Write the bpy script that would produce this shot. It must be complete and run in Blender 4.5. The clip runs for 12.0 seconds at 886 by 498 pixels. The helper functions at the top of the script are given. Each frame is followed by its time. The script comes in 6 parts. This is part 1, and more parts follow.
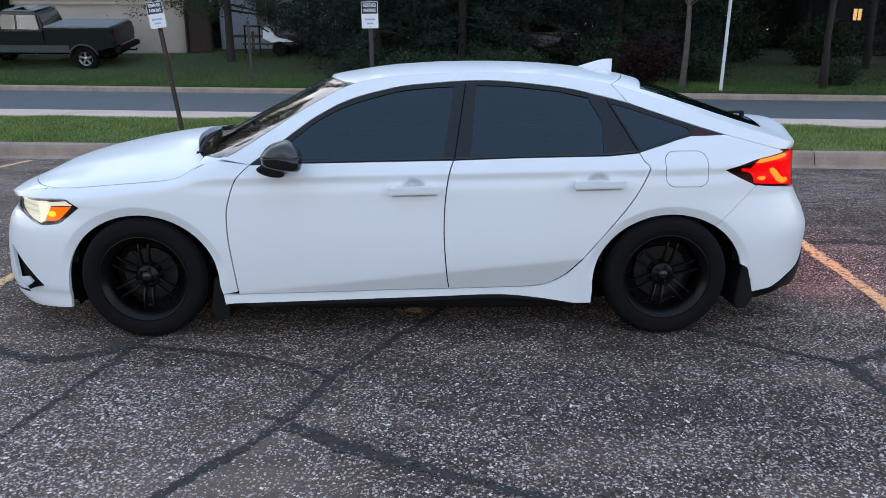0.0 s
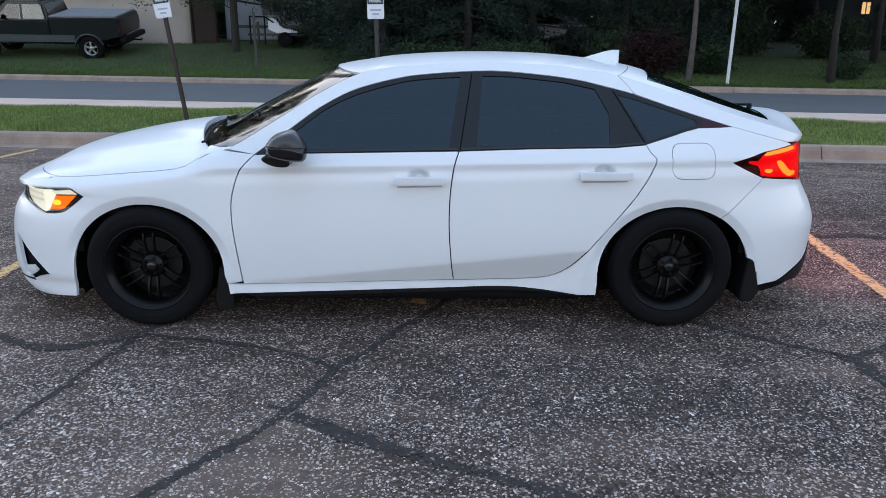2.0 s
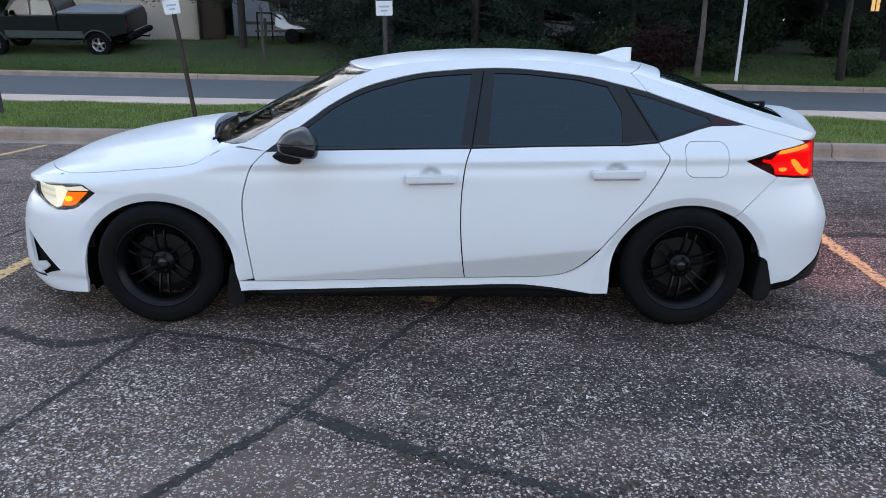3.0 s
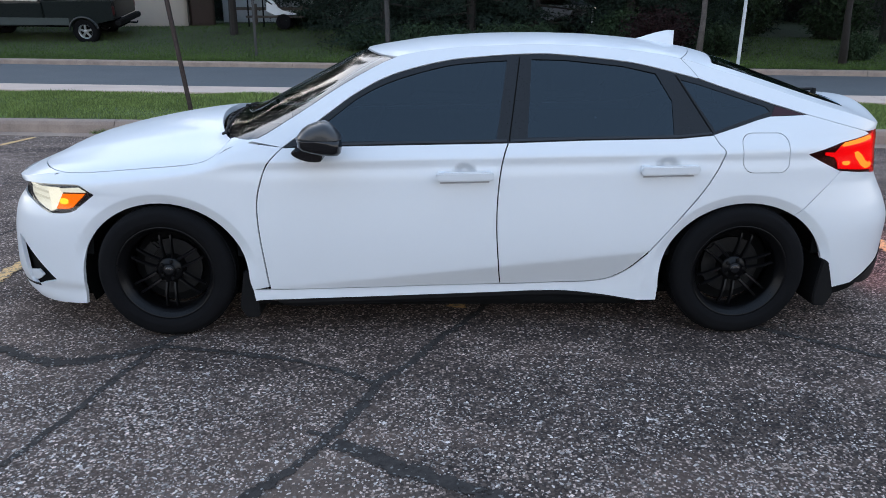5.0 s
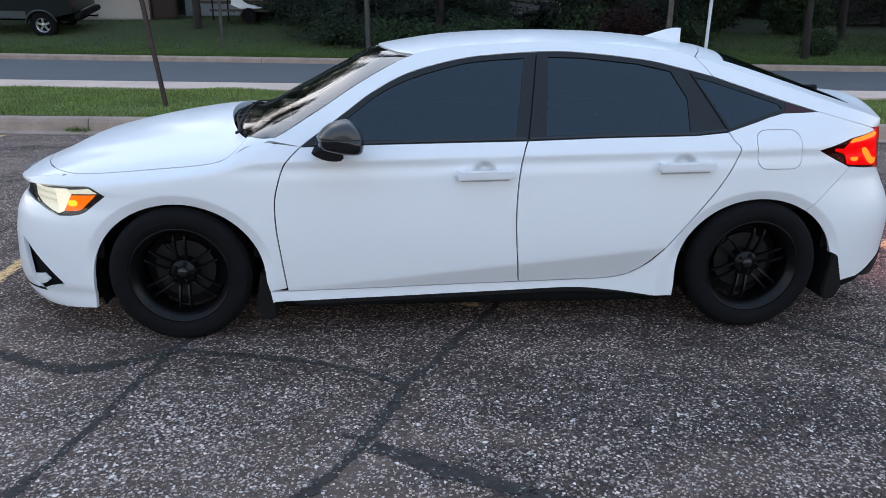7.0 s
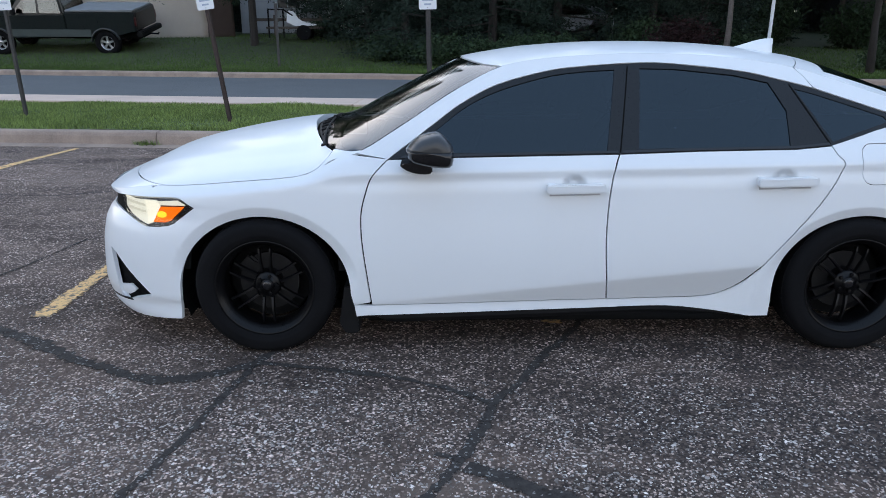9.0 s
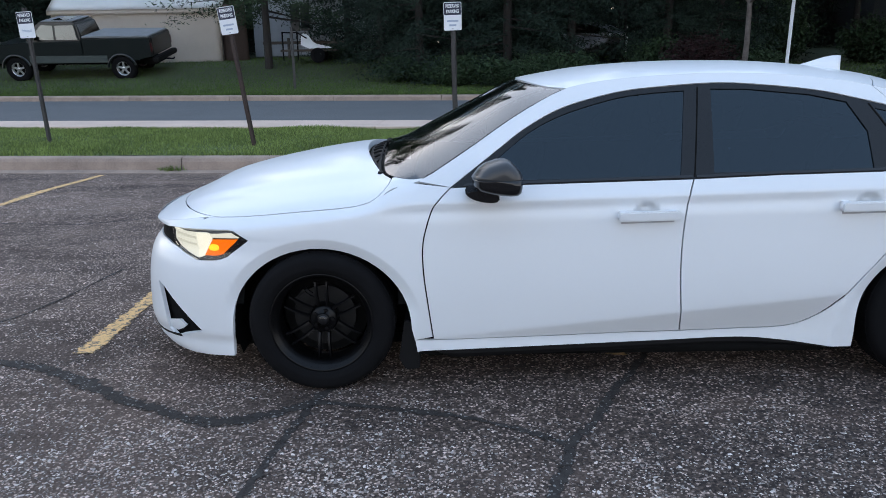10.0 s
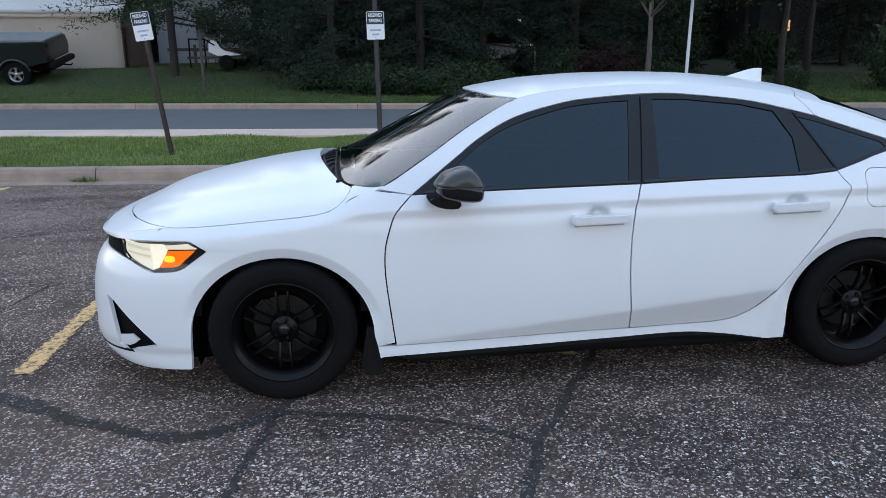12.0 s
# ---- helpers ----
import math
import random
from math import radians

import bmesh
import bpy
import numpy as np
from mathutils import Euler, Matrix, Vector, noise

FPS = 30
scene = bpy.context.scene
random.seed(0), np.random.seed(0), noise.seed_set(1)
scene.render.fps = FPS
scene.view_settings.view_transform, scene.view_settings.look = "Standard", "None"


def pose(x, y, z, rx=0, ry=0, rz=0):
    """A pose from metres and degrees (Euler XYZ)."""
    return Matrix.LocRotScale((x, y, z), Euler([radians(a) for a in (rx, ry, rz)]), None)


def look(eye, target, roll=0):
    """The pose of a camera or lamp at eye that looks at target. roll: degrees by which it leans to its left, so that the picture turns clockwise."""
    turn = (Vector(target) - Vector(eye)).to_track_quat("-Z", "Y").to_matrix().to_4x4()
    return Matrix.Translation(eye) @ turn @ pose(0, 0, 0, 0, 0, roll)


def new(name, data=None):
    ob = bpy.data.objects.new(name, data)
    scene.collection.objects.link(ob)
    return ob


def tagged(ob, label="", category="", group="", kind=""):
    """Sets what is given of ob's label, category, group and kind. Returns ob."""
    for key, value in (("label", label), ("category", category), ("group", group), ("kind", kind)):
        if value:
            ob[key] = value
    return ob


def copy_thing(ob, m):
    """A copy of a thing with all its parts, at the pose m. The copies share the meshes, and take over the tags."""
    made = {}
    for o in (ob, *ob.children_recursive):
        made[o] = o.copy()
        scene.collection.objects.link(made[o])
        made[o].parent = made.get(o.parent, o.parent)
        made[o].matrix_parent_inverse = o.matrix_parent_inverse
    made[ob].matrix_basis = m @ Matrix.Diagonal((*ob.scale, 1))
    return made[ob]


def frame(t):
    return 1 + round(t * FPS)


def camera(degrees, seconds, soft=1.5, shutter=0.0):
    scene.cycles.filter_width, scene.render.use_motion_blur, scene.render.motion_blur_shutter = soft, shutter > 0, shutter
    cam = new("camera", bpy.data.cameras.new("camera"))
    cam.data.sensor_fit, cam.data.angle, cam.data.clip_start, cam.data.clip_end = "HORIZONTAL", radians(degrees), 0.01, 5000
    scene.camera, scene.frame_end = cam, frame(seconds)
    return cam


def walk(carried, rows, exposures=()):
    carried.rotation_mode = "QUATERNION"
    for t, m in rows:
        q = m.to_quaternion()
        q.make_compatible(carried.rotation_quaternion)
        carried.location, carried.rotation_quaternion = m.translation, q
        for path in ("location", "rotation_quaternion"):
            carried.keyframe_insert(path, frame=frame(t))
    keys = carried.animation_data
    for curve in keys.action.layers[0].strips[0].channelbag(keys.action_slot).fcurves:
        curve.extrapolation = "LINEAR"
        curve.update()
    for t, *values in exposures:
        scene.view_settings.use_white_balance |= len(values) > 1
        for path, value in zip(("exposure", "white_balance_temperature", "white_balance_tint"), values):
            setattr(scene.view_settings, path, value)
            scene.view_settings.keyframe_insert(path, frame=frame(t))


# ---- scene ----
cam = camera(62.1, 12.0, 0.9)
PATH = [
    (0, (0.112, -4.509, 1.526), (0.153, -2.586, 0.979), 0.1),
    (0.5, (0.112, -4.507, 1.523), (0.152, -2.586, 0.969), 0.2),
    (1, (0.115, -4.506, 1.522), (0.153, -2.587, 0.961), 0.3),
    (1.5, (0.11, -4.503, 1.519), (0.145, -2.586, 0.952), 0.4),
    (2, (0.108, -4.502, 1.517), (0.138, -2.584, 0.95), 0.4),
    (2.5, (0.097, -4.498, 1.523), (0.122, -2.582, 0.953), 0.5),
    (3, (0.079, -4.488, 1.517), (0.094, -2.572, 0.942), 0.5),
    (5, (-0.122, -4.147, 1.502), (-0.083, -2.243, 0.892), 0.2),
    (5.5, (-0.228, -4.099, 1.514), (-0.142, -2.199, 0.896), 0.2),
    (6, (-0.315, -4.103, 1.515), (-0.2, -2.206, 0.892), 0.3),
    (6.5, (-0.359, -4.113, 1.516), (-0.219, -2.218, 0.892), 0.4),
    (8.5, (-0.488, -4.118, 1.498), (-0.418, -2.213, 0.894), 0.4),
    (9, (-0.574, -4.044, 1.492), (-0.556, -2.131, 0.907), -0.0),
    (9.5, (-0.703, -3.914, 1.502), (-0.716, -1.992, 0.948), -0.6),
    (10, (-0.813, -3.88, 1.503), (-0.821, -1.953, 0.967), -0.9),
    (10.5, (-0.955, -3.887, 1.511), (-0.93, -1.956, 0.99), -1.0),
    (11, (-1.035, -3.91, 1.506), (-0.955, -1.979, 0.992), -0.8),
    (11.5, (-1.028, -3.919, 1.511), (-0.876, -1.991, 1.001), -0.5),
    (12, (-1.034, -3.926, 1.512), (-0.801, -2.008, 0.995), -0.3),
]
walk(cam, [(t, look(eye, target, roll)) for t, eye, target, roll in PATH], [(0.0, 1.75, 6500, 10), (12.0, 1.75, 6500, 10)])
import functools
from mathutils import geometry

# ---- world and light ----
SUN_AZ, SUN_EL = radians(335), radians(20)
world = bpy.data.worlds.new("world")
scene.world = world
world.use_nodes = True
wn, wl = world.node_tree.nodes, world.node_tree.links
sky = wn.new("ShaderNodeTexSky")
sky.sky_type, sky.sun_disc = "NISHITA", False
sky.sun_elevation, sky.sun_rotation = SUN_EL, SUN_AZ
sky.air_density, sky.dust_density, sky.ozone_density = 1.0, 1.2, 1.2
# a thin even veil of cloud over the evening sky
veil = wn.new("ShaderNodeTexNoise")
veil.inputs["Scale"].default_value, veil.inputs["Detail"].default_value = 1.6, 4
veil_amount = wn.new("ShaderNodeMapRange")
for k, v in ((1, 0.3), (2, 0.7), (3, 0.82), (4, 0.94)):
    veil_amount.inputs[k].default_value = v
wl.new(veil.outputs["Fac"], veil_amount.inputs[0])
cloud = wn.new("ShaderNodeMix")
cloud.data_type = "RGBA"
# the veil is paler towards the horizon and bluer overhead
way = wn.new("ShaderNodeTexCoord")
split = wn.new("ShaderNodeSeparateXYZ")
wl.new(way.outputs["Generated"], split.inputs[0])
rise = wn.new("ShaderNodeMapRange")
rise.interpolation_type = "SMOOTHSTEP"
for k, v in ((1, 0.0), (2, 0.62), (3, 0.0), (4, 1.0)):
    rise.inputs[k].default_value = v
wl.new(split.outputs[2], rise.inputs[0])
tone = wn.new("ShaderNodeMix")
tone.data_type = "RGBA"
tone.inputs[6].default_value = (3.42, 3.30, 3.32, 1)
tone.inputs[7].default_value = (1.5, 2.05, 2.95, 1)
wl.new(rise.outputs[0], tone.inputs[0])
wl.new(tone.outputs[2], cloud.inputs[7])
wl.new(veil_amount.outputs[0], cloud.inputs[0])
wl.new(sky.outputs[0], cloud.inputs[6])
wl.new(cloud.outputs[2], wn["Background"].inputs[0])
wn["Background"].inputs[1].default_value = 0.15
sun = new("sun", bpy.data.lights.new("sun", "SUN"))
sun.data.energy, sun.data.angle, sun.data.color = 0.2, radians(70), (1.0, 0.93, 0.88)
sun.matrix_world = look((math.sin(SUN_AZ) * 50, math.cos(SUN_AZ) * 50, 50 * math.tan(SUN_EL)), (0, 0, 0))

# the red light that the lit tail lamps throw on the ground behind the car
for y in (-0.2, 0.62):
    lamp = new("tail_lamp_light", bpy.data.lights.new("tail_lamp_light", "AREA"))
    lamp.data.energy, lamp.data.size, lamp.data.color = 1.9, 0.16, (1.0, 0.05, 0.07)
    lamp.matrix_world = look((2.36, y, 0.86), (3.9, y + 1.6, 0.35))

# ---- materials ----
def nodes_of(name):
    m = bpy.data.materials.new(name)
    m.use_nodes = True
    nt = m.node_tree
    return m, nt.nodes, nt.links, nt.nodes["Principled BSDF"]


def mixc(n, l, fac, a, b):
    x = n.new("ShaderNodeMix")
    x.data_type = "RGBA"
    l.new(fac, x.inputs[0])
    for s, v in ((x.inputs[6], a), (x.inputs[7], b)):
        if isinstance(v, tuple):
            s.default_value = (*v, 1)
        else:
            l.new(v, s)
    return x.outputs[2]


def tex(n, l, kind, scale, detail=4, space="Object", rough=0.6):
    co = n.new("ShaderNodeTexCoord")
    t = n.new("ShaderNodeTexNoise" if kind == "noise" else "ShaderNodeTexVoronoi")
    t.inputs["Scale"].default_value = scale
    if kind == "noise":
        t.inputs["Detail"].default_value = detail
        t.inputs["Roughness"].default_value = rough
    l.new(co.outputs[space], t.inputs["Vector"])
    return t


def ramp(n, l, src, lo, hi, a=0.0, b=1.0):
    r = n.new("ShaderNodeMapRange")
    l.new(src, r.inputs[0])
    for i, v in enumerate((lo, hi, a, b)):
        r.inputs[i + 1].default_value = v
    return r.outputs[0]


def bump(n, l, src, p, strength, dist):
    b = n.new("ShaderNodeBump")
    b.inputs["Strength"].default_value, b.inputs["Distance"].default_value = strength, dist
    l.new(src, b.inputs["Height"])
    l.new(b.outputs[0], p.inputs["Normal"])
    return b


def mat(name, c1, c2=None, rough=0.5, metal=0.0, scale=8.0, fine=60.0, relief=0.0, coat=0.0, spec=0.5, island=0.0):
    """A surface whose colour wanders from c1 to c2 at two scales, with fine relief."""
    m, n, l, p = nodes_of(name)
    c2 = c2 or tuple(v * 0.8 for v in c1)
    a = tex(n, l, "noise", scale)
    b = tex(n, l, "noise", fine, 3)
    f = n.new("ShaderNodeMath")
    f.operation = "ADD"
    l.new(ramp(n, l, a.outputs["Fac"], 0.3, 0.7, 0, 0.65), f.inputs[0])
    l.new(ramp(n, l, b.outputs["Fac"], 0.3, 0.7, 0, 0.35), f.inputs[1])
    c = mixc(n, l, f.outputs[0], c1, c2)
    if island:
        g = n.new("ShaderNodeNewGeometry")
        hsv = n.new("ShaderNodeHueSaturation")
        l.new(c, hsv.inputs["Color"])
        l.new(ramp(n, l, g.outputs["Random Per Island"], 0, 1, 1 - island, 1 + island), hsv.inputs["Value"])
        c = hsv.outputs[0]
    l.new(c, p.inputs["Base Color"])
    l.new(ramp(n, l, b.outputs["Fac"], 0.3, 0.7, rough * 0.88, min(1, rough * 1.12)), p.inputs["Roughness"])
    p.inputs["Metallic"].default_value = metal
    p.inputs["Coat Weight"].default_value = coat
    p.inputs["Coat Roughness"].default_value = 0.04
    p.inputs["Specular IOR Level"].default_value = spec
    if relief:
        bump(n, l, b.outputs["Fac"], p, 0.6, relief)
    return m


def glass_mat(name, tint, gloss_rough=0.0, ior=1.7, sheen=(1, 1, 1)):
    """Thin tinted glass: a dark see-through body under a mirror-like surface."""
    m, n, l, p = nodes_of(name)
    n.remove(p)
    tr, gl, fr, mx = (n.new("ShaderNode" + k) for k in ("BsdfTransparent", "BsdfGlossy", "Fresnel", "MixShader"))
    tr.inputs[0].default_value = (*tint, 1)
    gl.inputs["Roughness"].default_value = gloss_rough
    fr.inputs[0].default_value = ior
    gl.inputs["Color"].default_value = (*sheen, 1)
    l.new(fr.outputs[0], mx.inputs[0])
    l.new(tr.outputs[0], mx.inputs[1])
    l.new(gl.outputs[0], mx.inputs[2])
    l.new(mx.outputs[0], n["Material Output"].inputs[0])
    return m


def glow(name, colour, strength):
    m, n, l, p = nodes_of(name)
    p.inputs["Base Color"].default_value = (*(c * 0.25 for c in colour), 1)
    p.inputs["Emission Color"].default_value = (*colour, 1)
    p.inputs["Emission Strength"].default_value = strength
    p.inputs["Roughness"].default_value = 0.25
    p.inputs["Specular IOR Level"].default_value = 0.1
    return m


def asphalt_mat(name, scale):
    """Coarse worn asphalt: dark binder, brown fines and pale angular stone chips laid bare in patches."""
    m, n, l, p = nodes_of(name)
    big = tex(n, l, "noise", 0.5, 5)
    mid = tex(n, l, "noise", 4.0, 6, rough=0.7)
    fine = tex(n, l, "noise", 170, 3)
    wear = n.new("ShaderNodeMath")
    l.new(ramp(n, l, big.outputs["Fac"], 0.35, 0.65, -0.12, 0.12), wear.inputs[0])
    l.new(ramp(n, l, mid.outputs["Fac"], 0.3, 0.7, -0.14, 0.14), wear.inputs[1])

    # dusty and oily streaks along the bays
    streak = tex(n, l, "noise", 1.0, 7, rough=0.68)
    lay = n.new("ShaderNodeMapping")
    lay.inputs["Scale"].default_value = (0.55, 1.9, 1.0)
    l.new(streak.inputs["Vector"].links[0].from_socket, lay.inputs["Vector"])
    l.new(lay.outputs[0], streak.inputs["Vector"])
    worn = n.new("ShaderNodeMath")
    l.new(wear.outputs[0], worn.inputs[0])
    l.new(ramp(n, l, streak.outputs["Fac"], 0.36, 0.66, -0.16, 0.13), worn.inputs[1])
    wear = worn
    # a darker, closer-grained stretch before the doors, with the car's shade painted in
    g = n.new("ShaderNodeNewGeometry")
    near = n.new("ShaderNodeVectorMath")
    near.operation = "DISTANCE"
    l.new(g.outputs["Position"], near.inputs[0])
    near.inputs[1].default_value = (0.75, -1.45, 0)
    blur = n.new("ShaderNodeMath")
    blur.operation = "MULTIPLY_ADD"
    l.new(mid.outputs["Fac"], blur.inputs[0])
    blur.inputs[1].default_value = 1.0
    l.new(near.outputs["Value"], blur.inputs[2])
    shaded_grain = ramp(n, l, blur.outputs[0], 1.75, 0.95, 0, 1)
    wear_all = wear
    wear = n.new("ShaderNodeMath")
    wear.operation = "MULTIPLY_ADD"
    l.new(shaded_grain, wear.inputs[0])
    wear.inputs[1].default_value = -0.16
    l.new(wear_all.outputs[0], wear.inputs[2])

    def chips(k, share, edge, metric):
        v = tex(n, l, "voronoi", k)
        v.distance = metric
        c = n.new("ShaderNodeSeparateColor")
        l.new(v.outputs["Color"], c.inputs[0])
        add = n.new("ShaderNodeMath")
        l.new(c.outputs[0], add.inputs[0])
        l.new(wear.outputs[0], add.inputs[1])
        mul = n.new("ShaderNodeMath")
        mul.operation = "MULTIPLY"
        l.new(ramp(n, l, add.outputs[0], 1 - share - 0.02, 1 - share + 0.02), mul.inputs[0])
        l.new(ramp(n, l, v.outputs["Distance"], edge, edge * 0.8), mul.inputs[1])
        return mul.outputs[0], c, v

    one, c1, v1 = chips(scale, 0.15, 0.52, "MANHATTAN")
    two, c2, v2 = chips(scale * 1.9, 0.36, 0.50, "CHEBYCHEV")
    base = mixc(n, l, ramp(n, l, mid.outputs["Fac"], 0.35, 0.68), (0.010, 0.010, 0.011), (0.032, 0.029, 0.028))
    base = mixc(n, l, ramp(n, l, big.outputs["Fac"], 0.42, 0.62), base, (0.045, 0.040, 0.038))
    base = mixc(n, l, ramp(n, l, c1.outputs[1], 0.2, 1, 0, 0.6), base, (0.082, 0.073, 0.069))
    base = mixc(n, l, ramp(n, l, c2.outputs[2], 0.6, 1, 0, 0.7), base, (0.012, 0.012, 0.014))
    # the tyres have worn the lot paler to one side
    pos = n.new("ShaderNodeSeparateXYZ")
    lie = n.new("ShaderNodeNewGeometry")
    l.new(lie.outputs["Position"], pos.inputs[0])
    drift = n.new("ShaderNodeMath")
    drift.operation = "MULTIPLY_ADD"
    l.new(big.outputs["Fac"], drift.inputs[0])
    drift.inputs[1].default_value = 2.0
    l.new(pos.outputs[0], drift.inputs[2])
    base = mixc(n, l, ramp(n, l, drift.outputs[0], 1.2, -1.4, 0, 0.45), base, (0.16, 0.135, 0.118))
    # a chalky worn patch beside the joints of the cracks
    g = n.new("ShaderNodeNewGeometry")
    far = n.new("ShaderNodeVectorMath")
    far.operation = "DISTANCE"
    l.new(g.outputs["Position"], far.inputs[0])
    far.inputs[1].default_value = (-0.62, -2.35, 0)
    sway = n.new("ShaderNodeMath")
    sway.operation = "MULTIPLY_ADD"
    l.new(mid.outputs["Fac"], sway.inputs[0])
    sway.inputs[1].default_value = 1.1
    l.new(far.outputs["Value"], sway.inputs[2])
    base = mixc(n, l, ramp(n, l, sway.outputs[0], 1.2, 0.85, 0, 0.6), base, (0.20, 0.172, 0.15))
    base = mixc(n, l, ramp(n, l, streak.outputs["Fac"], 0.52, 0.68, 0, 0.6), base, (0.21, 0.165, 0.14))
    base = mixc(n, l, ramp(n, l, streak.outputs["Fac"], 0.50, 0.36, 0, 0.75), base, (0.022, 0.020, 0.020))
    # binder colour darkened beside the doors, in place of the car's shade
    base = mixc(n, l, ramp(n, l, shaded_grain, 0, 1, 0, 0.5), base, (0.03, 0.028, 0.029))
    base = mixc(n, l, ramp(n, l, c2.outputs[1], 0.3, 1.0, 0, 0.75), base, (0.13, 0.112, 0.10))
    c = mixc(n, l, two, base, mixc(n, l, c2.outputs[2], (0.17, 0.148, 0.134), (0.56, 0.505, 0.47)))
    c = mixc(n, l, one, c, mixc(n, l, c1.outputs[2], (0.24, 0.205, 0.185), (0.80, 0.76, 0.73)))
    warm = n.new("ShaderNodeMix")                      # iron-brown aggregate
    warm.data_type, warm.blend_type = "RGBA", "MULTIPLY"
    warm.inputs[0].default_value = 1.0
    l.new(c, warm.inputs[6])
    warm.inputs[7].default_value = (1.16, 1.0, 0.92, 1)
    l.new(warm.outputs[2], p.inputs["Base Color"])
    p.inputs["Roughness"].default_value = 0.85
    p.inputs["Specular IOR Level"].default_value = 0.2
    h = n.new("ShaderNodeMath")
    h.operation = "MULTIPLY_ADD"
    l.new(v1.outputs["Distance"], h.inputs[0])
    h.inputs[1].default_value = -1.0
    h2 = n.new("ShaderNodeMath")
    h2.operation = "MULTIPLY_ADD"
    l.new(v2.outputs["Distance"], h2.inputs[0])
    h2.inputs[1].default_value = -0.6
    l.new(fine.outputs["Fac"], h2.inputs[2])
    l.new(h2.outputs[0], h.inputs[2])
    bump(n, l, h.outputs[0], p, 1.0, 0.008)
    return m


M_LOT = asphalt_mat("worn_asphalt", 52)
M_ROAD = mat("road_asphalt", (0.100, 0.108, 0.112), (0.076, 0.083, 0.087), 0.85, scale=0.8, fine=90, relief=0.002)
M_CONC = mat("kerb_concrete", (0.39, 0.295, 0.23), (0.20, 0.15, 0.122), 0.9, scale=3, fine=70, relief=0.003)
M_WALK = mat("walk_concrete", (0.64, 0.49, 0.40), (0.49, 0.375, 0.305), 0.9, scale=1.5, fine=60, relief=0.002)
# bare soil and lawn, with the deep shade under trees in the colour
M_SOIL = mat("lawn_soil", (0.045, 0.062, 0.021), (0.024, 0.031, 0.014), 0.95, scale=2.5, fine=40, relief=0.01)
M_TURF = mat("turf", (0.10, 0.145, 0.04), (0.055, 0.085, 0.025), 0.95, scale=1.6, fine=30, relief=0.012)
M_GRASS = mat("grass_blades", (0.225, 0.295, 0.085), (0.11, 0.15, 0.043), 0.7, scale=1.2, fine=9, island=0.55, spec=0.2)
# lawn green darkened to carry the shade of the trees
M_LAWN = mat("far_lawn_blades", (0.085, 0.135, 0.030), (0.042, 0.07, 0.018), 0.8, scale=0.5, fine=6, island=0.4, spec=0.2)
M_LEAF = mat("leaves", (0.036, 0.062, 0.027), (0.017, 0.032, 0.016), 0.7, scale=1.0, fine=6, island=0.5, spec=0.2)
M_NEEDLE = mat("dark_needles", (0.023, 0.040, 0.027), (0.012, 0.021, 0.016), 0.75, scale=1.0, fine=6, island=0.5, spec=0.2)
M_REDLEAF = mat("dark_red_leaves", (0.028, 0.010, 0.010), (0.014, 0.007, 0.008), 0.7, scale=1.0, fine=6, island=0.5, spec=0.2)
M_BARK = mat("bark", (0.034, 0.028, 0.024), (0.018, 0.015, 0.013), 0.95, scale=5, fine=30, relief=0.02)
M_BIRCH = mat("pale_bark", (0.15, 0.13, 0.12), (0.06, 0.05, 0.043), 0.9, scale=4, fine=20, relief=0.01)

M_PAINT = mat("pearl_white_paint", (0.73, 0.75, 0.765), (0.715, 0.735, 0.75), 0.38, metal=0.08, scale=2, fine=200, coat=0.4, spec=0.3)
M_PAINT.node_tree.nodes["Principled BSDF"].inputs["Coat Roughness"].default_value = 0.05
M_BLACK = mat("gloss_black_trim", (0.006, 0.006, 0.007), (0.008, 0.008, 0.009), 0.10, scale=6, fine=90)
# gloss black lifted to grey, the reflected sky put into the colour
M_CAP = mat("cap_sky_grey", (0.02, 0.021, 0.023), (0.024, 0.025, 0.027), 0.32, spec=0.5, coat=0.2, scale=6, fine=15)
M_GRIPSHADE = mat("grip_shade_grey", (0.42, 0.42, 0.43), (0.36, 0.36, 0.37), 0.6, scale=9, fine=120)
M_SATIN = mat("satin_black_plastic", (0.006, 0.006, 0.0065), (0.009, 0.009, 0.0095), 0.55, spec=0.15, scale=9, fine=220, relief=0.0006)
M_PILLAR = mat("pillar_film", (0.005, 0.0055, 0.0065), (0.007, 0.0075, 0.0085), 0.3, spec=0.34, scale=6, fine=150)
M_RIM = mat("satin_black_alloy", (0.003, 0.003, 0.0034), (0.0045, 0.0045, 0.005), 0.3, spec=0.2, metal=0.0, scale=12, fine=160)
M_TYRE = mat("tyre_rubber", (0.005, 0.005, 0.0055), (0.008, 0.008, 0.009), 0.85, scale=8, fine=120, relief=0.001, spec=0.1)
M_VOID = mat("underbody_black", (0.004, 0.004, 0.004), (0.006, 0.006, 0.006), 0.9, spec=0.1, scale=6, fine=50)
M_STEEL = mat("brake_steel", (0.022, 0.021, 0.021), (0.013, 0.013, 0.013), 0.5, metal=0.6, scale=12, fine=80)
M_CLOTH = mat("dark_seat_cloth", (0.03, 0.031, 0.034), (0.02, 0.02, 0.023), 0.9, scale=9, fine=200, relief=0.001)
M_TINT = glass_mat("tinted_glass", (0.03, 0.036, 0.05), 0.0, 1.62, (0.66, 0.82, 0.93))
M_SHIELD = glass_mat("windscreen_glass", (0.22, 0.25, 0.25), 0.0, 1.95)
M_LENS = glass_mat("clear_lens", (0.97, 0.97, 0.97), 0.0, 1.35)
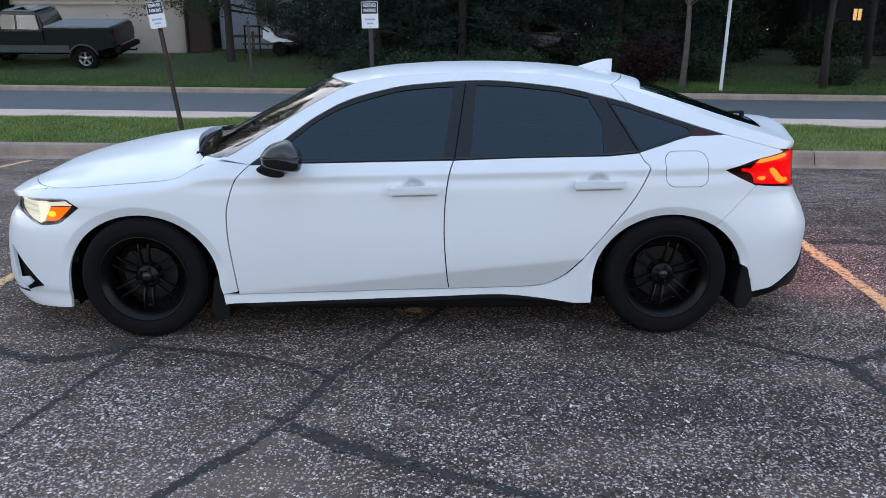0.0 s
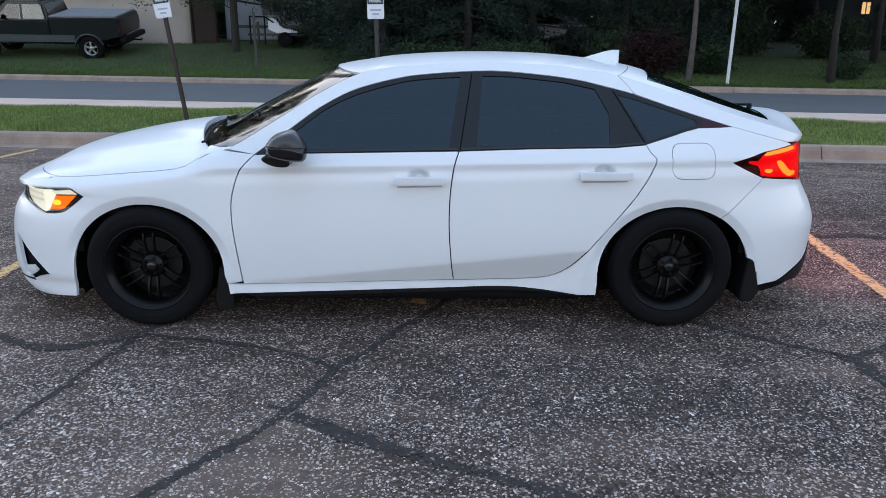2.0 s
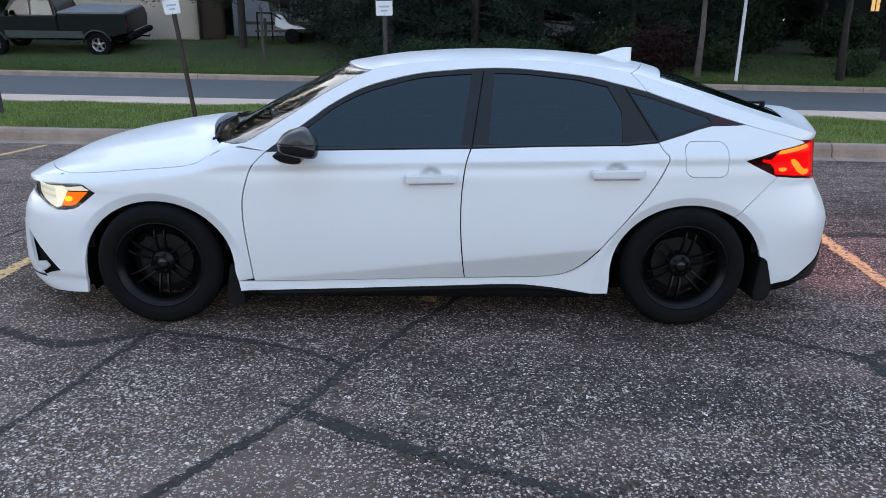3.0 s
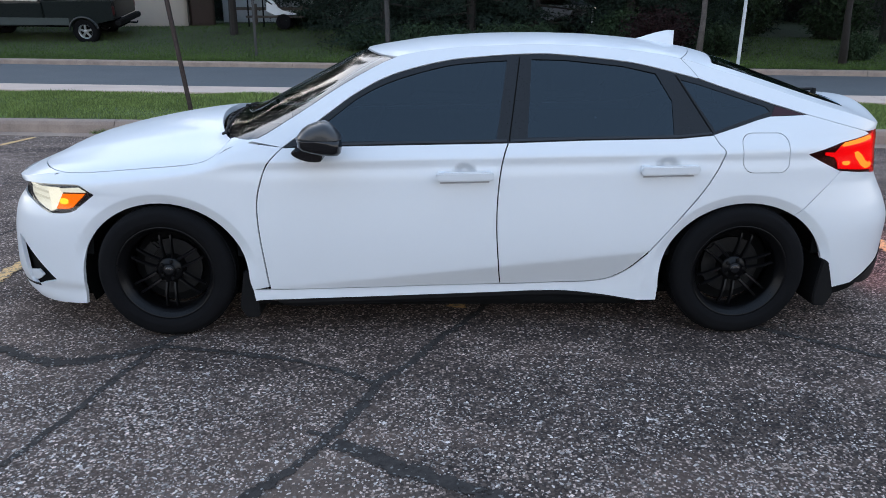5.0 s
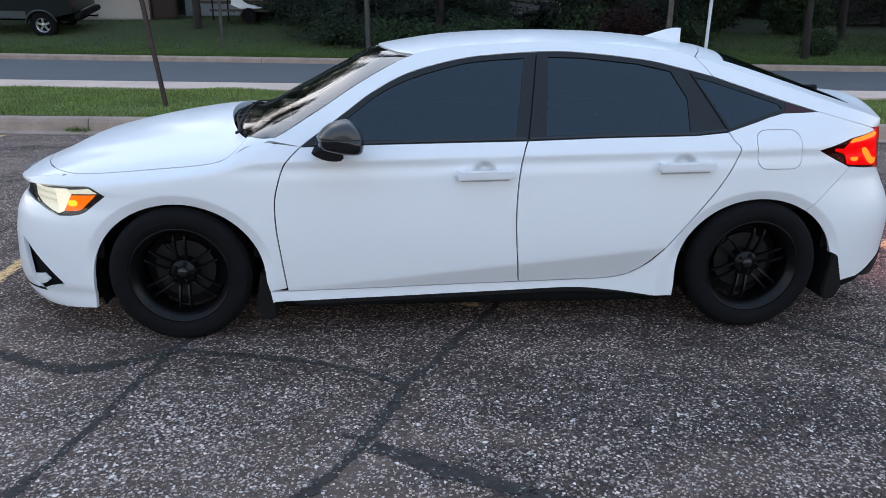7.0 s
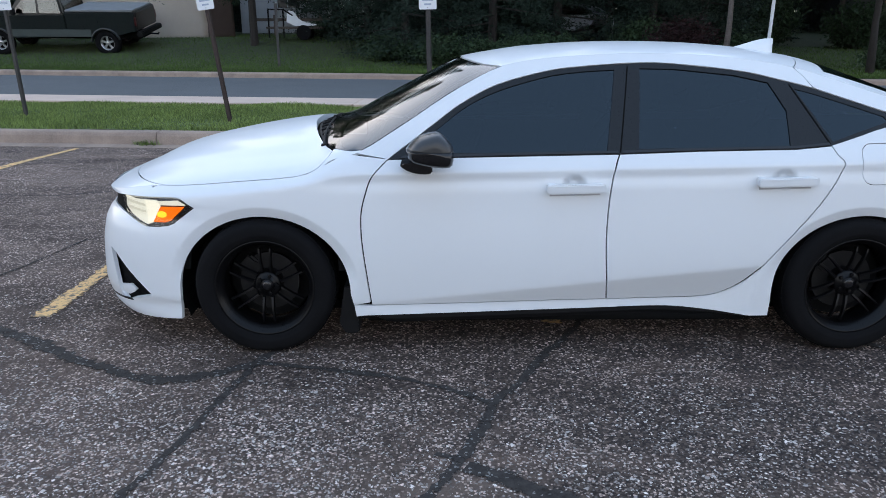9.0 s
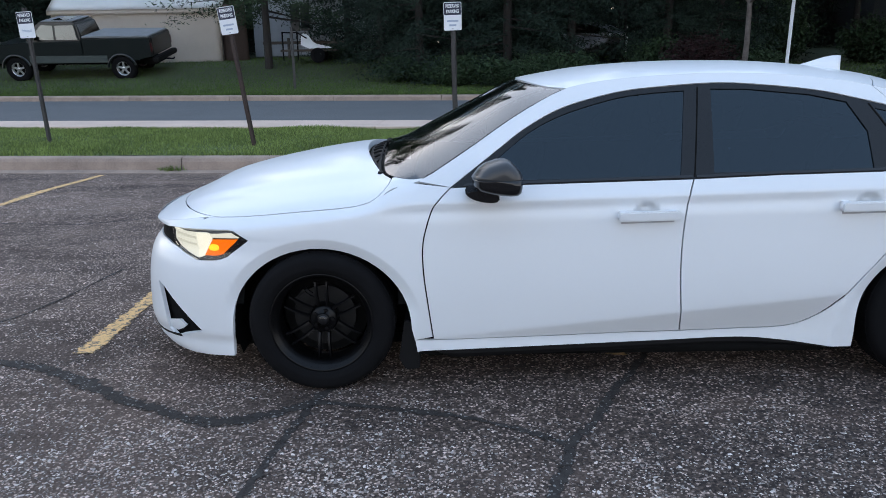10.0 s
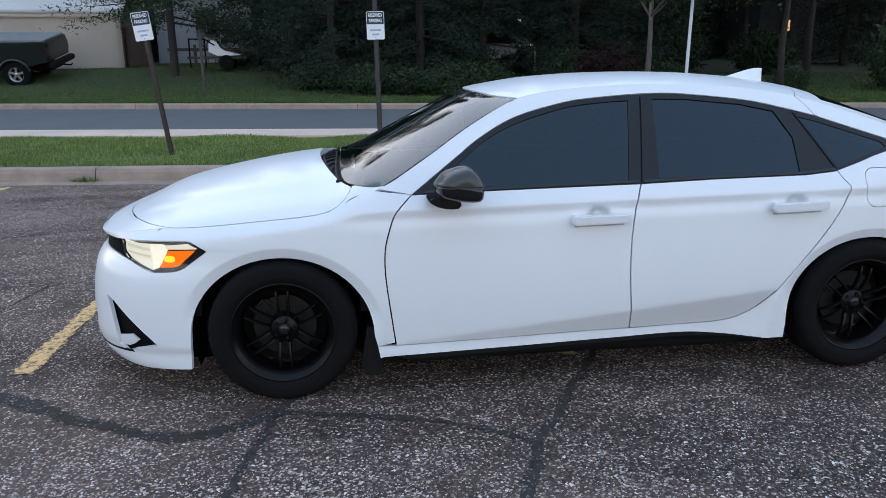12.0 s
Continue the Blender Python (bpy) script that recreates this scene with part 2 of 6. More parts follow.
M_TAILLENS = glass_mat("pale_red_lens", (0.95, 0.6, 0.55), 0.0, 1.2, (1.0, 0.3, 0.25))
M_TIPTRIM = mat("dark_red_trim", (0.035, 0.006, 0.010), (0.028, 0.005, 0.008), 0.3, spec=0.3, scale=10, fine=60)
M_TIP = mat("smoked_red_plastic", (0.010, 0.002, 0.003), (0.014, 0.003, 0.004), 0.3, spec=0.15, scale=10, fine=60)
M_LITREFL = glow("lit_reflector", (1.0, 0.98, 0.83), 0.2)
M_CHROME = mat("bright_metal", (0.6, 0.6, 0.6), (0.5, 0.5, 0.5), 0.18, metal=1.0, scale=10, fine=60)
M_RED = glow("red_lamp", (0.95, 0.005, 0.010), 0.24)
M_HOT = glow("hot_lamp_strip", (1.0, 0.36, 0.04), 0.5)
M_AMBER = glow("amber_lamp", (0.95, 0.17, 0.004), 0.30)
M_AMBERHOT = glow("amber_bulb", (1.0, 0.5, 0.03), 0.5)
M_DRL = glow("daylight_strip", (1.0, 0.96, 0.80), 0.26)
M_LAMPBODY = glow("lit_lamp_rib", (0.95, 0.93, 0.78), 0.15)


# ---- mesh helpers ----
def part(name, bm, material, parent=None, label="", smooth=False):
    """Links a bmesh as one mesh object, under a thing or a part where one is given."""
    me = bpy.data.meshes.new(name)
    bm.normal_update()
    bm.to_mesh(me)
    bm.free()
    me.materials.append(material)
    if smooth:
        me.shade_smooth()
    ob = new(name, me)
    ob.parent = parent
    return tagged(ob, label)


def thing(name, label, category, group="", at=None):
    ob = new(name)
    ob.empty_display_size = 0.1
    if at is not None:
        ob.matrix_world = at
    return tagged(ob, label, category, group)


def box(bm, x0, x1, y0, y1, z0, z1, bevel=0.0, m=None):
    r = bmesh.ops.create_cube(bm, size=1, matrix=Matrix.Translation(((x0 + x1) / 2, (y0 + y1) / 2, (z0 + z1) / 2)) @ Matrix.Diagonal((x1 - x0, y1 - y0, z1 - z0, 1)))
    vs = r["verts"]
    if bevel:
        es = list({e for v in vs for e in v.link_edges})
        r2 = bmesh.ops.bevel(bm, geom=es, offset=bevel, segments=2, affect="EDGES")
        vs = list({v for f in r2["faces"] for v in f.verts} | {v for v in vs if v.is_valid})
    if m is not None:
        bmesh.ops.transform(bm, matrix=m, verts=[v for v in vs if v.is_valid])
    return bm


def lathe(bm, profile, steps=48, axis="y", m=None):
    """Turns (radius, along) pairs round an axis."""
    rings = []
    for k in range(steps):
        a = 2 * math.pi * k / steps
        ring = []
        for r, h in profile:
            co = Vector((r * math.cos(a), h, r * math.sin(a))) if axis == "y" else Vector((r * math.cos(a), r * math.sin(a), h))
            ring.append(bm.verts.new(m @ co if m is not None else co))
        rings.append(ring)
    for k in range(steps):
        a, b = rings[k], rings[(k + 1) % steps]
        for i in range(len(profile) - 1):
            try:
                bm.faces.new((a[i], a[i + 1], b[i + 1], b[i]))
            except ValueError:
                pass
    return bm


def tube(bm, pts, radii, sides=8):
    """A tapered tube along points."""
    last = None
    for i, (p, r) in enumerate(zip(pts, radii)):
        p = Vector(p)
        d = Vector(pts[min(i + 1, len(pts) - 1)]) - Vector(pts[max(i - 1, 0)])
        d.normalize()
        side = d.cross(Vector((0.31, 0.95, 0.07)))
        side.normalize()
        up = side.cross(d)
        ring = [bm.verts.new(p + r * (math.cos(2 * math.pi * k / sides) * side + math.sin(2 * math.pi * k / sides) * up)) for k in range(sides)]
        if last:
            for k in range(sides):
                bm.faces.new((last[k], last[(k + 1) % sides], ring[(k + 1) % sides], ring[k]))
        else:
            bm.faces.new(ring[::-1])
        last = ring
    bm.faces.new(last)
    return bm


def prism(bm, outline, y0, y1, m=None, bevel=0.0):
    """A solid between y0 and y1 with the outline given in x and z."""
    a = [bm.verts.new((x, y0, z)) for x, z in outline]
    b = [bm.verts.new((x, y1, z)) for x, z in outline]
    n = len(outline)
    fs = [bm.faces.new(a), bm.faces.new(b[::-1])]
    for k in range(n):
        fs.append(bm.faces.new((a[(k + 1) % n], a[k], b[k], b[(k + 1) % n])))
    vs = a + b
    if bevel:
        es = [e for e in {e for f in fs for e in f.edges}]
        r = bmesh.ops.bevel(bm, geom=es, offset=bevel, segments=2, affect="EDGES")
        vs = [v for v in {v for f in r["faces"] for v in f.verts} | set(vs) if v.is_valid]
    bmesh.ops.recalc_face_normals(bm, faces=[f for f in bm.faces])
    if m is not None:
        bmesh.ops.transform(bm, matrix=m, verts=vs)
    return bm


def rounded(pts, closed=True, passes=2):
    """Cuts the corners of an outline."""
    for _ in range(passes):
        out = []
        n = len(pts)
        for i in range(n if closed else n - 1):
            a, b = pts[i], pts[(i + 1) % n]
            out += [(a[0] * 0.75 + b[0] * 0.25, a[1] * 0.75 + b[1] * 0.25), (a[0] * 0.25 + b[0] * 0.75, a[1] * 0.25 + b[1] * 0.75)]
        pts = out if closed else [pts[0]] + out + [pts[-1]]
    return pts


def bowed(pts):
    """An open line through the points given, bent smoothly."""
    out = []
    for i in range(len(pts) - 1):
        p0, p1, p2, p3 = pts[max(0, i - 1)], pts[i], pts[i + 1], pts[min(len(pts) - 1, i + 2)]
        for k in range(6):
            t = k / 6
            out.append(tuple(0.5 * (2 * p1[j] + (p2[j] - p0[j]) * t + (2 * p0[j] - 5 * p1[j] + 4 * p2[j] - p3[j]) * t * t + (3 * p1[j] - p0[j] - 3 * p2[j] + p3[j]) * t ** 3) for j in (0, 1)))
    return out + [pts[-1]]


class Smooth:
    """A monotone curve through a few (position, value) pairs."""

    def __init__(self, *tab):
        self.x, self.y = [t[0] for t in tab], [t[1] for t in tab]
        n = len(tab)
        d = [(self.y[i + 1] - self.y[i]) / (self.x[i + 1] - self.x[i]) for i in range(n - 1)]
        self.m = [d[0]] + [0 if d[i - 1] * d[i] <= 0 else 2 * d[i - 1] * d[i] / (d[i - 1] + d[i]) for i in range(1, n - 1)] + [d[-1]]

    def __call__(self, v):
        x, y, m = self.x, self.y, self.m
        if v <= x[0]:
            return y[0]
        if v >= x[-1]:
            return y[-1]
        i = max(k for k in range(len(x) - 1) if x[k] <= v)
        h = x[i + 1] - x[i]
        t = (v - x[i]) / h
        return (y[i] * (1 + 2 * t) * (1 - t) ** 2 + m[i] * h * t * (1 - t) ** 2 + y[i + 1] * t * t * (3 - 2 * t) + m[i + 1] * h * t * t * (t - 1))


def sstep(a, b, v):
    t = min(1, max(0, (v - a) / (b - a)))
    return t * t * (3 - 2 * t)


# ---- the lie of the land ----
KA, RA = radians(-5.0), radians(-7.5)      # the kerb's and the road's lines against the car's


def kerbward(u, v, z=0.0):
    return Vector((u * math.cos(KA) - v * math.sin(KA), u * math.sin(KA) + v * math.cos(KA), z))


def roadward(u, v, z=0.0):
    return Vector((u * math.cos(RA) - v * math.sin(RA), u * math.sin(RA) + v * math.cos(RA), z))


def to_road(x, y):
    return x * math.cos(RA) + y * math.sin(RA), -x * math.sin(RA) + y * math.cos(RA)


KERB_V, WALK_V0, WALK_V1, FAR_V = 4.98, 8.12, 9.02, 16.1
BANK_L = Smooth((16.2, 0.19), (19.0, 0.25), (21.8, 0.42), (24.2, 0.86), (26.5, 1.0), (60, 1.4), (400, 1.8))
BANK_R = Smooth((16.2, 0.16), (20.0, 0.25), (26.0, 0.5), (40.0, 1.1), (60, 1.6), (400, 2.2))


def far_height(x, y):
    u, v = to_road(x, y)
    k = sstep(0.0, 8.0, u)
    return BANK_L(v) * (1 - k) + BANK_R(v) * k


def road_height(u, v):
    far = 0.035 - 0.003 * max(-30, min(30, u))
    return 0.07 + (far - 0.07) * sstep(WALK_V1, FAR_V, v)


def sheet(name, us, vs, place, material, label="", kind="structure", category=""):
    bm = bmesh.new()
    grid = [[bm.verts.new(place(u, v)) for v in vs] for u in us]
    for i in range(len(us) - 1):
        for j in range(len(vs) - 1):
            bm.faces.new((grid[i][j], grid[i + 1][j], grid[i + 1][j + 1], grid[i][j + 1]))
    return tagged(part(name, bm, material, None, smooth=True), label, category, "", kind)


def steps_between(a, b, n):
    return [a + (b - a) * i / n for i in range(n + 1)]


# one sheet of earth to the horizon, below the paving
def earth(u, v):
    p = roadward(u, v)
    z = -0.16 if v < FAR_V - 0.1 else far_height(p.x, p.y)
    return Vector((p.x, p.y, z))


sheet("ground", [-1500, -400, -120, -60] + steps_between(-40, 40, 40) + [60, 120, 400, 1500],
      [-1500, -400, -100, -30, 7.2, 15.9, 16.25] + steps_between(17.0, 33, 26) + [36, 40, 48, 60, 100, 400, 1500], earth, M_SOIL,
      "green lawn and bare soil, coloured dark for tree shade", category="ground")
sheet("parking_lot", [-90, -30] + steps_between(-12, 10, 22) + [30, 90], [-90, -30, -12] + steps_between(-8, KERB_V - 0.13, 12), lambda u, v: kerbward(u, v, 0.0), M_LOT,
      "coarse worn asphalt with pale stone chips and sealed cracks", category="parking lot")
sheet("road", [-200, -60, -20, -8, 0, 8, 20, 60, 200], steps_between(WALK_V1 + 0.02, FAR_V, 8), lambda u, v: roadward(u, v, road_height(u, v)), M_ROAD,
      "smooth blue-grey asphalt road", category="road")


# ---- kerbs, walk and strips of grass ----
def strip_piece(bm, profile, u0, u1, place):
    """A solid with the profile given across (v) and up (z), from u0 to u1."""
    a = [bm.verts.new(place(u0, v, z)) for v, z in profile]
    b = [bm.verts.new(place(u1, v, z)) for v, z in profile]
    n = len(profile)
    bm.faces.new(a)
    bm.faces.new(b[::-1])
    for k in range(n):
        bm.faces.new((a[(k + 1) % n], a[k], b[k], b[(k + 1) % n]))
    bmesh.ops.recalc_face_normals(bm, faces=bm.faces)
    return bm


def run_of_pieces(name, piece, profile, place, start, length, count, gap, material, label, category):
    root = tagged(new(name), label, category, "", "structure")
    for i in range(count):
        bm = strip_piece(bmesh.new(), profile, start + i * length + gap / 2, start + (i + 1) * length - gap / 2, place)
        part(piece, bm, material, root)
    return root


KERB = [(KERB_V - 0.15, -0.1), (KERB_V - 0.15, 0.004), (KERB_V, 0.022), (KERB_V + 0.025, 0.12), (KERB_V + 0.05, 0.16), (KERB_V + 0.075, 0.172), (KERB_V + 0.19, 0.176), (KERB_V + 0.2, -0.1)]
run_of_pieces("kerb", "kerb_stone", KERB, kerbward, -4.6 - 3.05 * 9, 3.05, 22, 0.012, M_CONC, "stained tan concrete kerb with gutter along the parking lot", "kerb")
FARK = [(FAR_V - 0.02, -0.1), (FAR_V - 0.02, -0.01), (FAR_V, 0.10), (FAR_V + 0.03, 0.135), (FAR_V + 0.17, 0.145), (FAR_V + 0.18, -0.1)]
run_of_pieces("far_kerb", "kerb_stone", FARK, lambda u, v, z: roadward(u, v, z + road_height(u, FAR_V)), -60, 3.0, 40, 0.012, M_CONC, "worn concrete kerb on the far side of the road", "kerb")
WALK = [(WALK_V0, 0.05), (WALK_V0, 0.2), (WALK_V0 + 0.01, 0.208), (WALK_V1 - 0.02, 0.222), (WALK_V1, 0.205), (WALK_V1, 0.05)]
run_of_pieces("pavement", "slab", WALK, roadward, -36.5, 1.52, 44, 0.012, M_WALK, "pale pinkish concrete pavement slabs", "pavement")


def grass_bed(u, k):
    lo, hi = kerbward(u, KERB_V + 0.185), roadward(u, WALK_V0)
    p = lo.lerp(hi, k)
    return Vector((p.x, p.y, 0.17 + 0.03 * math.sin(math.pi * k) + 0.012 * math.sin(u * 2.1 + k * 5)))


sheet("grass_bed", [-90, -40] + steps_between(-22, 18, 60) + [40, 90], steps_between(0, 1, 12), grass_bed, M_TURF, "green turf between kerb and pavement", category="grass")


def blades(name, spots, heights, widths, material, label, rng):
    """Many single blades of grass, bent a little, as one object."""
    n = len(spots)
    ang = rng.uniform(0, 2 * math.pi, n)
    side = np.stack([np.cos(ang), np.sin(ang), np.zeros(n)], 1) * widths[:, None]
    lean = np.stack([rng.normal(0, 0.35, n), rng.normal(0, 0.35, n), np.ones(n)], 1) * heights[:, None]
    v = np.concatenate([spots - side, spots + side, spots + lean], 1).reshape(-1, 3)
    me = bpy.data.meshes.new(name)
    me.from_pydata(v.tolist(), [], np.arange(3 * n).reshape(-1, 3).tolist())
    me.materials.append(material)
    return tagged(new(name, me), label, "grass", "", "stuff")


rng = np.random.default_rng(3)
N = 210000
us, ks = rng.uniform(-15, 13, N), rng.uniform(0.0, 1.0, N)
spots = np.array([grass_bed(u, k) for u, k in zip(us, ks)])
patch = np.array([noise.noise(Vector((u * 0.9, k * 3.0, 0.0))) for u, k in zip(us, ks)])
blades("grass_strip", spots, rng.uniform(0.02, 0.06, N) * (1 + 1.1 * patch), rng.uniform(0.004, 0.0085, N), M_GRASS, "fresh green mown grass strip beside the kerb", rng)
N = 150000
us, vs = rng.uniform(-22, 20, N), FAR_V + 0.2 + 12 * rng.uniform(0, 1, N) ** 1.9
spots = np.array([(lambda p: (p.x, p.y, far_height(p.x, p.y)))(roadward(u, v)) for u, v in zip(us, vs)])
blades("lawn_grass", spots, rng.uniform(0.03, 0.075, N), rng.uniform(0.006, 0.012, N), M_LAWN, "green lawn across the road, coloured darker for tree shade", rng)
# weeds in the kerb's joint
N = 160
spots = np.array([tuple(kerbward(-4.72 + rng.normal(0, 0.09), KERB_V - 0.02 + rng.normal(0, 0.02), 0.01)) for _ in range(N)])
blades("kerb_weeds", spots, rng.uniform(0.03, 0.09, N), rng.uniform(0.004, 0.008, N), M_GRASS, "small tuft of weeds in the gutter", rng)


# ---- sealed cracks and parking lines ----
def ribbon(name, pts, width, material, parent, z=0.003, ragged=0.35, seed=0, step=0.03):
    """An uneven painted or poured band along a bent line on the asphalt, thinning out to its edges."""
    r = random.Random(seed)
    fine = []
    for (x0, y0), (x1, y1) in zip(pts, pts[1:]):
        n = max(2, int(math.hypot(x1 - x0, y1 - y0) / step))
        fine += [(x0 + (x1 - x0) * i / n, y0 + (y1 - y0) * i / n) for i in range(n)]
    fine.append(pts[-1])
    for _ in range(3):
        fine = [fine[0]] + [((a[0] + 2 * b[0] + c[0]) / 4, (a[1] + 2 * b[1] + c[1]) / 4) for a, b, c in zip(fine, fine[1:], fine[2:])] + [fine[-1]]
    bm = bmesh.new()
    cover = bm.verts.layers.float.new("cover")
    last = None
    for i, (x, y) in enumerate(fine):
        ax, ay = fine[max(0, i - 1)]
        bx, by = fine[min(len(fine) - 1, i + 1)]
        d = math.hypot(bx - ax, by - ay) or 1
        nx, ny = -(by - ay) / d, (bx - ax) / d
        wob = 0.35 * noise.noise(Vector((x * 6, y * 6, seed)))
        swell = 1 + 0.45 * noise.noise(Vector((x * 2.2, y * 2.2, seed + 9)))
        wa = width / 2 * (swell + wob + ragged * r.uniform(-1, 1))
        wb = width / 2 * (swell - wob + ragged * r.uniform(-1, 1))
        cur = []
        for k, c in ((wa * 1.25, 0.0), (wa * 0.4, 1.0), (-wb * 0.4, 1.0), (-wb * 1.25, 0.0)):
            v = bm.verts.new((x + nx * k, y + ny * k, z))
            v[cover] = c
            cur.append(v)
        if last:
            for k in range(3):
                bm.faces.new((last[k], last[k + 1], cur[k + 1], cur[k]))
        last = cur
    bmesh.ops.recalc_face_normals(bm, faces=bm.faces)
    return part(name, bm, material, parent)


def tar_mat():
    """Old crack sealer: black, dusty, and broken through to the stones at its edges."""
    m, n, l, p = nodes_of("crack_sealer")
    a = tex(n, l, "noise", 26, 6, rough=0.75)
    b = tex(n, l, "noise", 3.0, 3)
    v = tex(n, l, "voronoi", 120)
    c = mixc(n, l, ramp(n, l, a.outputs["Fac"], 0.35, 0.65), (0.024, 0.0215, 0.020), (0.058, 0.051, 0.047))
    hue = n.new("ShaderNodeSeparateColor")
    l.new(v.outputs["Color"], hue.inputs[0])
    c = mixc(n, l, ramp(n, l, hue.outputs[0], 0.93, 0.95), c, (0.22, 0.21, 0.20))
    l.new(c, p.inputs["Base Color"])
    p.inputs["Roughness"].default_value = 0.8
    p.inputs["Specular IOR Level"].default_value = 0.15
    bump(n, l, a.outputs["Fac"], p, 0.8, 0.008)
    at = n.new("ShaderNodeAttribute")
    at.attribute_name = "cover"
    add = n.new("ShaderNodeMath")
    l.new(ramp(n, l, a.outputs["Fac"], 0.3, 0.7, -0.62, 0.6), add.inputs[0])
    l.new(at.outputs["Fac"], add.inputs[1])
    add2 = n.new("ShaderNodeMath")
    l.new(add.outputs[0], add2.inputs[0])
    l.new(ramp(n, l, b.outputs["Fac"], 0.35, 0.65, -0.25, 0.2), add2.inputs[1])
    l.new(ramp(n, l, add2.outputs[0], 0.38, 0.62), p.inputs["Alpha"])
    return m


M_TAR = tar_mat()
cracks = tagged(new("sealed_cracks"), "dark tar-sealed cracks wandering over the asphalt", "crack", "", "structure")
CRACKS = [
    (0.045, [(0.30, -0.2), (0.12, -0.59), (-0.07, -0.88), (-0.22, -1.17), (-0.34, -1.32), (-0.38, -1.48), (-0.5, -1.77)]),
    (0.045, [(-0.5, -1.77), (-0.58, -1.92), (-0.68, -2.06), (-0.84, -2.29), (-1.1, -2.7)]),
    (0.038, [(-0.36, -1.33), (-0.55, -1.2), (-0.76, -1.1), (-0.97, -1.05), (-1.22, -0.99), (-1.39, -0.95)]),
    (0.065, [(-1.39, -0.95), (-1.52, -1.04), (-1.65, -1.1), (-1.83, -1.13), (-2.05, -1.02), (-2.26, -0.9), (-2.52, -0.72), (-2.81, -0.56), (-3.14, -0.45), (-3.9, -0.3)]),
    (0.042, [(-1.33, -0.8), (-1.39, -0.93), (-1.44, -1.12), (-1.49, -1.39), (-1.53, -1.6), (-1.6, -1.9), (-1.75, -2.4)]),
    (0.06, [(-0.47, -1.79), (-0.35, -1.86), (-0.2, -1.97), (-0.03, -2.05), (0.14, -2.13), (0.45, -2.28), (0.9, -2.5)]),
    (0.035, [(1.5, -0.75), (1.71, -0.92), (1.86, -1.04), (2.04, -1.15), (2.17, -1.23)]),
    (0.055, [(2.15, -1.24), (2.29, -1.17), (2.44, -1.1), (2.9, -0.95)]),
    (0.075, [(2.16, -1.22), (2.16, -1.39), (2.18, -1.56), (2.3, -2.0)]),
    (0.03, [(-0.48, -1.76), (-0.58, -1.71)]),
    (0.09, [(2.6, 1.05), (3.09, 0.98), (3.48, 1.03), (3.75, 0.88), (4.4, 0.9)]),
    (0.02, [(-3.1, 1.1), (-3.22, 0.48), (-3.31, 0.19), (-3.45, -0.02), (-3.9, -0.2)]),
    (0.02, [(-6.0, 2.9), (-4.9, 2.6), (-4.1, 2.5), (-3.0, 2.9)]),
    (0.02, [(3.4, 2.3), (4.3, 2.6), (5.4, 2.4), (7.0, 2.8)]),
]
for i, (w, line) in enumerate(CRACKS):
    ribbon("crack", line, w * 1.2, M_TAR, cracks, z=0.003 + 0.0004 * (i % 4), seed=i)


def paint_mat(name, colour):
    """Road paint, worn through to the stones in places."""
    m, n, l, p = nodes_of(name)
    v = tex(n, l, "voronoi", 62)
    w = tex(n, l, "noise", 22, 6, rough=0.75)
    s = n.new("ShaderNodeSeparateColor")
    l.new(v.outputs["Color"], s.inputs[0])
    add = n.new("ShaderNodeMath")
    l.new(ramp(n, l, w.outputs["Fac"], 0.3, 0.7), add.inputs[0])
    l.new(ramp(n, l, s.outputs[0], 0, 1, 0, 0.45), add.inputs[1])
    l.new(mixc(n, l, ramp(n, l, add.outputs[0], 0.68, 1.1), colour, (0.10, 0.09, 0.08)), p.inputs["Base Color"])
    p.inputs["Roughness"].default_value = 0.8
    bump(n, l, v.outputs["Distance"], p, 0.5, 0.004)
    at = n.new("ShaderNodeAttribute")
    at.attribute_name = "cover"
    edge = n.new("ShaderNodeMath")
    l.new(ramp(n, l, w.outputs["Fac"], 0.3, 0.7, -0.5, 0.5), edge.inputs[0])
    l.new(at.outputs["Fac"], edge.inputs[1])
    l.new(ramp(n, l, edge.outputs[0], 0.2, 0.34), p.inputs["Alpha"])
    return m


M_YELLOW = paint_mat("worn_yellow_paint", (0.74, 0.455, 0.19))
lines = tagged(new("parking_lines"), "faded yellow painted parking lines", "parking line", "", "structure")
for i, line in enumerate(([(-2.68, -0.39), (-2.655, 0.52), (-2.45, 2.5), (-2.2, 4.75)], [(-5.36, 2.8), (-5.27, 4.1), (-5.06, 5.16)], [(2.62, -1.2), (2.86, -0.4), (3.02, 0.88), (3.3, 3.0), (3.45, 4.4)],
                          [(6.0, 0.0), (6.3, 4.1)], [(-8.2, 2.5), (-7.95, 5.4)], [(0.02, -0.50), (0.05, -0.36), (0.3, 1.5)])):
    ribbon("painted_line", line, 0.10, M_YELLOW, lines, z=0.0055, ragged=0.18, seed=40 + i)


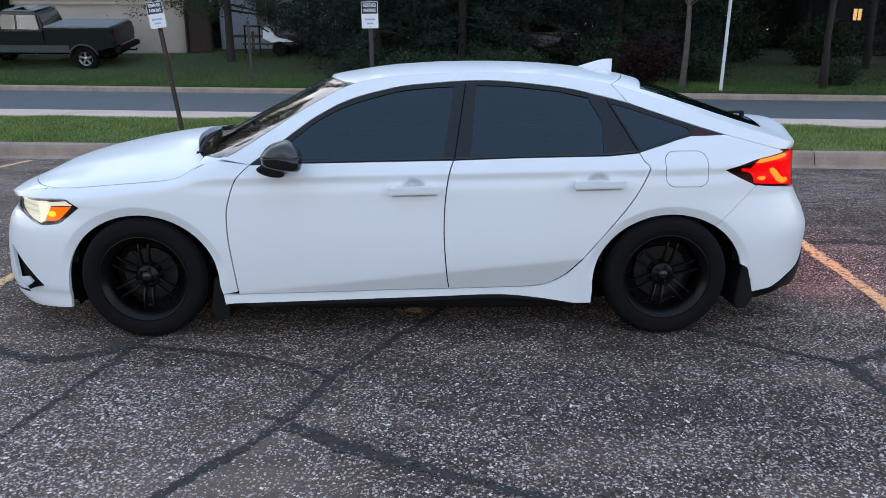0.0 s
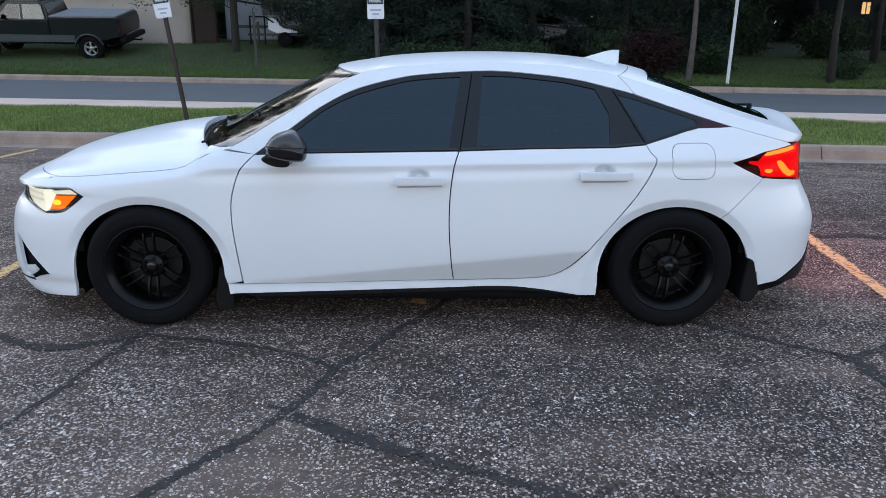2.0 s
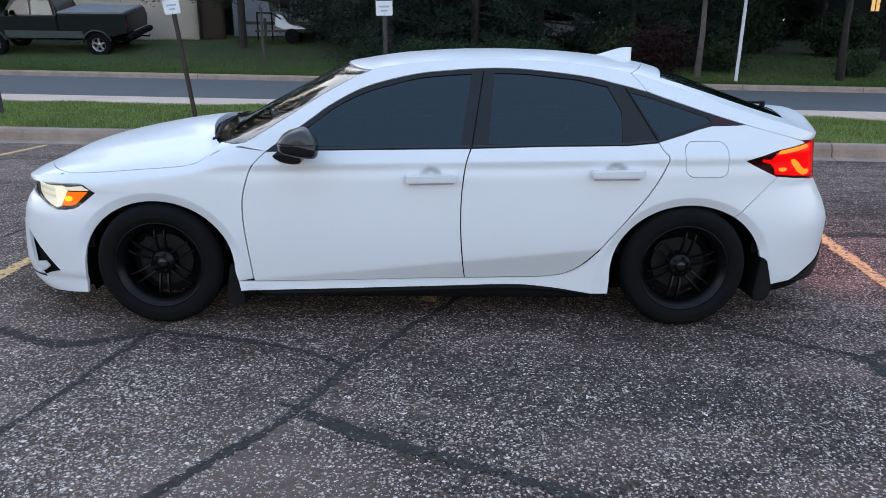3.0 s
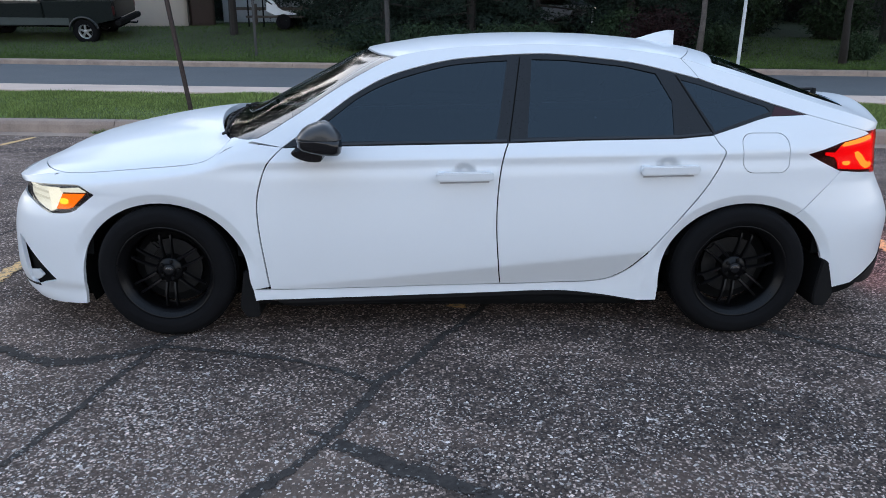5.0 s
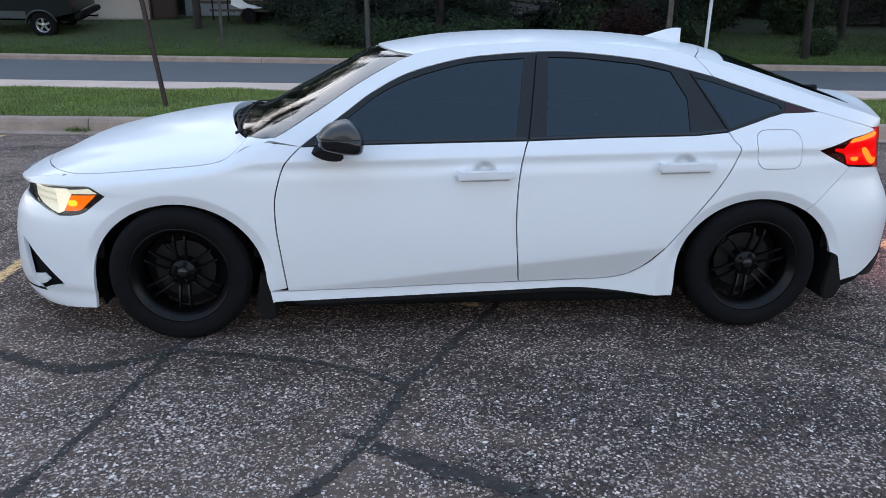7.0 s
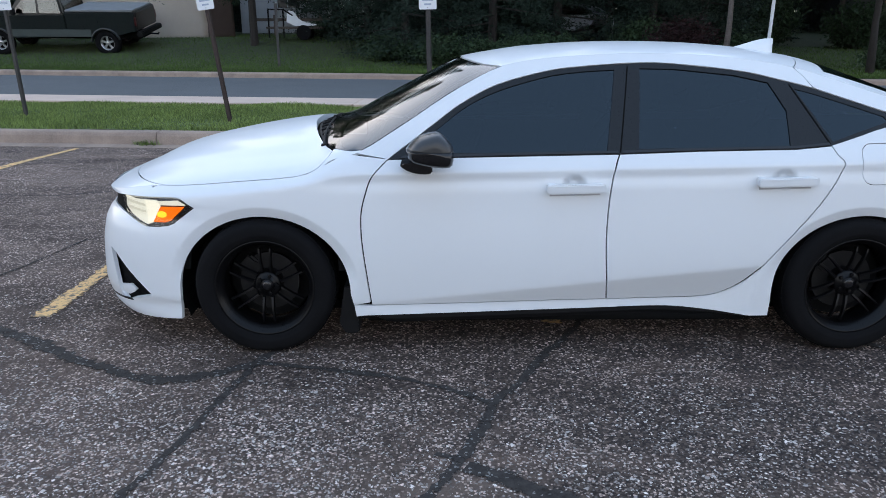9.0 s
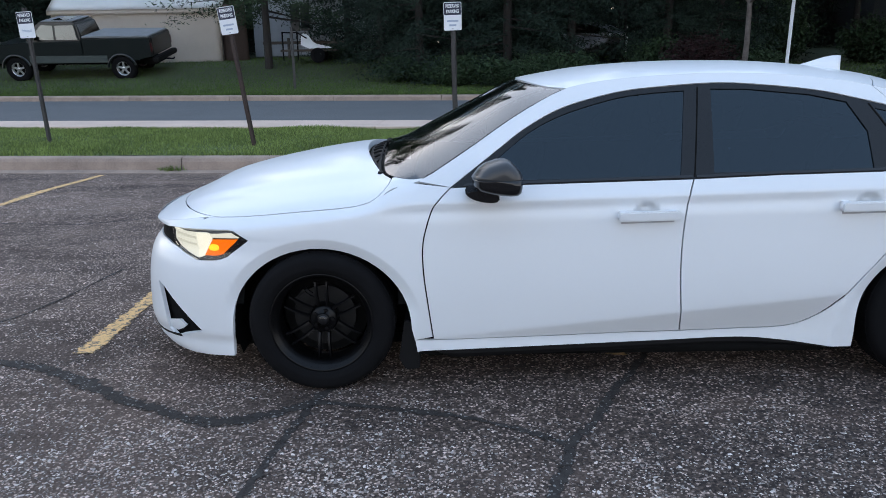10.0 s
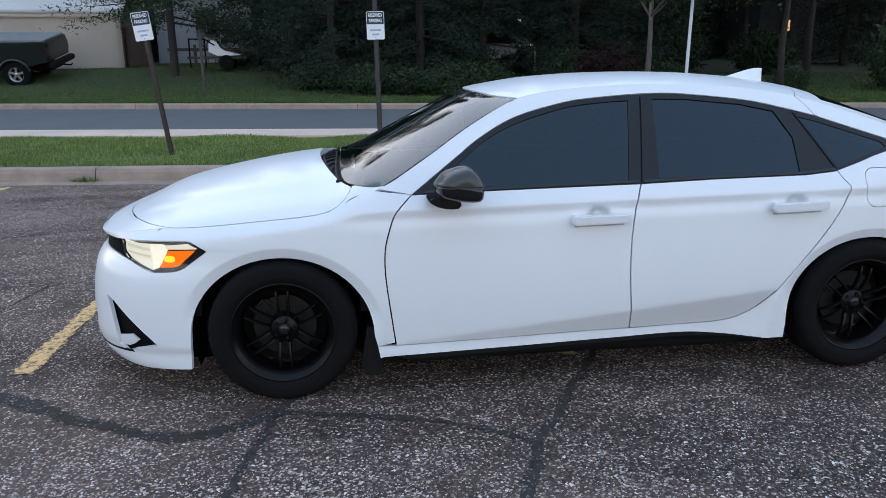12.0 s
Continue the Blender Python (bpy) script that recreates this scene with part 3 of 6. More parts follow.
def stone_mat():
    """Crushed stone of many tones, from dark trap rock to pale quartz."""
    m, n, l, p = nodes_of("crushed_stone")
    g = n.new("ShaderNodeNewGeometry")
    k = n.new("ShaderNodeMath")
    k.operation = "POWER"
    l.new(g.outputs["Random Per Island"], k.inputs[0])
    k.inputs[1].default_value = 1.8
    c = mixc(n, l, k.outputs[0], (0.10, 0.085, 0.076), (0.92, 0.83, 0.77))
    a = tex(n, l, "noise", 240, 3)
    c = mixc(n, l, ramp(n, l, a.outputs["Fac"], 0.35, 0.65, 0, 0.3), c, (0.20, 0.17, 0.15))
    l.new(c, p.inputs["Base Color"])
    p.inputs["Roughness"].default_value = 0.75
    p.inputs["Specular IOR Level"].default_value = 0.25
    return m


# pale stone chips standing proud of the worn asphalt
def stone_chips(count, seed):
    g = np.random.default_rng(seed)
    x, y = g.uniform(-4.4, 4.6, count), -3.0 + 3.3 * g.uniform(0, 1, count) ** 1.15
    keep = np.array([noise.noise(Vector((a * 0.8, b * 0.8, 3.0))) + 0.7 * noise.noise(Vector((a * 4.5, b * 4.5, 7.0))) for a, b in zip(x, y)])
    # pale chips thinned towards and under the car to stand for its shade
    keep = 0.66 + 0.16 * (x < -0.9) + 0.75 * keep - 0.55 * np.clip((y + 1.45) / 0.6, 0, 1) - 0.6 * ((y > -0.62) & (np.abs(x) < 2.3)) - 0.50 * np.exp(-((x - 0.65) / 1.0) ** 2 - ((y + 1.9) / 1.1) ** 2)
    keep -= 0.35 * ((x > 1.75) & (y > -1.25))          # fewer chips behind the car
    pick = g.uniform(0, 1, count) < keep
    x, y = x[pick], y[pick]
    n = len(x)
    r = np.minimum(0.0031 * np.exp(g.normal(0, 0.45, n)), 0.009)
    long, turn = g.uniform(0.75, 1.55, n), g.uniform(0, 2 * math.pi, n)
    rows = []
    for k in range(5):
        a = 2 * math.pi * (k + g.uniform(-0.3, 0.3, n)) / 5
        q = r * g.uniform(0.7, 1.25, n)
        px, py = q * np.cos(a) * long, q * np.sin(a) / long
        rows.append(np.stack([x + px * np.cos(turn) - py * np.sin(turn), y + px * np.sin(turn) + py * np.cos(turn), np.full(n, 0.0004)], 1))
    rows.append(np.stack([x + g.normal(0, 0.35, n) * r, y + g.normal(0, 0.35, n) * r, np.minimum(r * g.uniform(0.3, 0.75, n), 0.004)], 1))
    v = np.stack(rows, 1).reshape(-1, 3)
    base = np.arange(n)[:, None] * 6
    f = np.concatenate([base + np.array([[k, (k + 1) % 5, 5]]) for k in range(5)], 0)
    me = bpy.data.meshes.new("stone_chips")
    me.from_pydata(v.tolist(), [], f.tolist())
    me.materials.append(stone_mat())
    return tagged(new("stone_chips", me), "pale angular stone chips bedded in worn asphalt", "gravel", "", "stuff")


stone_chips(185000, 12)

# ---- signs and the pole ----
def lettering(name, text, size, material, parent, m, squeeze=1.0):
    cu = bpy.data.curves.new(name, "FONT")
    cu.body, cu.size, cu.align_x, cu.align_y = text, size, "CENTER", "CENTER"
    cu.extrude, cu.space_line, cu.offset = 0.0006, 0.85, 0.0016 if text.isupper() else 0.0006
    tmp = bpy.data.objects.new(name, cu)
    me = bpy.data.meshes.new_from_object(tmp)
    bpy.data.objects.remove(tmp)
    me.transform(m @ Matrix.Diagonal((squeeze, 1, 1, 1)))
    me.materials.append(material)
    ob = new(name, me)
    ob.parent = parent
    return ob


def plate_outline(w, h, r, n=5):
    pts = []
    for cx, cz, a0 in ((w / 2 - r, h / 2 - r, 0), (-w / 2 + r, h / 2 - r, 90), (-w / 2 + r, -h / 2 + r, 180), (w / 2 - r, -h / 2 + r, 270)):
        pts += [(cx + r * math.cos(radians(a0 + 90 * k / n)), cz + r * math.sin(radians(a0 + 90 * k / n))) for k in range(n + 1)]
    return pts


M_SIGNW = mat("sign_white", (0.78, 0.80, 0.82), (0.72, 0.74, 0.77), 0.45, scale=6, fine=60)
M_NAVY = mat("sign_navy", (0.012, 0.018, 0.045), (0.018, 0.024, 0.05), 0.4, scale=6, fine=60)
M_INK = mat("sign_blue_ink", (0.33, 0.39, 0.5), (0.38, 0.44, 0.54), 0.5, scale=6, fine=60)
M_RUST = mat("rusty_post", (0.075, 0.05, 0.042), (0.045, 0.034, 0.032), 0.8, metal=0.3, scale=9, fine=50, relief=0.002)
M_POSTG = mat("weathered_post", (0.075, 0.07, 0.066), (0.045, 0.042, 0.042), 0.75, metal=0.3, scale=9, fine=50, relief=0.002)


SIGN = 0.78


def reserved_sign(base, lean_x, plate_z, over, word, material, label, lean_y=0.0):
    root = thing("parking_sign", label, "sign", "reserved parking signs", Matrix.Translation(base) @ pose(0, 0, 0, lean_y, lean_x, math.degrees(KA)))
    top = plate_z + 0.2275 * SIGN + over
    bm = bmesh.new()
    # a folded channel with two flanges
    prism(bm, [(-0.034, -0.3), (0.034, -0.3), (0.034, top), (-0.034, top)], 0.03, 0.034)
    for s in (-1, 1):
        x = 0.017 * s
        prism(bm, [(x - 0.002, -0.3), (x + 0.002, -0.3), (x + 0.002, top), (x - 0.002, top)], 0.006, 0.03)
    prism(bm, [(-0.019, -0.3), (0.019, -0.3), (0.019, top), (-0.019, top)], 0.002, 0.006)
    post = part("post", bm, material, root)
    bm = bmesh.new()
    prism(bm, plate_outline(0.30, 0.455, 0.022), -0.004, -0.001)
    plate = part("plate", bm, M_SIGNW, root)
    plate.matrix_basis = Matrix.Translation((0, 0, plate_z)) @ Matrix.Diagonal((SIGN, 1, SIGN, 1))
    bm = bmesh.new()
    prism(bm, plate_outline(0.284, 0.196, 0.014), -0.0055, -0.0035)
    head = part("header_panel", bm, M_NAVY, plate, "dark navy panel with white capitals")
    head.location = (0, 0, 0.1185)
    up = pose(0, 0, 0, 90, 0, 0)
    lettering("lettering", "RESERVED", 0.078, M_SIGNW, head, Matrix.Translation((0, -0.0065, 0.045)) @ up, 0.66)
    lettering("lettering", "PARKING", 0.078, M_SIGNW, head, Matrix.Translation((0, -0.0065, -0.042)) @ up, 0.66)
    if word:
        lettering("lettering", word, 0.062, M_INK, plate, Matrix.Translation((0, -0.005, -0.10)) @ up, 0.9)
    else:
        for w, z in ((0.19, -0.075), (0.12, -0.145)):
            bm = bmesh.new()
            prism(bm, plate_outline(w, 0.03, 0.006), -0.0052, -0.0036)
            part("text_bar", bm, M_INK, plate).location = (0, 0, z)
    for z in (0.2, -0.2):
        bm = bmesh.new()
        lathe(bm, [(0.0001, -0.010), (0.007, -0.009), (0.009, -0.004), (0.009, -0.002)], 10)
        part("bolt", bm, M_CHROME, plate).location = (0, 0, z)
    return root


reserved_sign((-3.46, 6.34, 0.18), -7.2, 1.685, 0.03, "", M_RUST, "reserved parking sign on a leaning rusty brown post")
reserved_sign((-0.655, 6.22, 0.18), -0.9, 1.675, 0.40, "", M_POSTG, "reserved parking sign on an upright grey steel channel post")
reserved_sign((-6.60, 6.91, 0.18), -2.2, 1.675, 0.05, "Principal", M_POSTG, "reserved parking sign with one word on a weathered post")

M_POLE = mat("white_pole_paint", (0.70, 0.72, 0.74), (0.58, 0.60, 0.62), 0.5, scale=3, fine=40)
pole_at = Vector((8.2, 16.05, 0))
pole = thing("pole", "tall slim white painted pole on the lawn", "pole", at=Matrix.Translation((pole_at.x, pole_at.y, far_height(pole_at.x, pole_at.y))) @ pose(0, 0, 0, 0, 0.6, 0))
part("shaft", tube(bmesh.new(), [(0, 0, -0.2), (0, 0, 0.02), (0, 0, 3.5), (0, 0, 7.5)], [0.046, 0.045, 0.042, 0.035], 14), M_POLE, pole, smooth=True)


# ---- trees ----
def leaf_cloud(name, centres, sizes, material, parent, rng, flat=0.0, narrow=0.55):
    """Many small leaf cards at the places given."""
    n = len(centres)
    a = rng.normal(0, 1, (n, 3))
    a[:, 2] *= 1 - flat
    a /= np.linalg.norm(a, axis=1)[:, None]
    b = np.cross(a, rng.normal(0, 1, (n, 3)))
    b /= np.linalg.norm(b, axis=1)[:, None]
    a, b = a * sizes[:, None], b * (sizes * narrow)[:, None]
    c = np.asarray(centres)
    fold = np.cross(a, b)
    fold /= np.linalg.norm(fold, axis=1)[:, None]
    v = np.stack([c - a, c - b * 0.9 + fold * sizes[:, None] * 0.15, c + a, c + b * 0.9 + fold * sizes[:, None] * 0.15], 1).reshape(-1, 3)
    me = bpy.data.meshes.new(name)
    me.from_pydata(v.tolist(), [], np.arange(4 * n).reshape(-1, 4).tolist())
    me.materials.append(material)
    ob = new(name, me)
    ob.parent = parent
    return ob


def broad_tree(seed, height, spread, bare, trunk_r, leaf, bark, label, clumps=70, per=150, name="tree", fork=0.45):
    """A tapered trunk, limbs that fork, and clumps of leaves round the limbs' ends."""
    r = random.Random(seed)
    g = np.random.default_rng(seed)
    root = thing(name, label, "tree" if name == "tree" else "shrub")
    bm = bmesh.new()
    bend = [(r.uniform(-0.1, 0.1) * i, r.uniform(-0.1, 0.1) * i) for i in range(6)]
    trunk = [(bend[i][0] * height * 0.05, bend[i][1] * height * 0.05, -0.3 + (height * 0.85 + 0.3) * i / 5) for i in range(6)]
    tube(bm, trunk, [trunk_r * (1.25 if i == 0 else 1) * (1 - 0.16 * i) for i in range(6)], 10)
    tips = []
    for k in range(16):
        z = bare + (height * 0.85 - bare) * r.random() ** 1.2
        base = Vector((0, 0, z))
        ang = r.uniform(0, 2 * math.pi)
        reach = spread * r.uniform(0.55, 1.0) * (1 - 0.5 * max(0, (z - bare) / (height - bare)))
        tip = base + Vector((math.cos(ang) * reach, math.sin(ang) * reach, reach * r.uniform(0.1, 0.7)))
        mid = base.lerp(tip, 0.5) + Vector((0, 0, reach * 0.12))
        tube(bm, [base, mid, tip], [trunk_r * fork, trunk_r * 0.25, trunk_r * 0.08], 6)
        tips += [tip, mid, base.lerp(tip, 0.75)]
    tips.append(Vector((0, 0, height * 0.9)))
    part("trunk", bm, bark, root, smooth=True)
    pts = []
    for _ in range(clumps):
        c = np.array(r.choice(tips)) + g.normal(0, spread * 0.12, 3)
        c[2] = max(c[2], bare * 0.8)
        pts.append(c + g.normal(0, 1, (per, 3)) * np.array([0.36, 0.36, 0.24]) * spread / 2.8)
    pts = np.concatenate(pts)
    leaf_cloud("crown", pts, g.uniform(0.04, 0.09, len(pts)), leaf, root, g)
    return root


def cedar(seed, height, spread, label, leaf, skirt=0.1, count=27000):
    """A dense evergreen: drooping boughs in tiers right down to the ground."""
    g = np.random.default_rng(seed)
    root = thing("evergreen_tree", label, "tree")
    bm = bmesh.new()
    tube(bm, [(0, 0, -0.3), (0, 0, height * 0.5), (0.05, 0, height * 0.97)], [0.16, 0.1, 0.02], 8)
    boughs = 150
    pts = []
    for k in range(boughs):
        f = k / boughs
        z0 = skirt + (height - skirt) * f ** 0.9
        ang = k * 2.39996 + g.normal(0, 0.3)
        reach = spread * ((1 - f) ** 0.65) * g.uniform(0.7, 1.15) + 0.15
        m = int(count / boughs * (0.5 + (1 - f)))
        t = g.uniform(0.12, 1, m) ** 0.7
        droop = -0.28 * reach * t ** 2 + 0.12 * reach * t
        x = np.cos(ang) * reach * t + g.normal(0, 0.10 + 0.08 * reach * t, m)
        y = np.sin(ang) * reach * t + g.normal(0, 0.10 + 0.08 * reach * t, m)
        z = np.maximum(0.03, z0 + droop + g.normal(0, 0.09, m))
        pts.append(np.stack([x, y, z], 1))
        if k % 3 == 0:
            tube(bm, [(0, 0, z0), (math.cos(ang) * reach * 0.8, math.sin(ang) * reach * 0.8, max(0.05, z0 - 0.1 * reach))], [0.035 * (1 - f) + 0.01, 0.006], 5)
    part("trunk", bm, M_BARK, root)
    pts = np.concatenate(pts)
    leaf_cloud("crown", pts, g.uniform(0.04, 0.09, len(pts)), leaf, root, g, flat=0.3, narrow=0.32)
    return root


def shrub(seed, w, h, label, leaf, count=2600, leaf_size=(0.035, 0.075)):
    g = np.random.default_rng(seed)
    root = thing("shrub", label, "shrub")
    bm = bmesh.new()
    pts = []
    for k in range(26):
        a, q = g.uniform(0, 2 * math.pi), g.uniform(0.2, 1)
        tip = np.array([math.cos(a) * w * q, math.sin(a) * w * q, h * (1.05 - 0.55 * q * q) * g.uniform(0.75, 1.05)])
        tube(bm, [(0, 0, -0.1), tuple(tip * np.array([0.5, 0.5, 0.6])), tuple(tip)], [0.025, 0.015, 0.004], 5)
        m = count // 26
        t = g.uniform(0.25, 1.05, m)[:, None]
        pts.append(tip * t + g.normal(0, 0.2 * w, (m, 3)) * np.array([1, 1, 0.7]))
    part("stem", bm, M_BARK, root)
    pts = np.concatenate(pts)
    pts[:, 2] = np.maximum(0.02, pts[:, 2])
    leaf_cloud("foliage", pts, g.uniform(*leaf_size, len(pts)), leaf, root, g)
    return root


def plant(ob, x, y, turn=0.0, size=1.0, tall=1.0, sink=0.05):
    ob.matrix_world = pose(x, y, far_height(x, y) - sink, 0, 0, turn) @ Matrix.Diagonal((size, size, size * tall, 1))
    return ob


def again(ob, x, y, turn=0.0, size=1.0, tall=1.0):
    c = copy_thing(ob, Matrix.Identity(4))
    return plant(c, x, y, turn, size, tall)


cedar_a = plant(cedar(11, 9.5, 2.5, "dense dark evergreen with boughs to the ground", M_NEEDLE), -1.6, 21.8)
cedar_b = plant(cedar(12, 11.0, 2.2, "tall dark evergreen with drooping boughs", M_NEEDLE), 1.3, 21.2)
for x, y, t, s, h, which in ((-3.1, 24.6, 40, 1.0, 1.05, 0), (3.6, 22.4, 80, 1.05, 0.95, 0), (6.6, 21.4, 130, 0.95, 1.0, 1), (-0.2, 24.5, 200, 1.1, 1.1, 1), (8.6, 22.3, 260, 0.95, 1.0, 0),
                             (2.6, 25.6, 300, 1.15, 1.1, 0), (9.6, 26.5, 20, 1.1, 1.1, 1), (-5.2, 31.5, 50, 1.15, 1.2, 0), (6.4, 27.0, 95, 1.2, 1.2, 1), (14.5, 33.0, 170, 1.2, 1.1, 0),
                             (-2.2, 28.8, 250, 1.2, 1.2, 1), (-21.5, 33.0, 10, 1.2, 1.1, 0), (-25.0, 30.0, 70, 1.3, 1.2, 1), (8.2, 31.0, 210, 1.2, 1.2, 0), (-20.5, 33.5, 120, 1.4, 1.2, 0), (-25.5, 31.0, 160, 1.4, 1.2, 1),
                             (-17.5, 34.0, 200, 1.3, 1.3, 1), (-13.5, 34.5, 240, 1.4, 1.2, 0), (12.0, 37.0, 20, 1.4, 1.2, 1), (18.0, 38.5, 90, 1.4, 1.2, 0), (22.5, 30.0, 140, 1.2, 1.2, 1), (27.5, 31.5, 220, 1.4, 1.2, 0)):
    again((cedar_a, cedar_b)[which], x, y, t, s, h)
# tall trees behind the shelter, whose tops the windscreen mirrors
for x, y, t, s, h in ((-19.5, 38.5, 15, 1.8, 1.2), (-23.5, 38.0, 75, 1.9, 1.25), (-27.5, 37.5, 140, 1.9, 1.2), (-25.0, 44.0, 200, 2.0, 1.3), (-31.5, 37.0, 260, 2.0, 1.2),
                      (-12.2, 38.2, 35, 1.7, 1.15), (-8.0, 40.5, 110, 1.7, 1.25), (-3.6, 40.0, 170, 1.7, 1.1), (1.0, 36.5, 230, 1.6, 1.25), (5.0, 37.5, 290, 1.7, 1.1)):
    again(cedar_b, x, y, t, s, h)
plant(cedar(13, 9.5, 3.3, "dark tree with boughs hanging before the shelter", M_LEAF, 1.9, 24000), -7.35, 24.6)
oak = plant(broad_tree(21, 11.0, 3.8, 1.9, 0.115, M_LEAF, M_BARK, "leafy tree with a dark slim trunk behind the lawn", clumps=150), 16.5, 23.5, 120, 1.15)
ash = plant(broad_tree(22, 10.0, 3.4, 2.5, 0.10, M_LEAF, M_BARK, "leafy tree with a dark upright trunk on the lawn", clumps=140), 11.3, 16.5)
birch = plant(broad_tree(23, 9.0, 2.4, 2.2, 0.085, M_LEAF, M_BIRCH, "slim tree with pale grey bark by the road", clumps=90), 7.4, 16.9)
for x, y, t, s, which in ((20.0, 22.0, 220, 1.1, 1), (11.5, 30.0, 20, 1.3, 1), (16.8, 29.0, 300, 1.3, 0), (22.0, 27.0, 100, 1.3, 1), (-14.0, 36.0, 140, 1.4, 0),
                          (26.0, 25.0, 150, 1.2, 0)):
    again((oak, ash)[which], x, y, t, s)
red = plant(shrub(31, 1.1, 2.0, "dark red leaved bush beneath the evergreens", M_REDLEAF, 5200), 6.7, 18.6, 0, 1.0, 0.72)
bush = plant(shrub(32, 1.0, 1.3, "round dark green bush at the foot of a tree", M_LEAF, 5600), 12.3, 17.6, 0, 0.62)
for x, y, t, s, h in ((16.3, 18.2, 200, 1.2, 1.3), (18.3, 19.4, 260, 1.3, 1.3), (15.8, 25.6, 300, 1.3, 1.0), (-5.0, 26.9, 20, 0.8, 0.6), (13.2, 27.5, 30, 1.3, 1.2), (10.8, 27.0, 80, 1.2, 1.1),
                      (-2.2, 21.2, 70, 0.9, 0.7), (-1.0, 20.3, 170, 0.8, 0.7), (2.2, 19.7, 210, 0.9, 0.8), (-0.3, 19.4, 40, 0.9, 0.8), (0.8, 19.1, 310, 0.9, 0.7), (1.7, 18.8, 120, 0.8, 0.7), (3.1, 19.2, 20, 0.9, 0.8), (6.1, 20.3, 100, 1.0, 1.0), (8.9, 19.4, 290, 0.8, 0.9)):
    again(bush, x, y, t, s, h)


# the wood behind, as one mass of foliage
g = np.random.default_rng(77)
pts = []
for k in range(900):
    u = g.uniform(-50, 55)
    v = g.uniform(42, 50)
    top = 9 + 3 * math.sin(u * 0.35) + g.uniform(-2, 2)
    c = roadward(u, v)
    z = far_height(c.x, c.y) + g.uniform(0.3, top)
    pts.append(np.array([c.x, c.y, z]) + g.normal(0, 1, (60, 3)) * np.array([1.0, 0.7, 0.8]))
pts = np.concatenate(pts)
woods = leaf_cloud("far_woods", pts, g.uniform(0.3, 0.65, len(pts)), M_NEEDLE, None, g)
tagged(woods, "dark wood closing the view behind the gardens", "trees", "", "stuff")


# ---- across the road: shelter, pickup, houses, boat, trailer ----
M_TARP = mat("beige_tarpaulin", (0.82, 0.73, 0.63), (0.72, 0.63, 0.54), 0.7, scale=1.2, fine=30, relief=0.006)
M_TARPW = mat("pale_roof_tarpaulin", (0.90, 0.89, 0.87), (0.84, 0.83, 0.81), 0.6, scale=1.2, fine=30, relief=0.006)
M_TARPB = mat("brown_tarpaulin", (0.13, 0.09, 0.075), (0.09, 0.065, 0.055), 0.8, scale=1.5, fine=30, relief=0.006)
M_SIDING = mat("white_siding", (0.40, 0.41, 0.42), (0.33, 0.34, 0.35), 0.6, scale=2, fine=30)
# white siding coloured dark, in place of dark foliage covering the house
M_SIDINGDARK = mat("dark_siding", (0.05, 0.052, 0.05), (0.035, 0.036, 0.036), 0.8, scale=2, fine=30)
M_SHINGLE = mat("grey_shingles", (0.09, 0.085, 0.085), (0.06, 0.058, 0.058), 0.9, scale=3, fine=20, relief=0.01)
M_TRUCK = mat("dark_pickup_paint", (0.007, 0.010, 0.0105), (0.011, 0.014, 0.0145), 0.3, scale=3, fine=40, spec=0.35, coat=0.4)
M_TRUCKLOW = mat("grey_green_lower_paint", (0.07, 0.085, 0.08), (0.055, 0.065, 0.062), 0.5, scale=3, fine=40, spec=0.2)
M_TONNEAU = mat("grey_bed_cover", (0.22, 0.23, 0.235), (0.16, 0.165, 0.17), 0.6, scale=3, fine=60)
M_CABGLASS = glass_mat("cab_glass", (0.4, 0.45, 0.45), 0.02, 2.0)
M_ALLOY = mat("bright_alloy", (0.62, 0.62, 0.63), (0.5, 0.5, 0.51), 0.3, metal=0.8, scale=8, fine=60)
M_WINGLOW = glow("lit_window", (1.0, 0.62, 0.25), 0.25)
M_CURTAIN = mat("dark_window", (0.02, 0.022, 0.025), (0.03, 0.032, 0.035), 0.15, scale=2, fine=20)
M_GREYCOVER = mat("boat_cover", (0.10, 0.11, 0.125), (0.07, 0.08, 0.09), 0.8, scale=2, fine=20, relief=0.006)
M_HULL = mat("dark_hull", (0.24, 0.25, 0.28), (0.17, 0.18, 0.20), 0.35, scale=2, fine=30)
M_WOODP = mat("weathered_board", (0.09, 0.07, 0.055), (0.055, 0.045, 0.038), 0.9, scale=4, fine=40, relief=0.004)


def cloth(name, a, b, c, d, material, parent, n=14, m=8, sag=0.05, seed=0, label=""):
    """A slack sheet stretched between four corners, with folds."""
    bm = bmesh.new()
    a, b, c, d = (Vector(q) for q in (a, b, c, d))
    nrm = (b - a).cross(d - a).normalized()
    grid = []
    for i in range(n + 1):
        col = []
        for j in range(m + 1):
            u, v = i / n, j / m
            p = a.lerp(b, u).lerp(d.lerp(c, u), v)
            w = math.sin(math.pi * u) ** 0.4 * math.sin(math.pi * min(1, v * 0.9 + 0.05)) ** 0.4
            p += nrm * (sag * w * (noise.noise(p * 0.9 + Vector((seed, 0, 0))) + 0.4 * noise.noise(p * 3)))
            col.append(bm.verts.new(p))
        grid.append(col)
    for i in range(n):
        for j in range(m):
            bm.faces.new((grid[i][j], grid[i + 1][j], grid[i + 1][j + 1], grid[i][j + 1]))
    geom = bmesh.ops.solidify(bm, geom=bm.faces[:], thickness=0.006)
    return part(name, bm, material, parent, label, smooth=True)


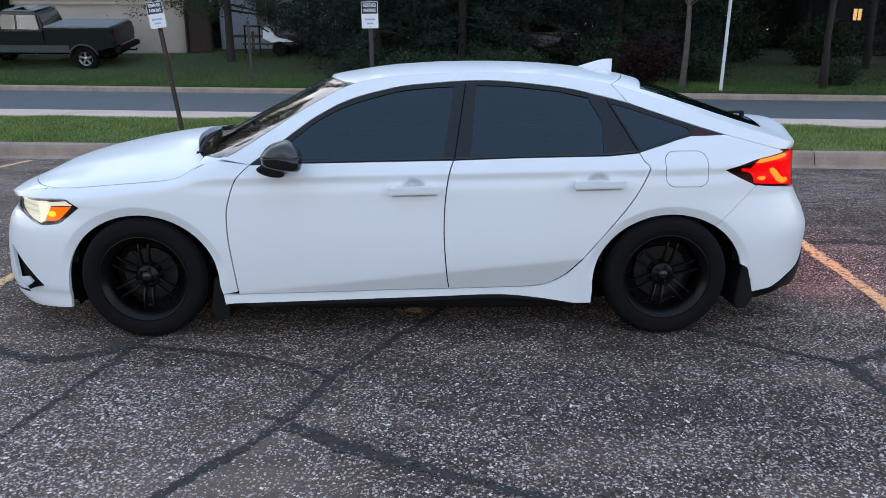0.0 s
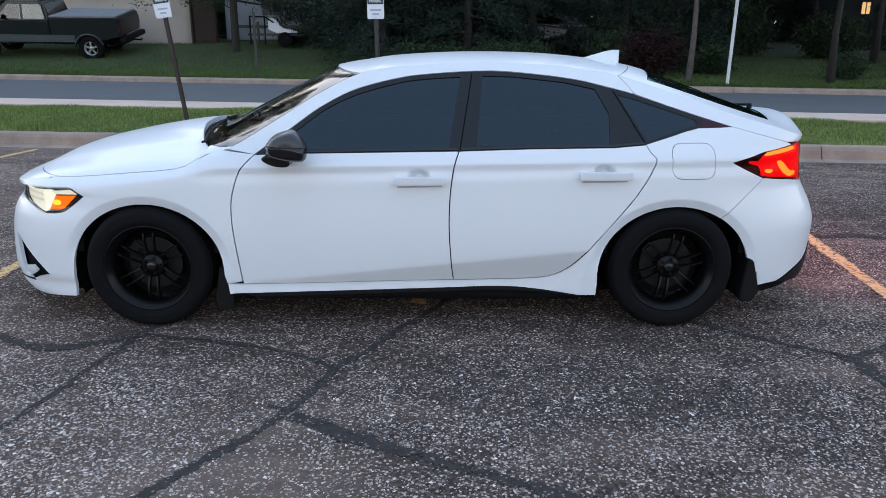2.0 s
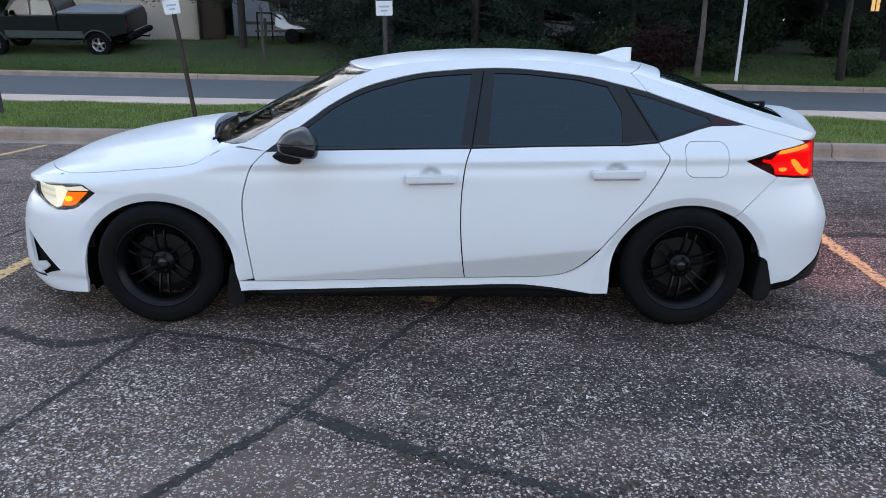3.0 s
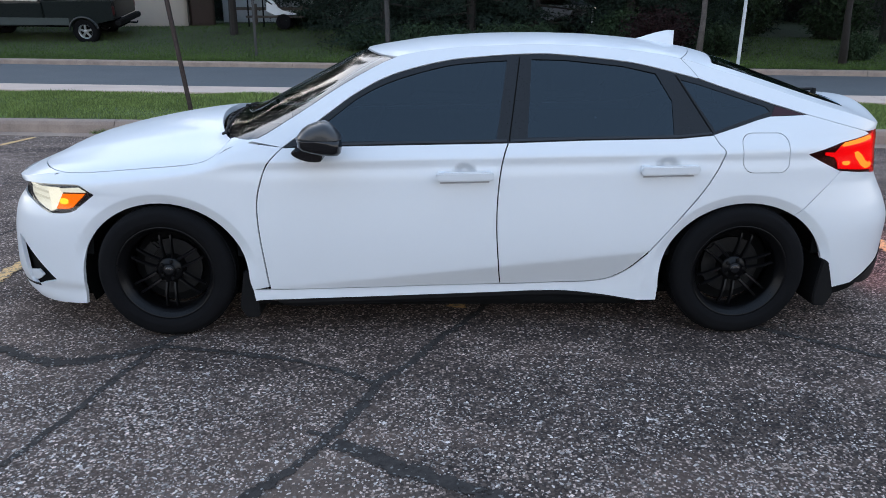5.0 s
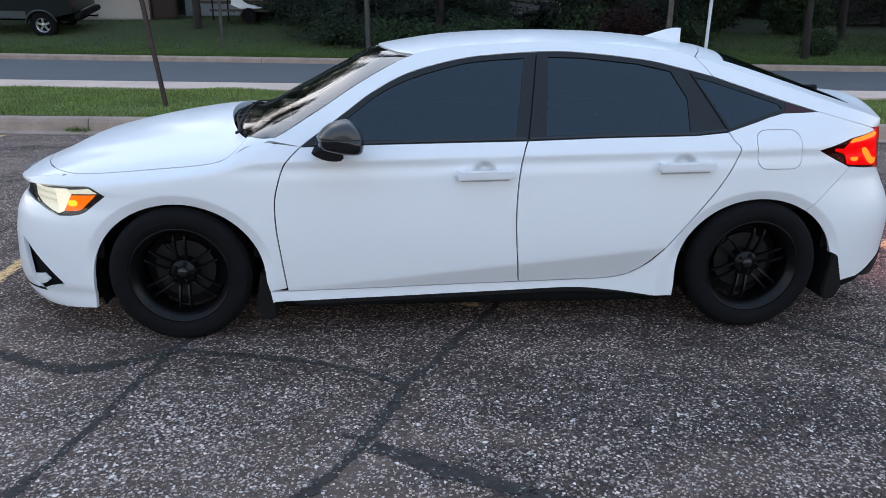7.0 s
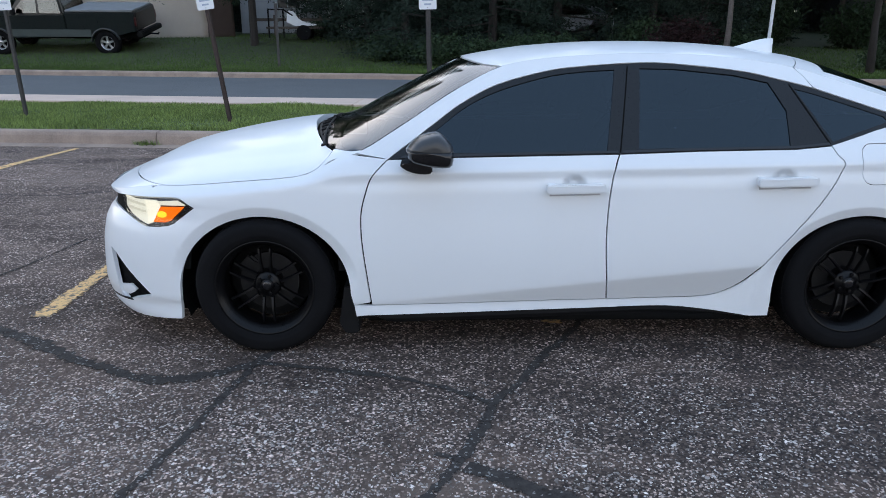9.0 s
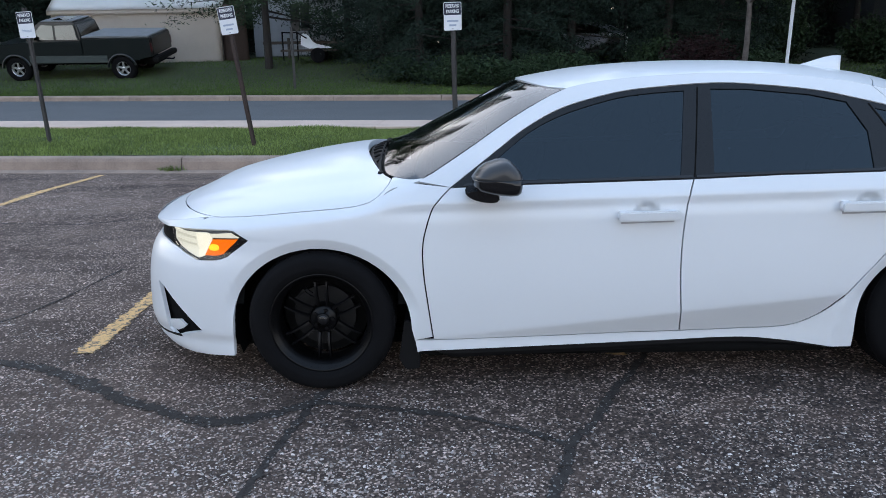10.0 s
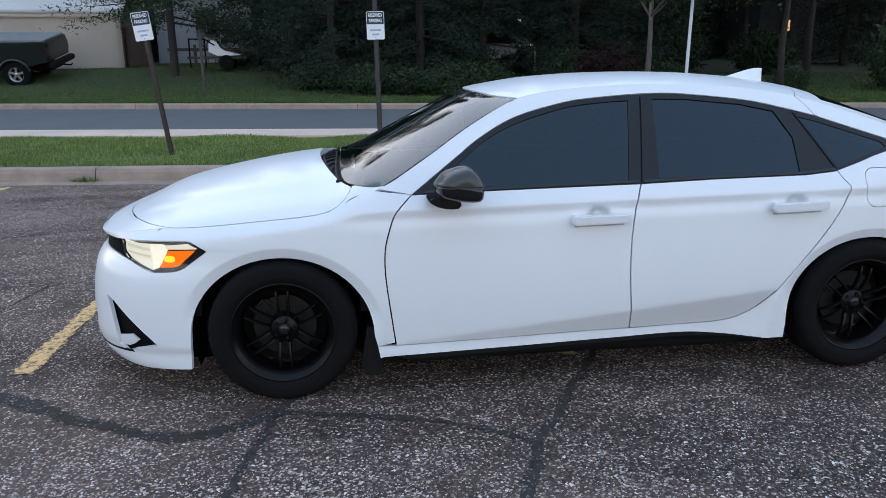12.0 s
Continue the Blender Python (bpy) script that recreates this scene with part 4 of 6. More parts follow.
shelter = thing("fabric_shelter", "beige fabric car shelter with a pale roof on the bank", "shelter")
X_A, X_B, Y_A, Y_B, Z_A, Z_E, Z_R = -16.6, -9.75, 27.2, 31.0, 0.85, 3.02, 4.6
cloth("wall_panel", (X_A, Y_A, Z_A), (X_B, Y_A, Z_A), (X_B, Y_A, Z_E), (X_A, Y_A, Z_E), M_TARP, shelter, 22, 10, 0.07, 1)
cloth("roof_cover", (X_A - 0.1, Y_A - 0.12, Z_E + 0.02), (X_B + 0.1, Y_A - 0.12, Z_E + 0.02), (X_B + 0.1, (Y_A + Y_B) / 2, Z_R), (X_A - 0.1, (Y_A + Y_B) / 2, Z_R), M_TARPW, shelter, 22, 8, 0.05, 2, "pale sun-bleached roof sheet")
cloth("roof_cover", (X_B + 0.1, Y_B + 0.12, Z_E + 0.02), (X_A - 0.1, Y_B + 0.12, Z_E + 0.02), (X_A - 0.1, (Y_A + Y_B) / 2, Z_R), (X_B + 0.1, (Y_A + Y_B) / 2, Z_R), M_TARPW, shelter, 14, 6, 0.05, 3)
cloth("valance", (X_A - 0.1, Y_A - 0.13, Z_E - 0.16), (X_B + 0.1, Y_A - 0.13, Z_E - 0.16), (X_B + 0.1, Y_A - 0.125, Z_E + 0.02), (X_A - 0.1, Y_A - 0.125, Z_E + 0.02), M_TARP, shelter, 30, 2, 0.04, 4)
cloth("back_panel", (X_B, Y_B, Z_A), (X_A, Y_B, Z_A), (X_A, Y_B, Z_E), (X_B, Y_B, Z_E), M_TARP, shelter, 10, 4, 0.05, 5)
for x, material, nm, lab in ((X_B, M_TARPB, "end_flap", "brown end flap"), (X_A, M_TARP, "end_panel", "")):
    cloth(nm, (x, Y_A, Z_A), (x, Y_B, Z_A), (x, Y_B, Z_E), (x, Y_A, Z_E), material, shelter, 10, 8, 0.10, 6, lab)
    cloth(nm, (x, Y_A, Z_E), (x, Y_B, Z_E), (x, (Y_A + Y_B) / 2 + 0.05, Z_R - 0.03), (x, (Y_A + Y_B) / 2 - 0.05, Z_R - 0.03), material, shelter, 6, 4, 0.03, 7)
part("end_pole", tube(bmesh.new(), [(X_B - 0.02, Y_A - 0.03, Z_A - 0.3), (X_B - 0.02, Y_A - 0.03, Z_E)], [0.03, 0.03], 8), M_WOODP, shelter)
cloth("loose_flap", (X_B + 0.03, Y_A + 0.02, Z_A), (X_B + 0.95, Y_A + 0.35, Z_A), (X_B + 0.9, Y_A + 0.35, Z_E + 0.3), (X_B + 0.03, Y_A + 0.02, Z_E), M_TARPB, shelter, 8, 8, 0.10, 8, "brown flap hanging at the corner")


def house(name, label, x0, x1, y0, y1, z0, eave, ridge, windows, siding):
    root = thing(name, label, "house")
    n = int((eave - z0) / 0.2)
    bm = bmesh.new()
    box(bm, x0 + 0.05, x1 - 0.05, y0 + 0.05, y1, z0 - 1.0, eave)
    wall = part("wall", bm, siding, root)
    for k in range(n):
        z = z0 + k * 0.2
        bm = bmesh.new()
        prism(bm, [(0.0, z), (0.05, z), (0.05, z + 0.2), (0.03, z + 0.2)], 0, x1 - x0, Matrix(((0, 1, 0, x0), (1, 0, 0, y0), (0, 0, 1, 0), (0, 0, 0, 1))))
        bmesh.ops.recalc_face_normals(bm, faces=bm.faces)
        part("siding_board", bm, siding, wall)
    bm = bmesh.new()
    ym = (y0 + y1) / 2
    prism(bm, [(y0 - 0.4, eave - 0.1), (ym, ridge), (y1 + 0.4, eave - 0.1), (y1 + 0.4, eave + 0.06), (ym, ridge + 0.18), (y0 - 0.4, eave + 0.06)], 0, x1 - x0 + 0.6, Matrix(((0, 1, 0, x0 - 0.3), (1, 0, 0, 0), (0, 0, 1, 0), (0, 0, 0, 1))))
    bmesh.ops.recalc_face_normals(bm, faces=bm.faces)
    part("roof", bm, M_SHINGLE, root)
    for s in (x0 + 0.06, x1 - 0.16):
        bm = bmesh.new()
        prism(bm, [(y0 + 0.1, eave), (y1 - 0.1, eave), (ym, ridge)], 0, 0.1, Matrix(((0, 1, 0, s), (1, 0, 0, 0), (0, 0, 1, 0), (0, 0, 0, 1))))
        bmesh.ops.recalc_face_normals(bm, faces=bm.faces)
        part("gable", bm, siding, root)
    for wx, wz, ww, wh, lit in windows:
        win = new("window")
        win.parent = root
        win.location = (wx, y0 - 0.02, wz)
        bm = bmesh.new()
        for a, b, c, d in ((-ww / 2 - 0.07, ww / 2 + 0.07, wh / 2, wh / 2 + 0.07), (-ww / 2 - 0.07, ww / 2 + 0.07, -wh / 2 - 0.07, -wh / 2), (-ww / 2 - 0.07, -ww / 2, -wh / 2, wh / 2), (ww / 2, ww / 2 + 0.07, -wh / 2, wh / 2), (-0.02, 0.02, -wh / 2, wh / 2)):
            box(bm, a, b, -0.03, 0.05, c, d, 0.005)
        part("frame", bm, siding, win)
        bm = bmesh.new()
        box(bm, -ww / 2, ww / 2, 0.0, 0.015, -wh / 2, wh / 2)
        part("pane", bm, M_WINGLOW if lit else M_CURTAIN, win, "warmly lit pane" if lit else "")
    return root


house("house", "white board-sided house behind the trees", -9.6, -3.4, 31.8, 38.0, 0.9, 4.2, 6.0, [(-7.4, 2.8, 0.9, 1.2, False)], M_SIDING)
house("house", "board-sided house with one lit window, walls darkened for covering foliage", 20.6, 31.0, 34.5, 41.0, 0.9, 4.6, 6.6, [(22.1, 2.8, 0.44, 0.56, True), (27.0, 2.8, 1.0, 1.2, False)], M_SIDINGDARK)


def pickup(at):
    """A dark four-wheel-drive pickup with a covered bed; its front points to -x."""
    root = thing("pickup_truck", "dark pickup truck with grey bed cover and bright wheels", "truck", at=at)
    W = 0.98
    rear, front = 1.15, -3.75                       # tail and front of the body; the rear axle at x 0
    fx, rx = -3.94, 0.0
    def arch(cx, r=0.47, z=0.40):
        return [(cx + r * math.cos(radians(a)), z + r * math.sin(radians(a))) for a in range(175, 0, -17)]
    bed = [(-1.35, 0.62), (-1.35, 1.36), (1.12, 1.40), (1.16, 1.30), (1.16, 0.72), (0.47, 0.60)] + arch(rx)[::-1] + [(-0.48, 0.55)]
    part("bed", prism(bmesh.new(), bed, -W, W, bevel=0.025), M_TRUCK, root)
    part("bed_cover", box(bmesh.new(), -1.36, 1.10, -W + 0.06, W - 0.06, 1.38, 1.45, 0.02), M_TONNEAU, root, "grey soft bed cover")
    part("tailgate", box(bmesh.new(), 1.15, 1.19, -W + 0.12, W - 0.12, 0.78, 1.36, 0.012), M_TRUCK, root)
    cab = [(-1.38, 0.50), (-1.38, 1.28), (-2.0, 1.28), (-3.35, 1.26), (-3.42, 1.24), (-4.83, 1.14), (-4.96, 1.02), (-4.98, 0.6), (-4.43, 0.52)] + arch(fx) + [(-3.44, 0.5)]
    part("body", prism(bmesh.new(), cab, -W, W, bevel=0.03), M_TRUCK, root)
    def leaning(bm):
        """The cab's sides lean inwards above the belt."""
        for v in bm.verts:
            v.co.y *= 1 - 0.16 * max(0.0, v.co.z - 1.26) / 0.68
        return bm

    part("greenhouse", leaning(prism(bmesh.new(), [(-1.42, 1.26), (-1.55, 1.86), (-1.7, 1.93), (-2.8, 1.95), (-2.98, 1.90), (-3.5, 1.26)], -W + 0.08, W - 0.08, bevel=0.06)), M_TRUCK, root)
    # roof panel in pale grey, standing for sky glare on dark paint
    part("cab_roof", leaning(box(bmesh.new(), -2.86, -1.66, -W + 0.20, W - 0.20, 1.93, 1.965, 0.015)), M_TONNEAU, root, "cab roof toned pale grey for its sky reflection")
    part("sunroof", leaning(box(bmesh.new(), -2.52, -1.95, -W + 0.34, W - 0.34, 1.966, 1.975, 0.004)), M_CABGLASS, root)
    for s in (-1, 1):
        y = s * (W - 0.075)
        for quad in ([(-2.38, 1.33), (-2.38, 1.82), (-2.82, 1.84), (-3.28, 1.34)], [(-1.52, 1.33), (-1.62, 1.82), (-2.30, 1.82), (-2.30, 1.33)]):
            part("side_window", leaning(prism(bmesh.new(), quad, min(y, y + s * 0.015), max(y, y + s * 0.015))), M_CABGLASS, root)
        part("lower_band", box(bmesh.new(), -3.4, -0.5, s * W - 0.01 if s > 0 else s * W - 0.012, s * W + 0.012 if s > 0 else s * W + 0.01, 0.52, 0.78, 0.006), M_TRUCKLOW, root, "grey-green two-tone lower band")
        part("door_mirror", box(bmesh.new(), -3.2, -3.06, s * (W + 0.02) if s > 0 else s * (W + 0.2), s * (W + 0.2) if s > 0 else s * (W + 0.02), 1.30, 1.52, 0.03), M_SATIN, root)
        part("tail_light", box(bmesh.new(), 1.14, 1.185, s * W - (0.12 if s > 0 else 0), s * W + (0.12 if s < 0 else 0), 0.9, 1.2, 0.01), M_REDDARK, root, "unlit dark red tail light")
        for cx in (fx, rx):
            flare = [(cx + 0.53 * math.cos(radians(a)), s * (W + 0.01), 0.41 + 0.53 * math.sin(radians(a))) for a in range(172, 4, -12)]
            part("wheel_flare", tube(bmesh.new(), flare, [0.042] * len(flare), 8), M_TRUCK, root)
            w = new("wheel")
            w.parent = root
            w.matrix_basis = pose(cx, s * (W - 0.15), 0.425, 0, 0, 0 if s < 0 else 180) @ Matrix.Diagonal((1.2, 1.1, 1.2, 1))
            part("tyre", lathe(bmesh.new(), [(0.21, 0.11), (0.3, 0.13), (0.37, 0.11), (0.385, 0.06), (0.385, -0.06), (0.37, -0.11), (0.3, -0.13), (0.21, -0.11)], 36), M_TYRE, w, smooth=True)
            rim = part("rim", lathe(bmesh.new(), [(0.215, 0.1), (0.19, 0.06), (0.185, -0.04), (0.2, -0.10), (0.218, -0.112)], 36), M_ALLOY, w, smooth=True)
            part("hub", lathe(bmesh.new(), [(0.0001, -0.09), (0.05, -0.088), (0.06, -0.07), (0.065, -0.02)], 20), M_ALLOY, rim, smooth=True)
            for k in range(5):
                ob = part("spoke", box(bmesh.new(), -0.03, 0.03, -0.085, -0.045, 0.05, 0.195, 0.008), M_ALLOY, rim)
                ob.matrix_basis = Matrix.Rotation(2 * math.pi * k / 5, 4, "Y")
            part("dark_back", lathe(bmesh.new(), [(0.0001, -0.02), (0.18, -0.02), (0.185, 0.0)], 24), M_VOID, rim)
    part("windscreen", prism(bmesh.new(), [(-3.46, 1.30), (-3.03, 1.86), (-3.05, 1.87), (-3.49, 1.30)], -W + 0.24, W - 0.24), M_CABGLASS, root)
    part("rear_glass", prism(bmesh.new(), [(-1.44, 1.34), (-1.56, 1.80), (-1.54, 1.81), (-1.415, 1.34)], -W + 0.3, W - 0.3), M_CABGLASS, root)
    part("rear_bumper", box(bmesh.new(), 1.14, 1.36, -W + 0.03, W - 0.03, 0.52, 0.70, 0.03), M_SATIN, root)
    part("hitch", tube(bmesh.new(), [(1.2, 0, 0.48), (1.55, 0, 0.46), (1.58, 0, 0.52)], [0.035, 0.03, 0.03], 8), M_VOID, root)
    part("front_bumper", box(bmesh.new(), -5.13, -4.90, -W, W, 0.50, 0.74, 0.05), M_CHROME, root)
    part("chassis", box(bmesh.new(), -4.8, 1.1, -0.5, 0.5, 0.36, 0.56, 0.03), M_VOID, root)
    for ob in root.children:
        if not ob.name.startswith("wheel"):
            ob.location.z += 0.13                       # the body rides high over its axles
    return root


M_REDDARK = mat("dark_red_plastic", (0.09, 0.01, 0.012), (0.06, 0.008, 0.01), 0.3, scale=10, fine=60)
PICK_X, PICK_Y = -12.5, 24.9
pickup(pose(PICK_X, PICK_Y, 0.57, 10, 0.3, -2.0))

# a light grey car beyond the pickup
M_GREYCAR = mat("pale_car_paint", (0.35, 0.35, 0.38), (0.3, 0.3, 0.33), 0.3, scale=2, fine=60, coat=0.8)
sedan = thing("parked_car", "pale grey car parked beyond the dark pickup", "car", at=pose(-20.8, 27.4, far_height(-20.8, 27.4), 0, 0, -3))
part("body", prism(bmesh.new(), [(-2.2, 0.3), (-2.25, 0.7), (-1.2, 0.92), (1.5, 0.95), (2.15, 0.9), (2.25, 0.6), (2.2, 0.3)], -0.87, 0.87, bevel=0.05), M_GREYCAR, sedan)
part("cabin", prism(bmesh.new(), [(-1.1, 0.92), (-0.4, 1.38), (0.9, 1.40), (1.6, 0.94)], -0.72, 0.72, bevel=0.06), M_GREYCAR, sedan)
for s in (-1, 1):
    part("side_window", prism(bmesh.new(), [(-0.85, 0.96), (-0.3, 1.32), (0.8, 1.33), (1.3, 0.97)], s * 0.725 - 0.006, s * 0.725 + 0.006), M_TINT, sedan)
    for cx in (-1.4, 1.4):
        ob = part("wheel", lathe(bmesh.new(), [(0.0001, -0.09), (0.2, -0.09), (0.22, -0.1), (0.31, -0.09), (0.32, 0.08), (0.0001, 0.09)], 28), M_TYRE, sedan)
        ob.location = (cx, s * 0.78, 0.32)

# a boat under its cover, on a trailer beneath the evergreens
BX, BY = 4.9, 24.2
boat = thing("covered_boat", "small boat under a grey cover on a trailer", "boat", at=pose(BX, BY, far_height(BX, BY) - 0.1, 0, 0, 62))
hull = bmesh.new()
rows = []
for k in range(11):
    t = k / 10
    w = 0.85 * min(1, (1.02 - t) * 2.2) ** 0.6 if t > 0.55 else 0.85
    x = -1.6 + 3.4 * t
    rise = 0.25 * max(0, t - 0.5) ** 1.5
    rows.append([hull.verts.new(v) for v in ((x, -w, 1.05 + rise), (x, -w * 0.86, 0.72 + rise), (x, 0, 0.52 + rise * 1.6), (x, w * 0.86, 0.72 + rise), (x, w, 1.05 + rise))])
for a, b in zip(rows, rows[1:]):
    for j in range(4):
        hull.faces.new((a[j], a[j + 1], b[j + 1], b[j]))
hull.faces.new(rows[0])
hull.faces.new(rows[-1])
bmesh.ops.recalc_face_normals(hull, faces=hull.faces)
part("hull", hull, M_HULL, boat, smooth=False)
bm = bmesh.new()
rows = []
for k in range(11):
    t = k / 10
    w = (0.85 * min(1, (1.02 - t) * 2.2) ** 0.6 if t > 0.55 else 0.85) + 0.03
    x = -1.65 + 3.5 * t
    rise = 0.25 * max(0, t - 0.5) ** 1.5
    h = 0.34 * math.sin(math.pi * min(1, 0.25 + t * 0.75)) ** 0.7
    rows.append([bm.verts.new(v) for v in ((x, -w, 0.98 + rise), (x, -w, 1.07 + rise), (x, -w * 0.45, 1.08 + rise + h * 0.8), (x, 0, 1.1 + rise + h), (x, w * 0.45, 1.08 + rise + h * 0.8), (x, w, 1.07 + rise), (x, w, 0.98 + rise))])
for a, b in zip(rows, rows[1:]):
    for j in range(6):
        bm.faces.new((a[j], a[j + 1], b[j + 1], b[j]))
bmesh.ops.recalc_face_normals(bm, faces=bm.faces)
part("cover", bm, M_GREYCOVER, boat, "grey canvas cover", smooth=True)
for s in (-1, 1):
    rim = []
    for k in range(11):
        t = k / 10
        w = (0.85 * min(1, (1.02 - t) * 2.2) ** 0.6 if t > 0.55 else 0.85) + 0.035
        rim.append((-1.62 + 3.44 * t, s * w, 1.0 + 0.25 * max(0, t - 0.5) ** 1.5))
    part("gunwale", tube(bmesh.new(), rim, [0.035] * 11, 8), M_SIGNW, boat, "pale rubbing rail")
part("trailer_frame", box(bmesh.new(), -1.4, 2.2, -0.06, 0.06, 0.42, 0.52, 0.01), M_POSTG, boat)
part("jack_post", tube(bmesh.new(), [(0.9, -0.8, 0.0), (0.9, -0.8, 0.95)], [0.04, 0.04], 10), M_POLE, boat, "white jack post")
for s in (-1, 1):
    ob = part("wheel", lathe(bmesh.new(), [(0.0001, -0.08), (0.14, -0.08), (0.16, -0.09), (0.28, -0.08), (0.29, 0.07), (0.0001, 0.08)], 24), M_TYRE, boat)
    ob.location = (-0.4, s * 0.75, 0.28)

# a utility trailer with a white ramp beside the shelter
TX, TY = -5.9, 25.6
util = thing("utility_trailer", "small utility trailer with a white sloping board and a black rail", "trailer", at=pose(TX, TY, far_height(TX, TY), 0, 0, 4))
part("deck", box(bmesh.new(), -1.1, 1.0, -0.6, 0.6, 0.42, 0.50, 0.01), M_WOODP, util)
part("white_board", prism(bmesh.new(), rounded([(-0.35, 0.52), (0.95, 0.54), (0.6, 0.62), (0.15, 0.72), (-0.05, 1.05), (-0.3, 1.1)], passes=1), -0.55, -0.5), M_SIGNW, util)
for x in (-1.0, -0.45):
    part("rail_post", tube(bmesh.new(), [(x, -0.57, 0.1), (x, -0.57, 1.15)], [0.03, 0.03], 8), M_VOID, util)
part("rail", tube(bmesh.new(), [(-1.0, -0.57, 1.12), (-0.45, -0.57, 1.12), (-0.1, -0.57, 0.9)], [0.025] * 3, 8), M_VOID, util)
for s in (-1, 1):
    ob = part("wheel", lathe(bmesh.new(), [(0.0001, -0.07), (0.13, -0.07), (0.15, -0.08), (0.27, -0.07), (0.28, 0.06), (0.0001, 0.07)], 24), M_TYRE, util)
    ob.location = (0.3, s * 0.7, 0.28)
# a thin stake by the road and rails of a fence behind
fx, fy = -5.35, 19.1
stake = thing("stake", "thin grey marker stake on the verge", "stake", at=Matrix.Translation((fx, fy, far_height(fx, fy))))
part("rod", box(bmesh.new(), -0.04, 0.04, -0.01, 0.01, -0.2, 1.85, 0.004), M_POSTG, stake)
fence = thing("rail_fence", "low dark wooden rail fence behind the trailer", "fence")
for k in range(6):
    x = -8.2 + 0.95 * k
    part("post", box(bmesh.new(), x - 0.05, x + 0.05, 27.95, 28.05, far_height(x, 28) - 0.2, far_height(x, 28) + 0.85, 0.01), M_WOODP, fence)
part("rail", box(bmesh.new(), -8.3, -3.3, 27.88, 27.94, 1.6, 1.72, 0.01), M_WOODP, fence)


# ---- the white hatchback ----
HALF = 0.862
X0 = 1.15                                   # the ends round off beyond this
NOSE = Smooth((0.10, -2.27), (0.17, -2.345), (0.25, -2.362), (0.42, -2.352), (0.55, -2.325), (0.60, -2.298), (0.645, -2.262), (0.69, -2.262), (0.715, -2.288), (0.73, -2.286), (0.80, -2.24))
TAIL = Smooth((0.14, 2.26), (0.20, 2.325), (0.28, 2.348), (0.36, 2.352), (0.50, 2.360), (0.60, 2.328), (0.68, 2.282), (0.75, 2.248), (0.95, 2.232), (0.985, 2.245), (1.02, 2.245), (1.07, 2.22))
TOPLINE = Smooth((-2.285, 0.705), (-2.21, 0.745), (-2.10, 0.79), (-1.93, 0.862), (-1.67, 0.928), (-1.35, 0.985), (-1.12, 1.012), (-1.06, 1.022), (-0.9, 1.10), (-0.65, 1.228), (-0.44, 1.328),
                 (-0.28, 1.357), (-0.08, 1.384), (0.26, 1.403), (0.45, 1.405), (0.67, 1.401), (0.94, 1.383), (1.11, 1.360), (1.235, 1.340), (1.34, 1.312), (1.6, 1.222), (1.9, 1.118), (2.02, 1.084),
                 (2.12, 1.084), (2.18, 1.077), (2.225, 1.054), (2.243, 1.0))
EDGE = Smooth((-2.285, 0.70), (-2.15, 0.725), (-2.0, 0.756), (-1.86, 0.779), (-1.76, 0.786), (-1.457, 0.815), (-1.18, 0.842), (-1.10, 0.872), (-1.04, 0.912), (-0.95, 0.934), (-0.733, 1.052), (-0.523, 1.182),
              (-0.36, 1.268), (-0.27, 1.306), (-0.1, 1.336), (0.1, 1.352), (0.4, 1.362), (0.7, 1.352), (0.9, 1.332), (1.08, 1.302), (1.25, 1.252), (1.45, 1.188), (1.7, 1.108), (1.95, 1.038), (2.1, 0.995), (2.243, 0.972))
ROUND_F, ROUND_R = (3.0, 2.3), (3.2, 2.5)


def plan_table(n, m, reach, steps=400):
    """Along the rounded end of the plan: the way run, how far out it has come, and the width left."""
    run, last, rows = 0.0, None, []
    for k in range(steps + 1):
        a = math.pi / 2 * k / steps
        s, w = math.sin(a) ** (2 / n), max(0.0, math.cos(a)) ** (2 / m)
        if last:
            run += math.hypot((s - last[0]) * reach, (w - last[1]) * HALF)
        rows.append((run, s, w))
        last = (s, w)
    return np.array(rows)


TAB_F, TAB_R = plan_table(*ROUND_F, 1.14), plan_table(*ROUND_R, 1.12)
P_FRONT, P_REAR = -X0 - TAB_F[-1][0], X0 + TAB_R[-1][0]
ARCH_F, ARCH_R = (-1.3675, 0.300, 0.400, 0.362), (1.3775, 0.300, 0.405, 0.358)


def arch_dist(x, z):
    best = 9.0
    for cx, cz, rx, rz in (ARCH_F, ARCH_R):
        d = math.hypot((x - cx) / rx, max(0, z - cz) / rz) if z > cz else abs(x - cx) / rx
        best = min(best, (d - 1) * 0.38)
    return best


def hinge(t, w):
    return (t + math.sqrt(t * t + w * w)) / 2


HANDLES = ((-0.088, 0.176, 0.795), (0.848, 1.118, 0.823))


DOOR_FOOT = Smooth((-2.4, 0.20), (-0.95, 0.246), (0.2, 0.258), (0.656, 0.266), (0.754, 0.283), (0.838, 0.337), (0.90, 0.41), (0.96, 0.485), (1.06, 0.60), (1.2, 0.78), (2.4, 1.0))


WING_FOLD = Smooth((-2.4, 0.635), (-2.0, 0.70), (-1.76, 0.735), (-1.457, 0.770), (-1.18, 0.806), (-0.95, 0.851), (-0.8, 0.854))


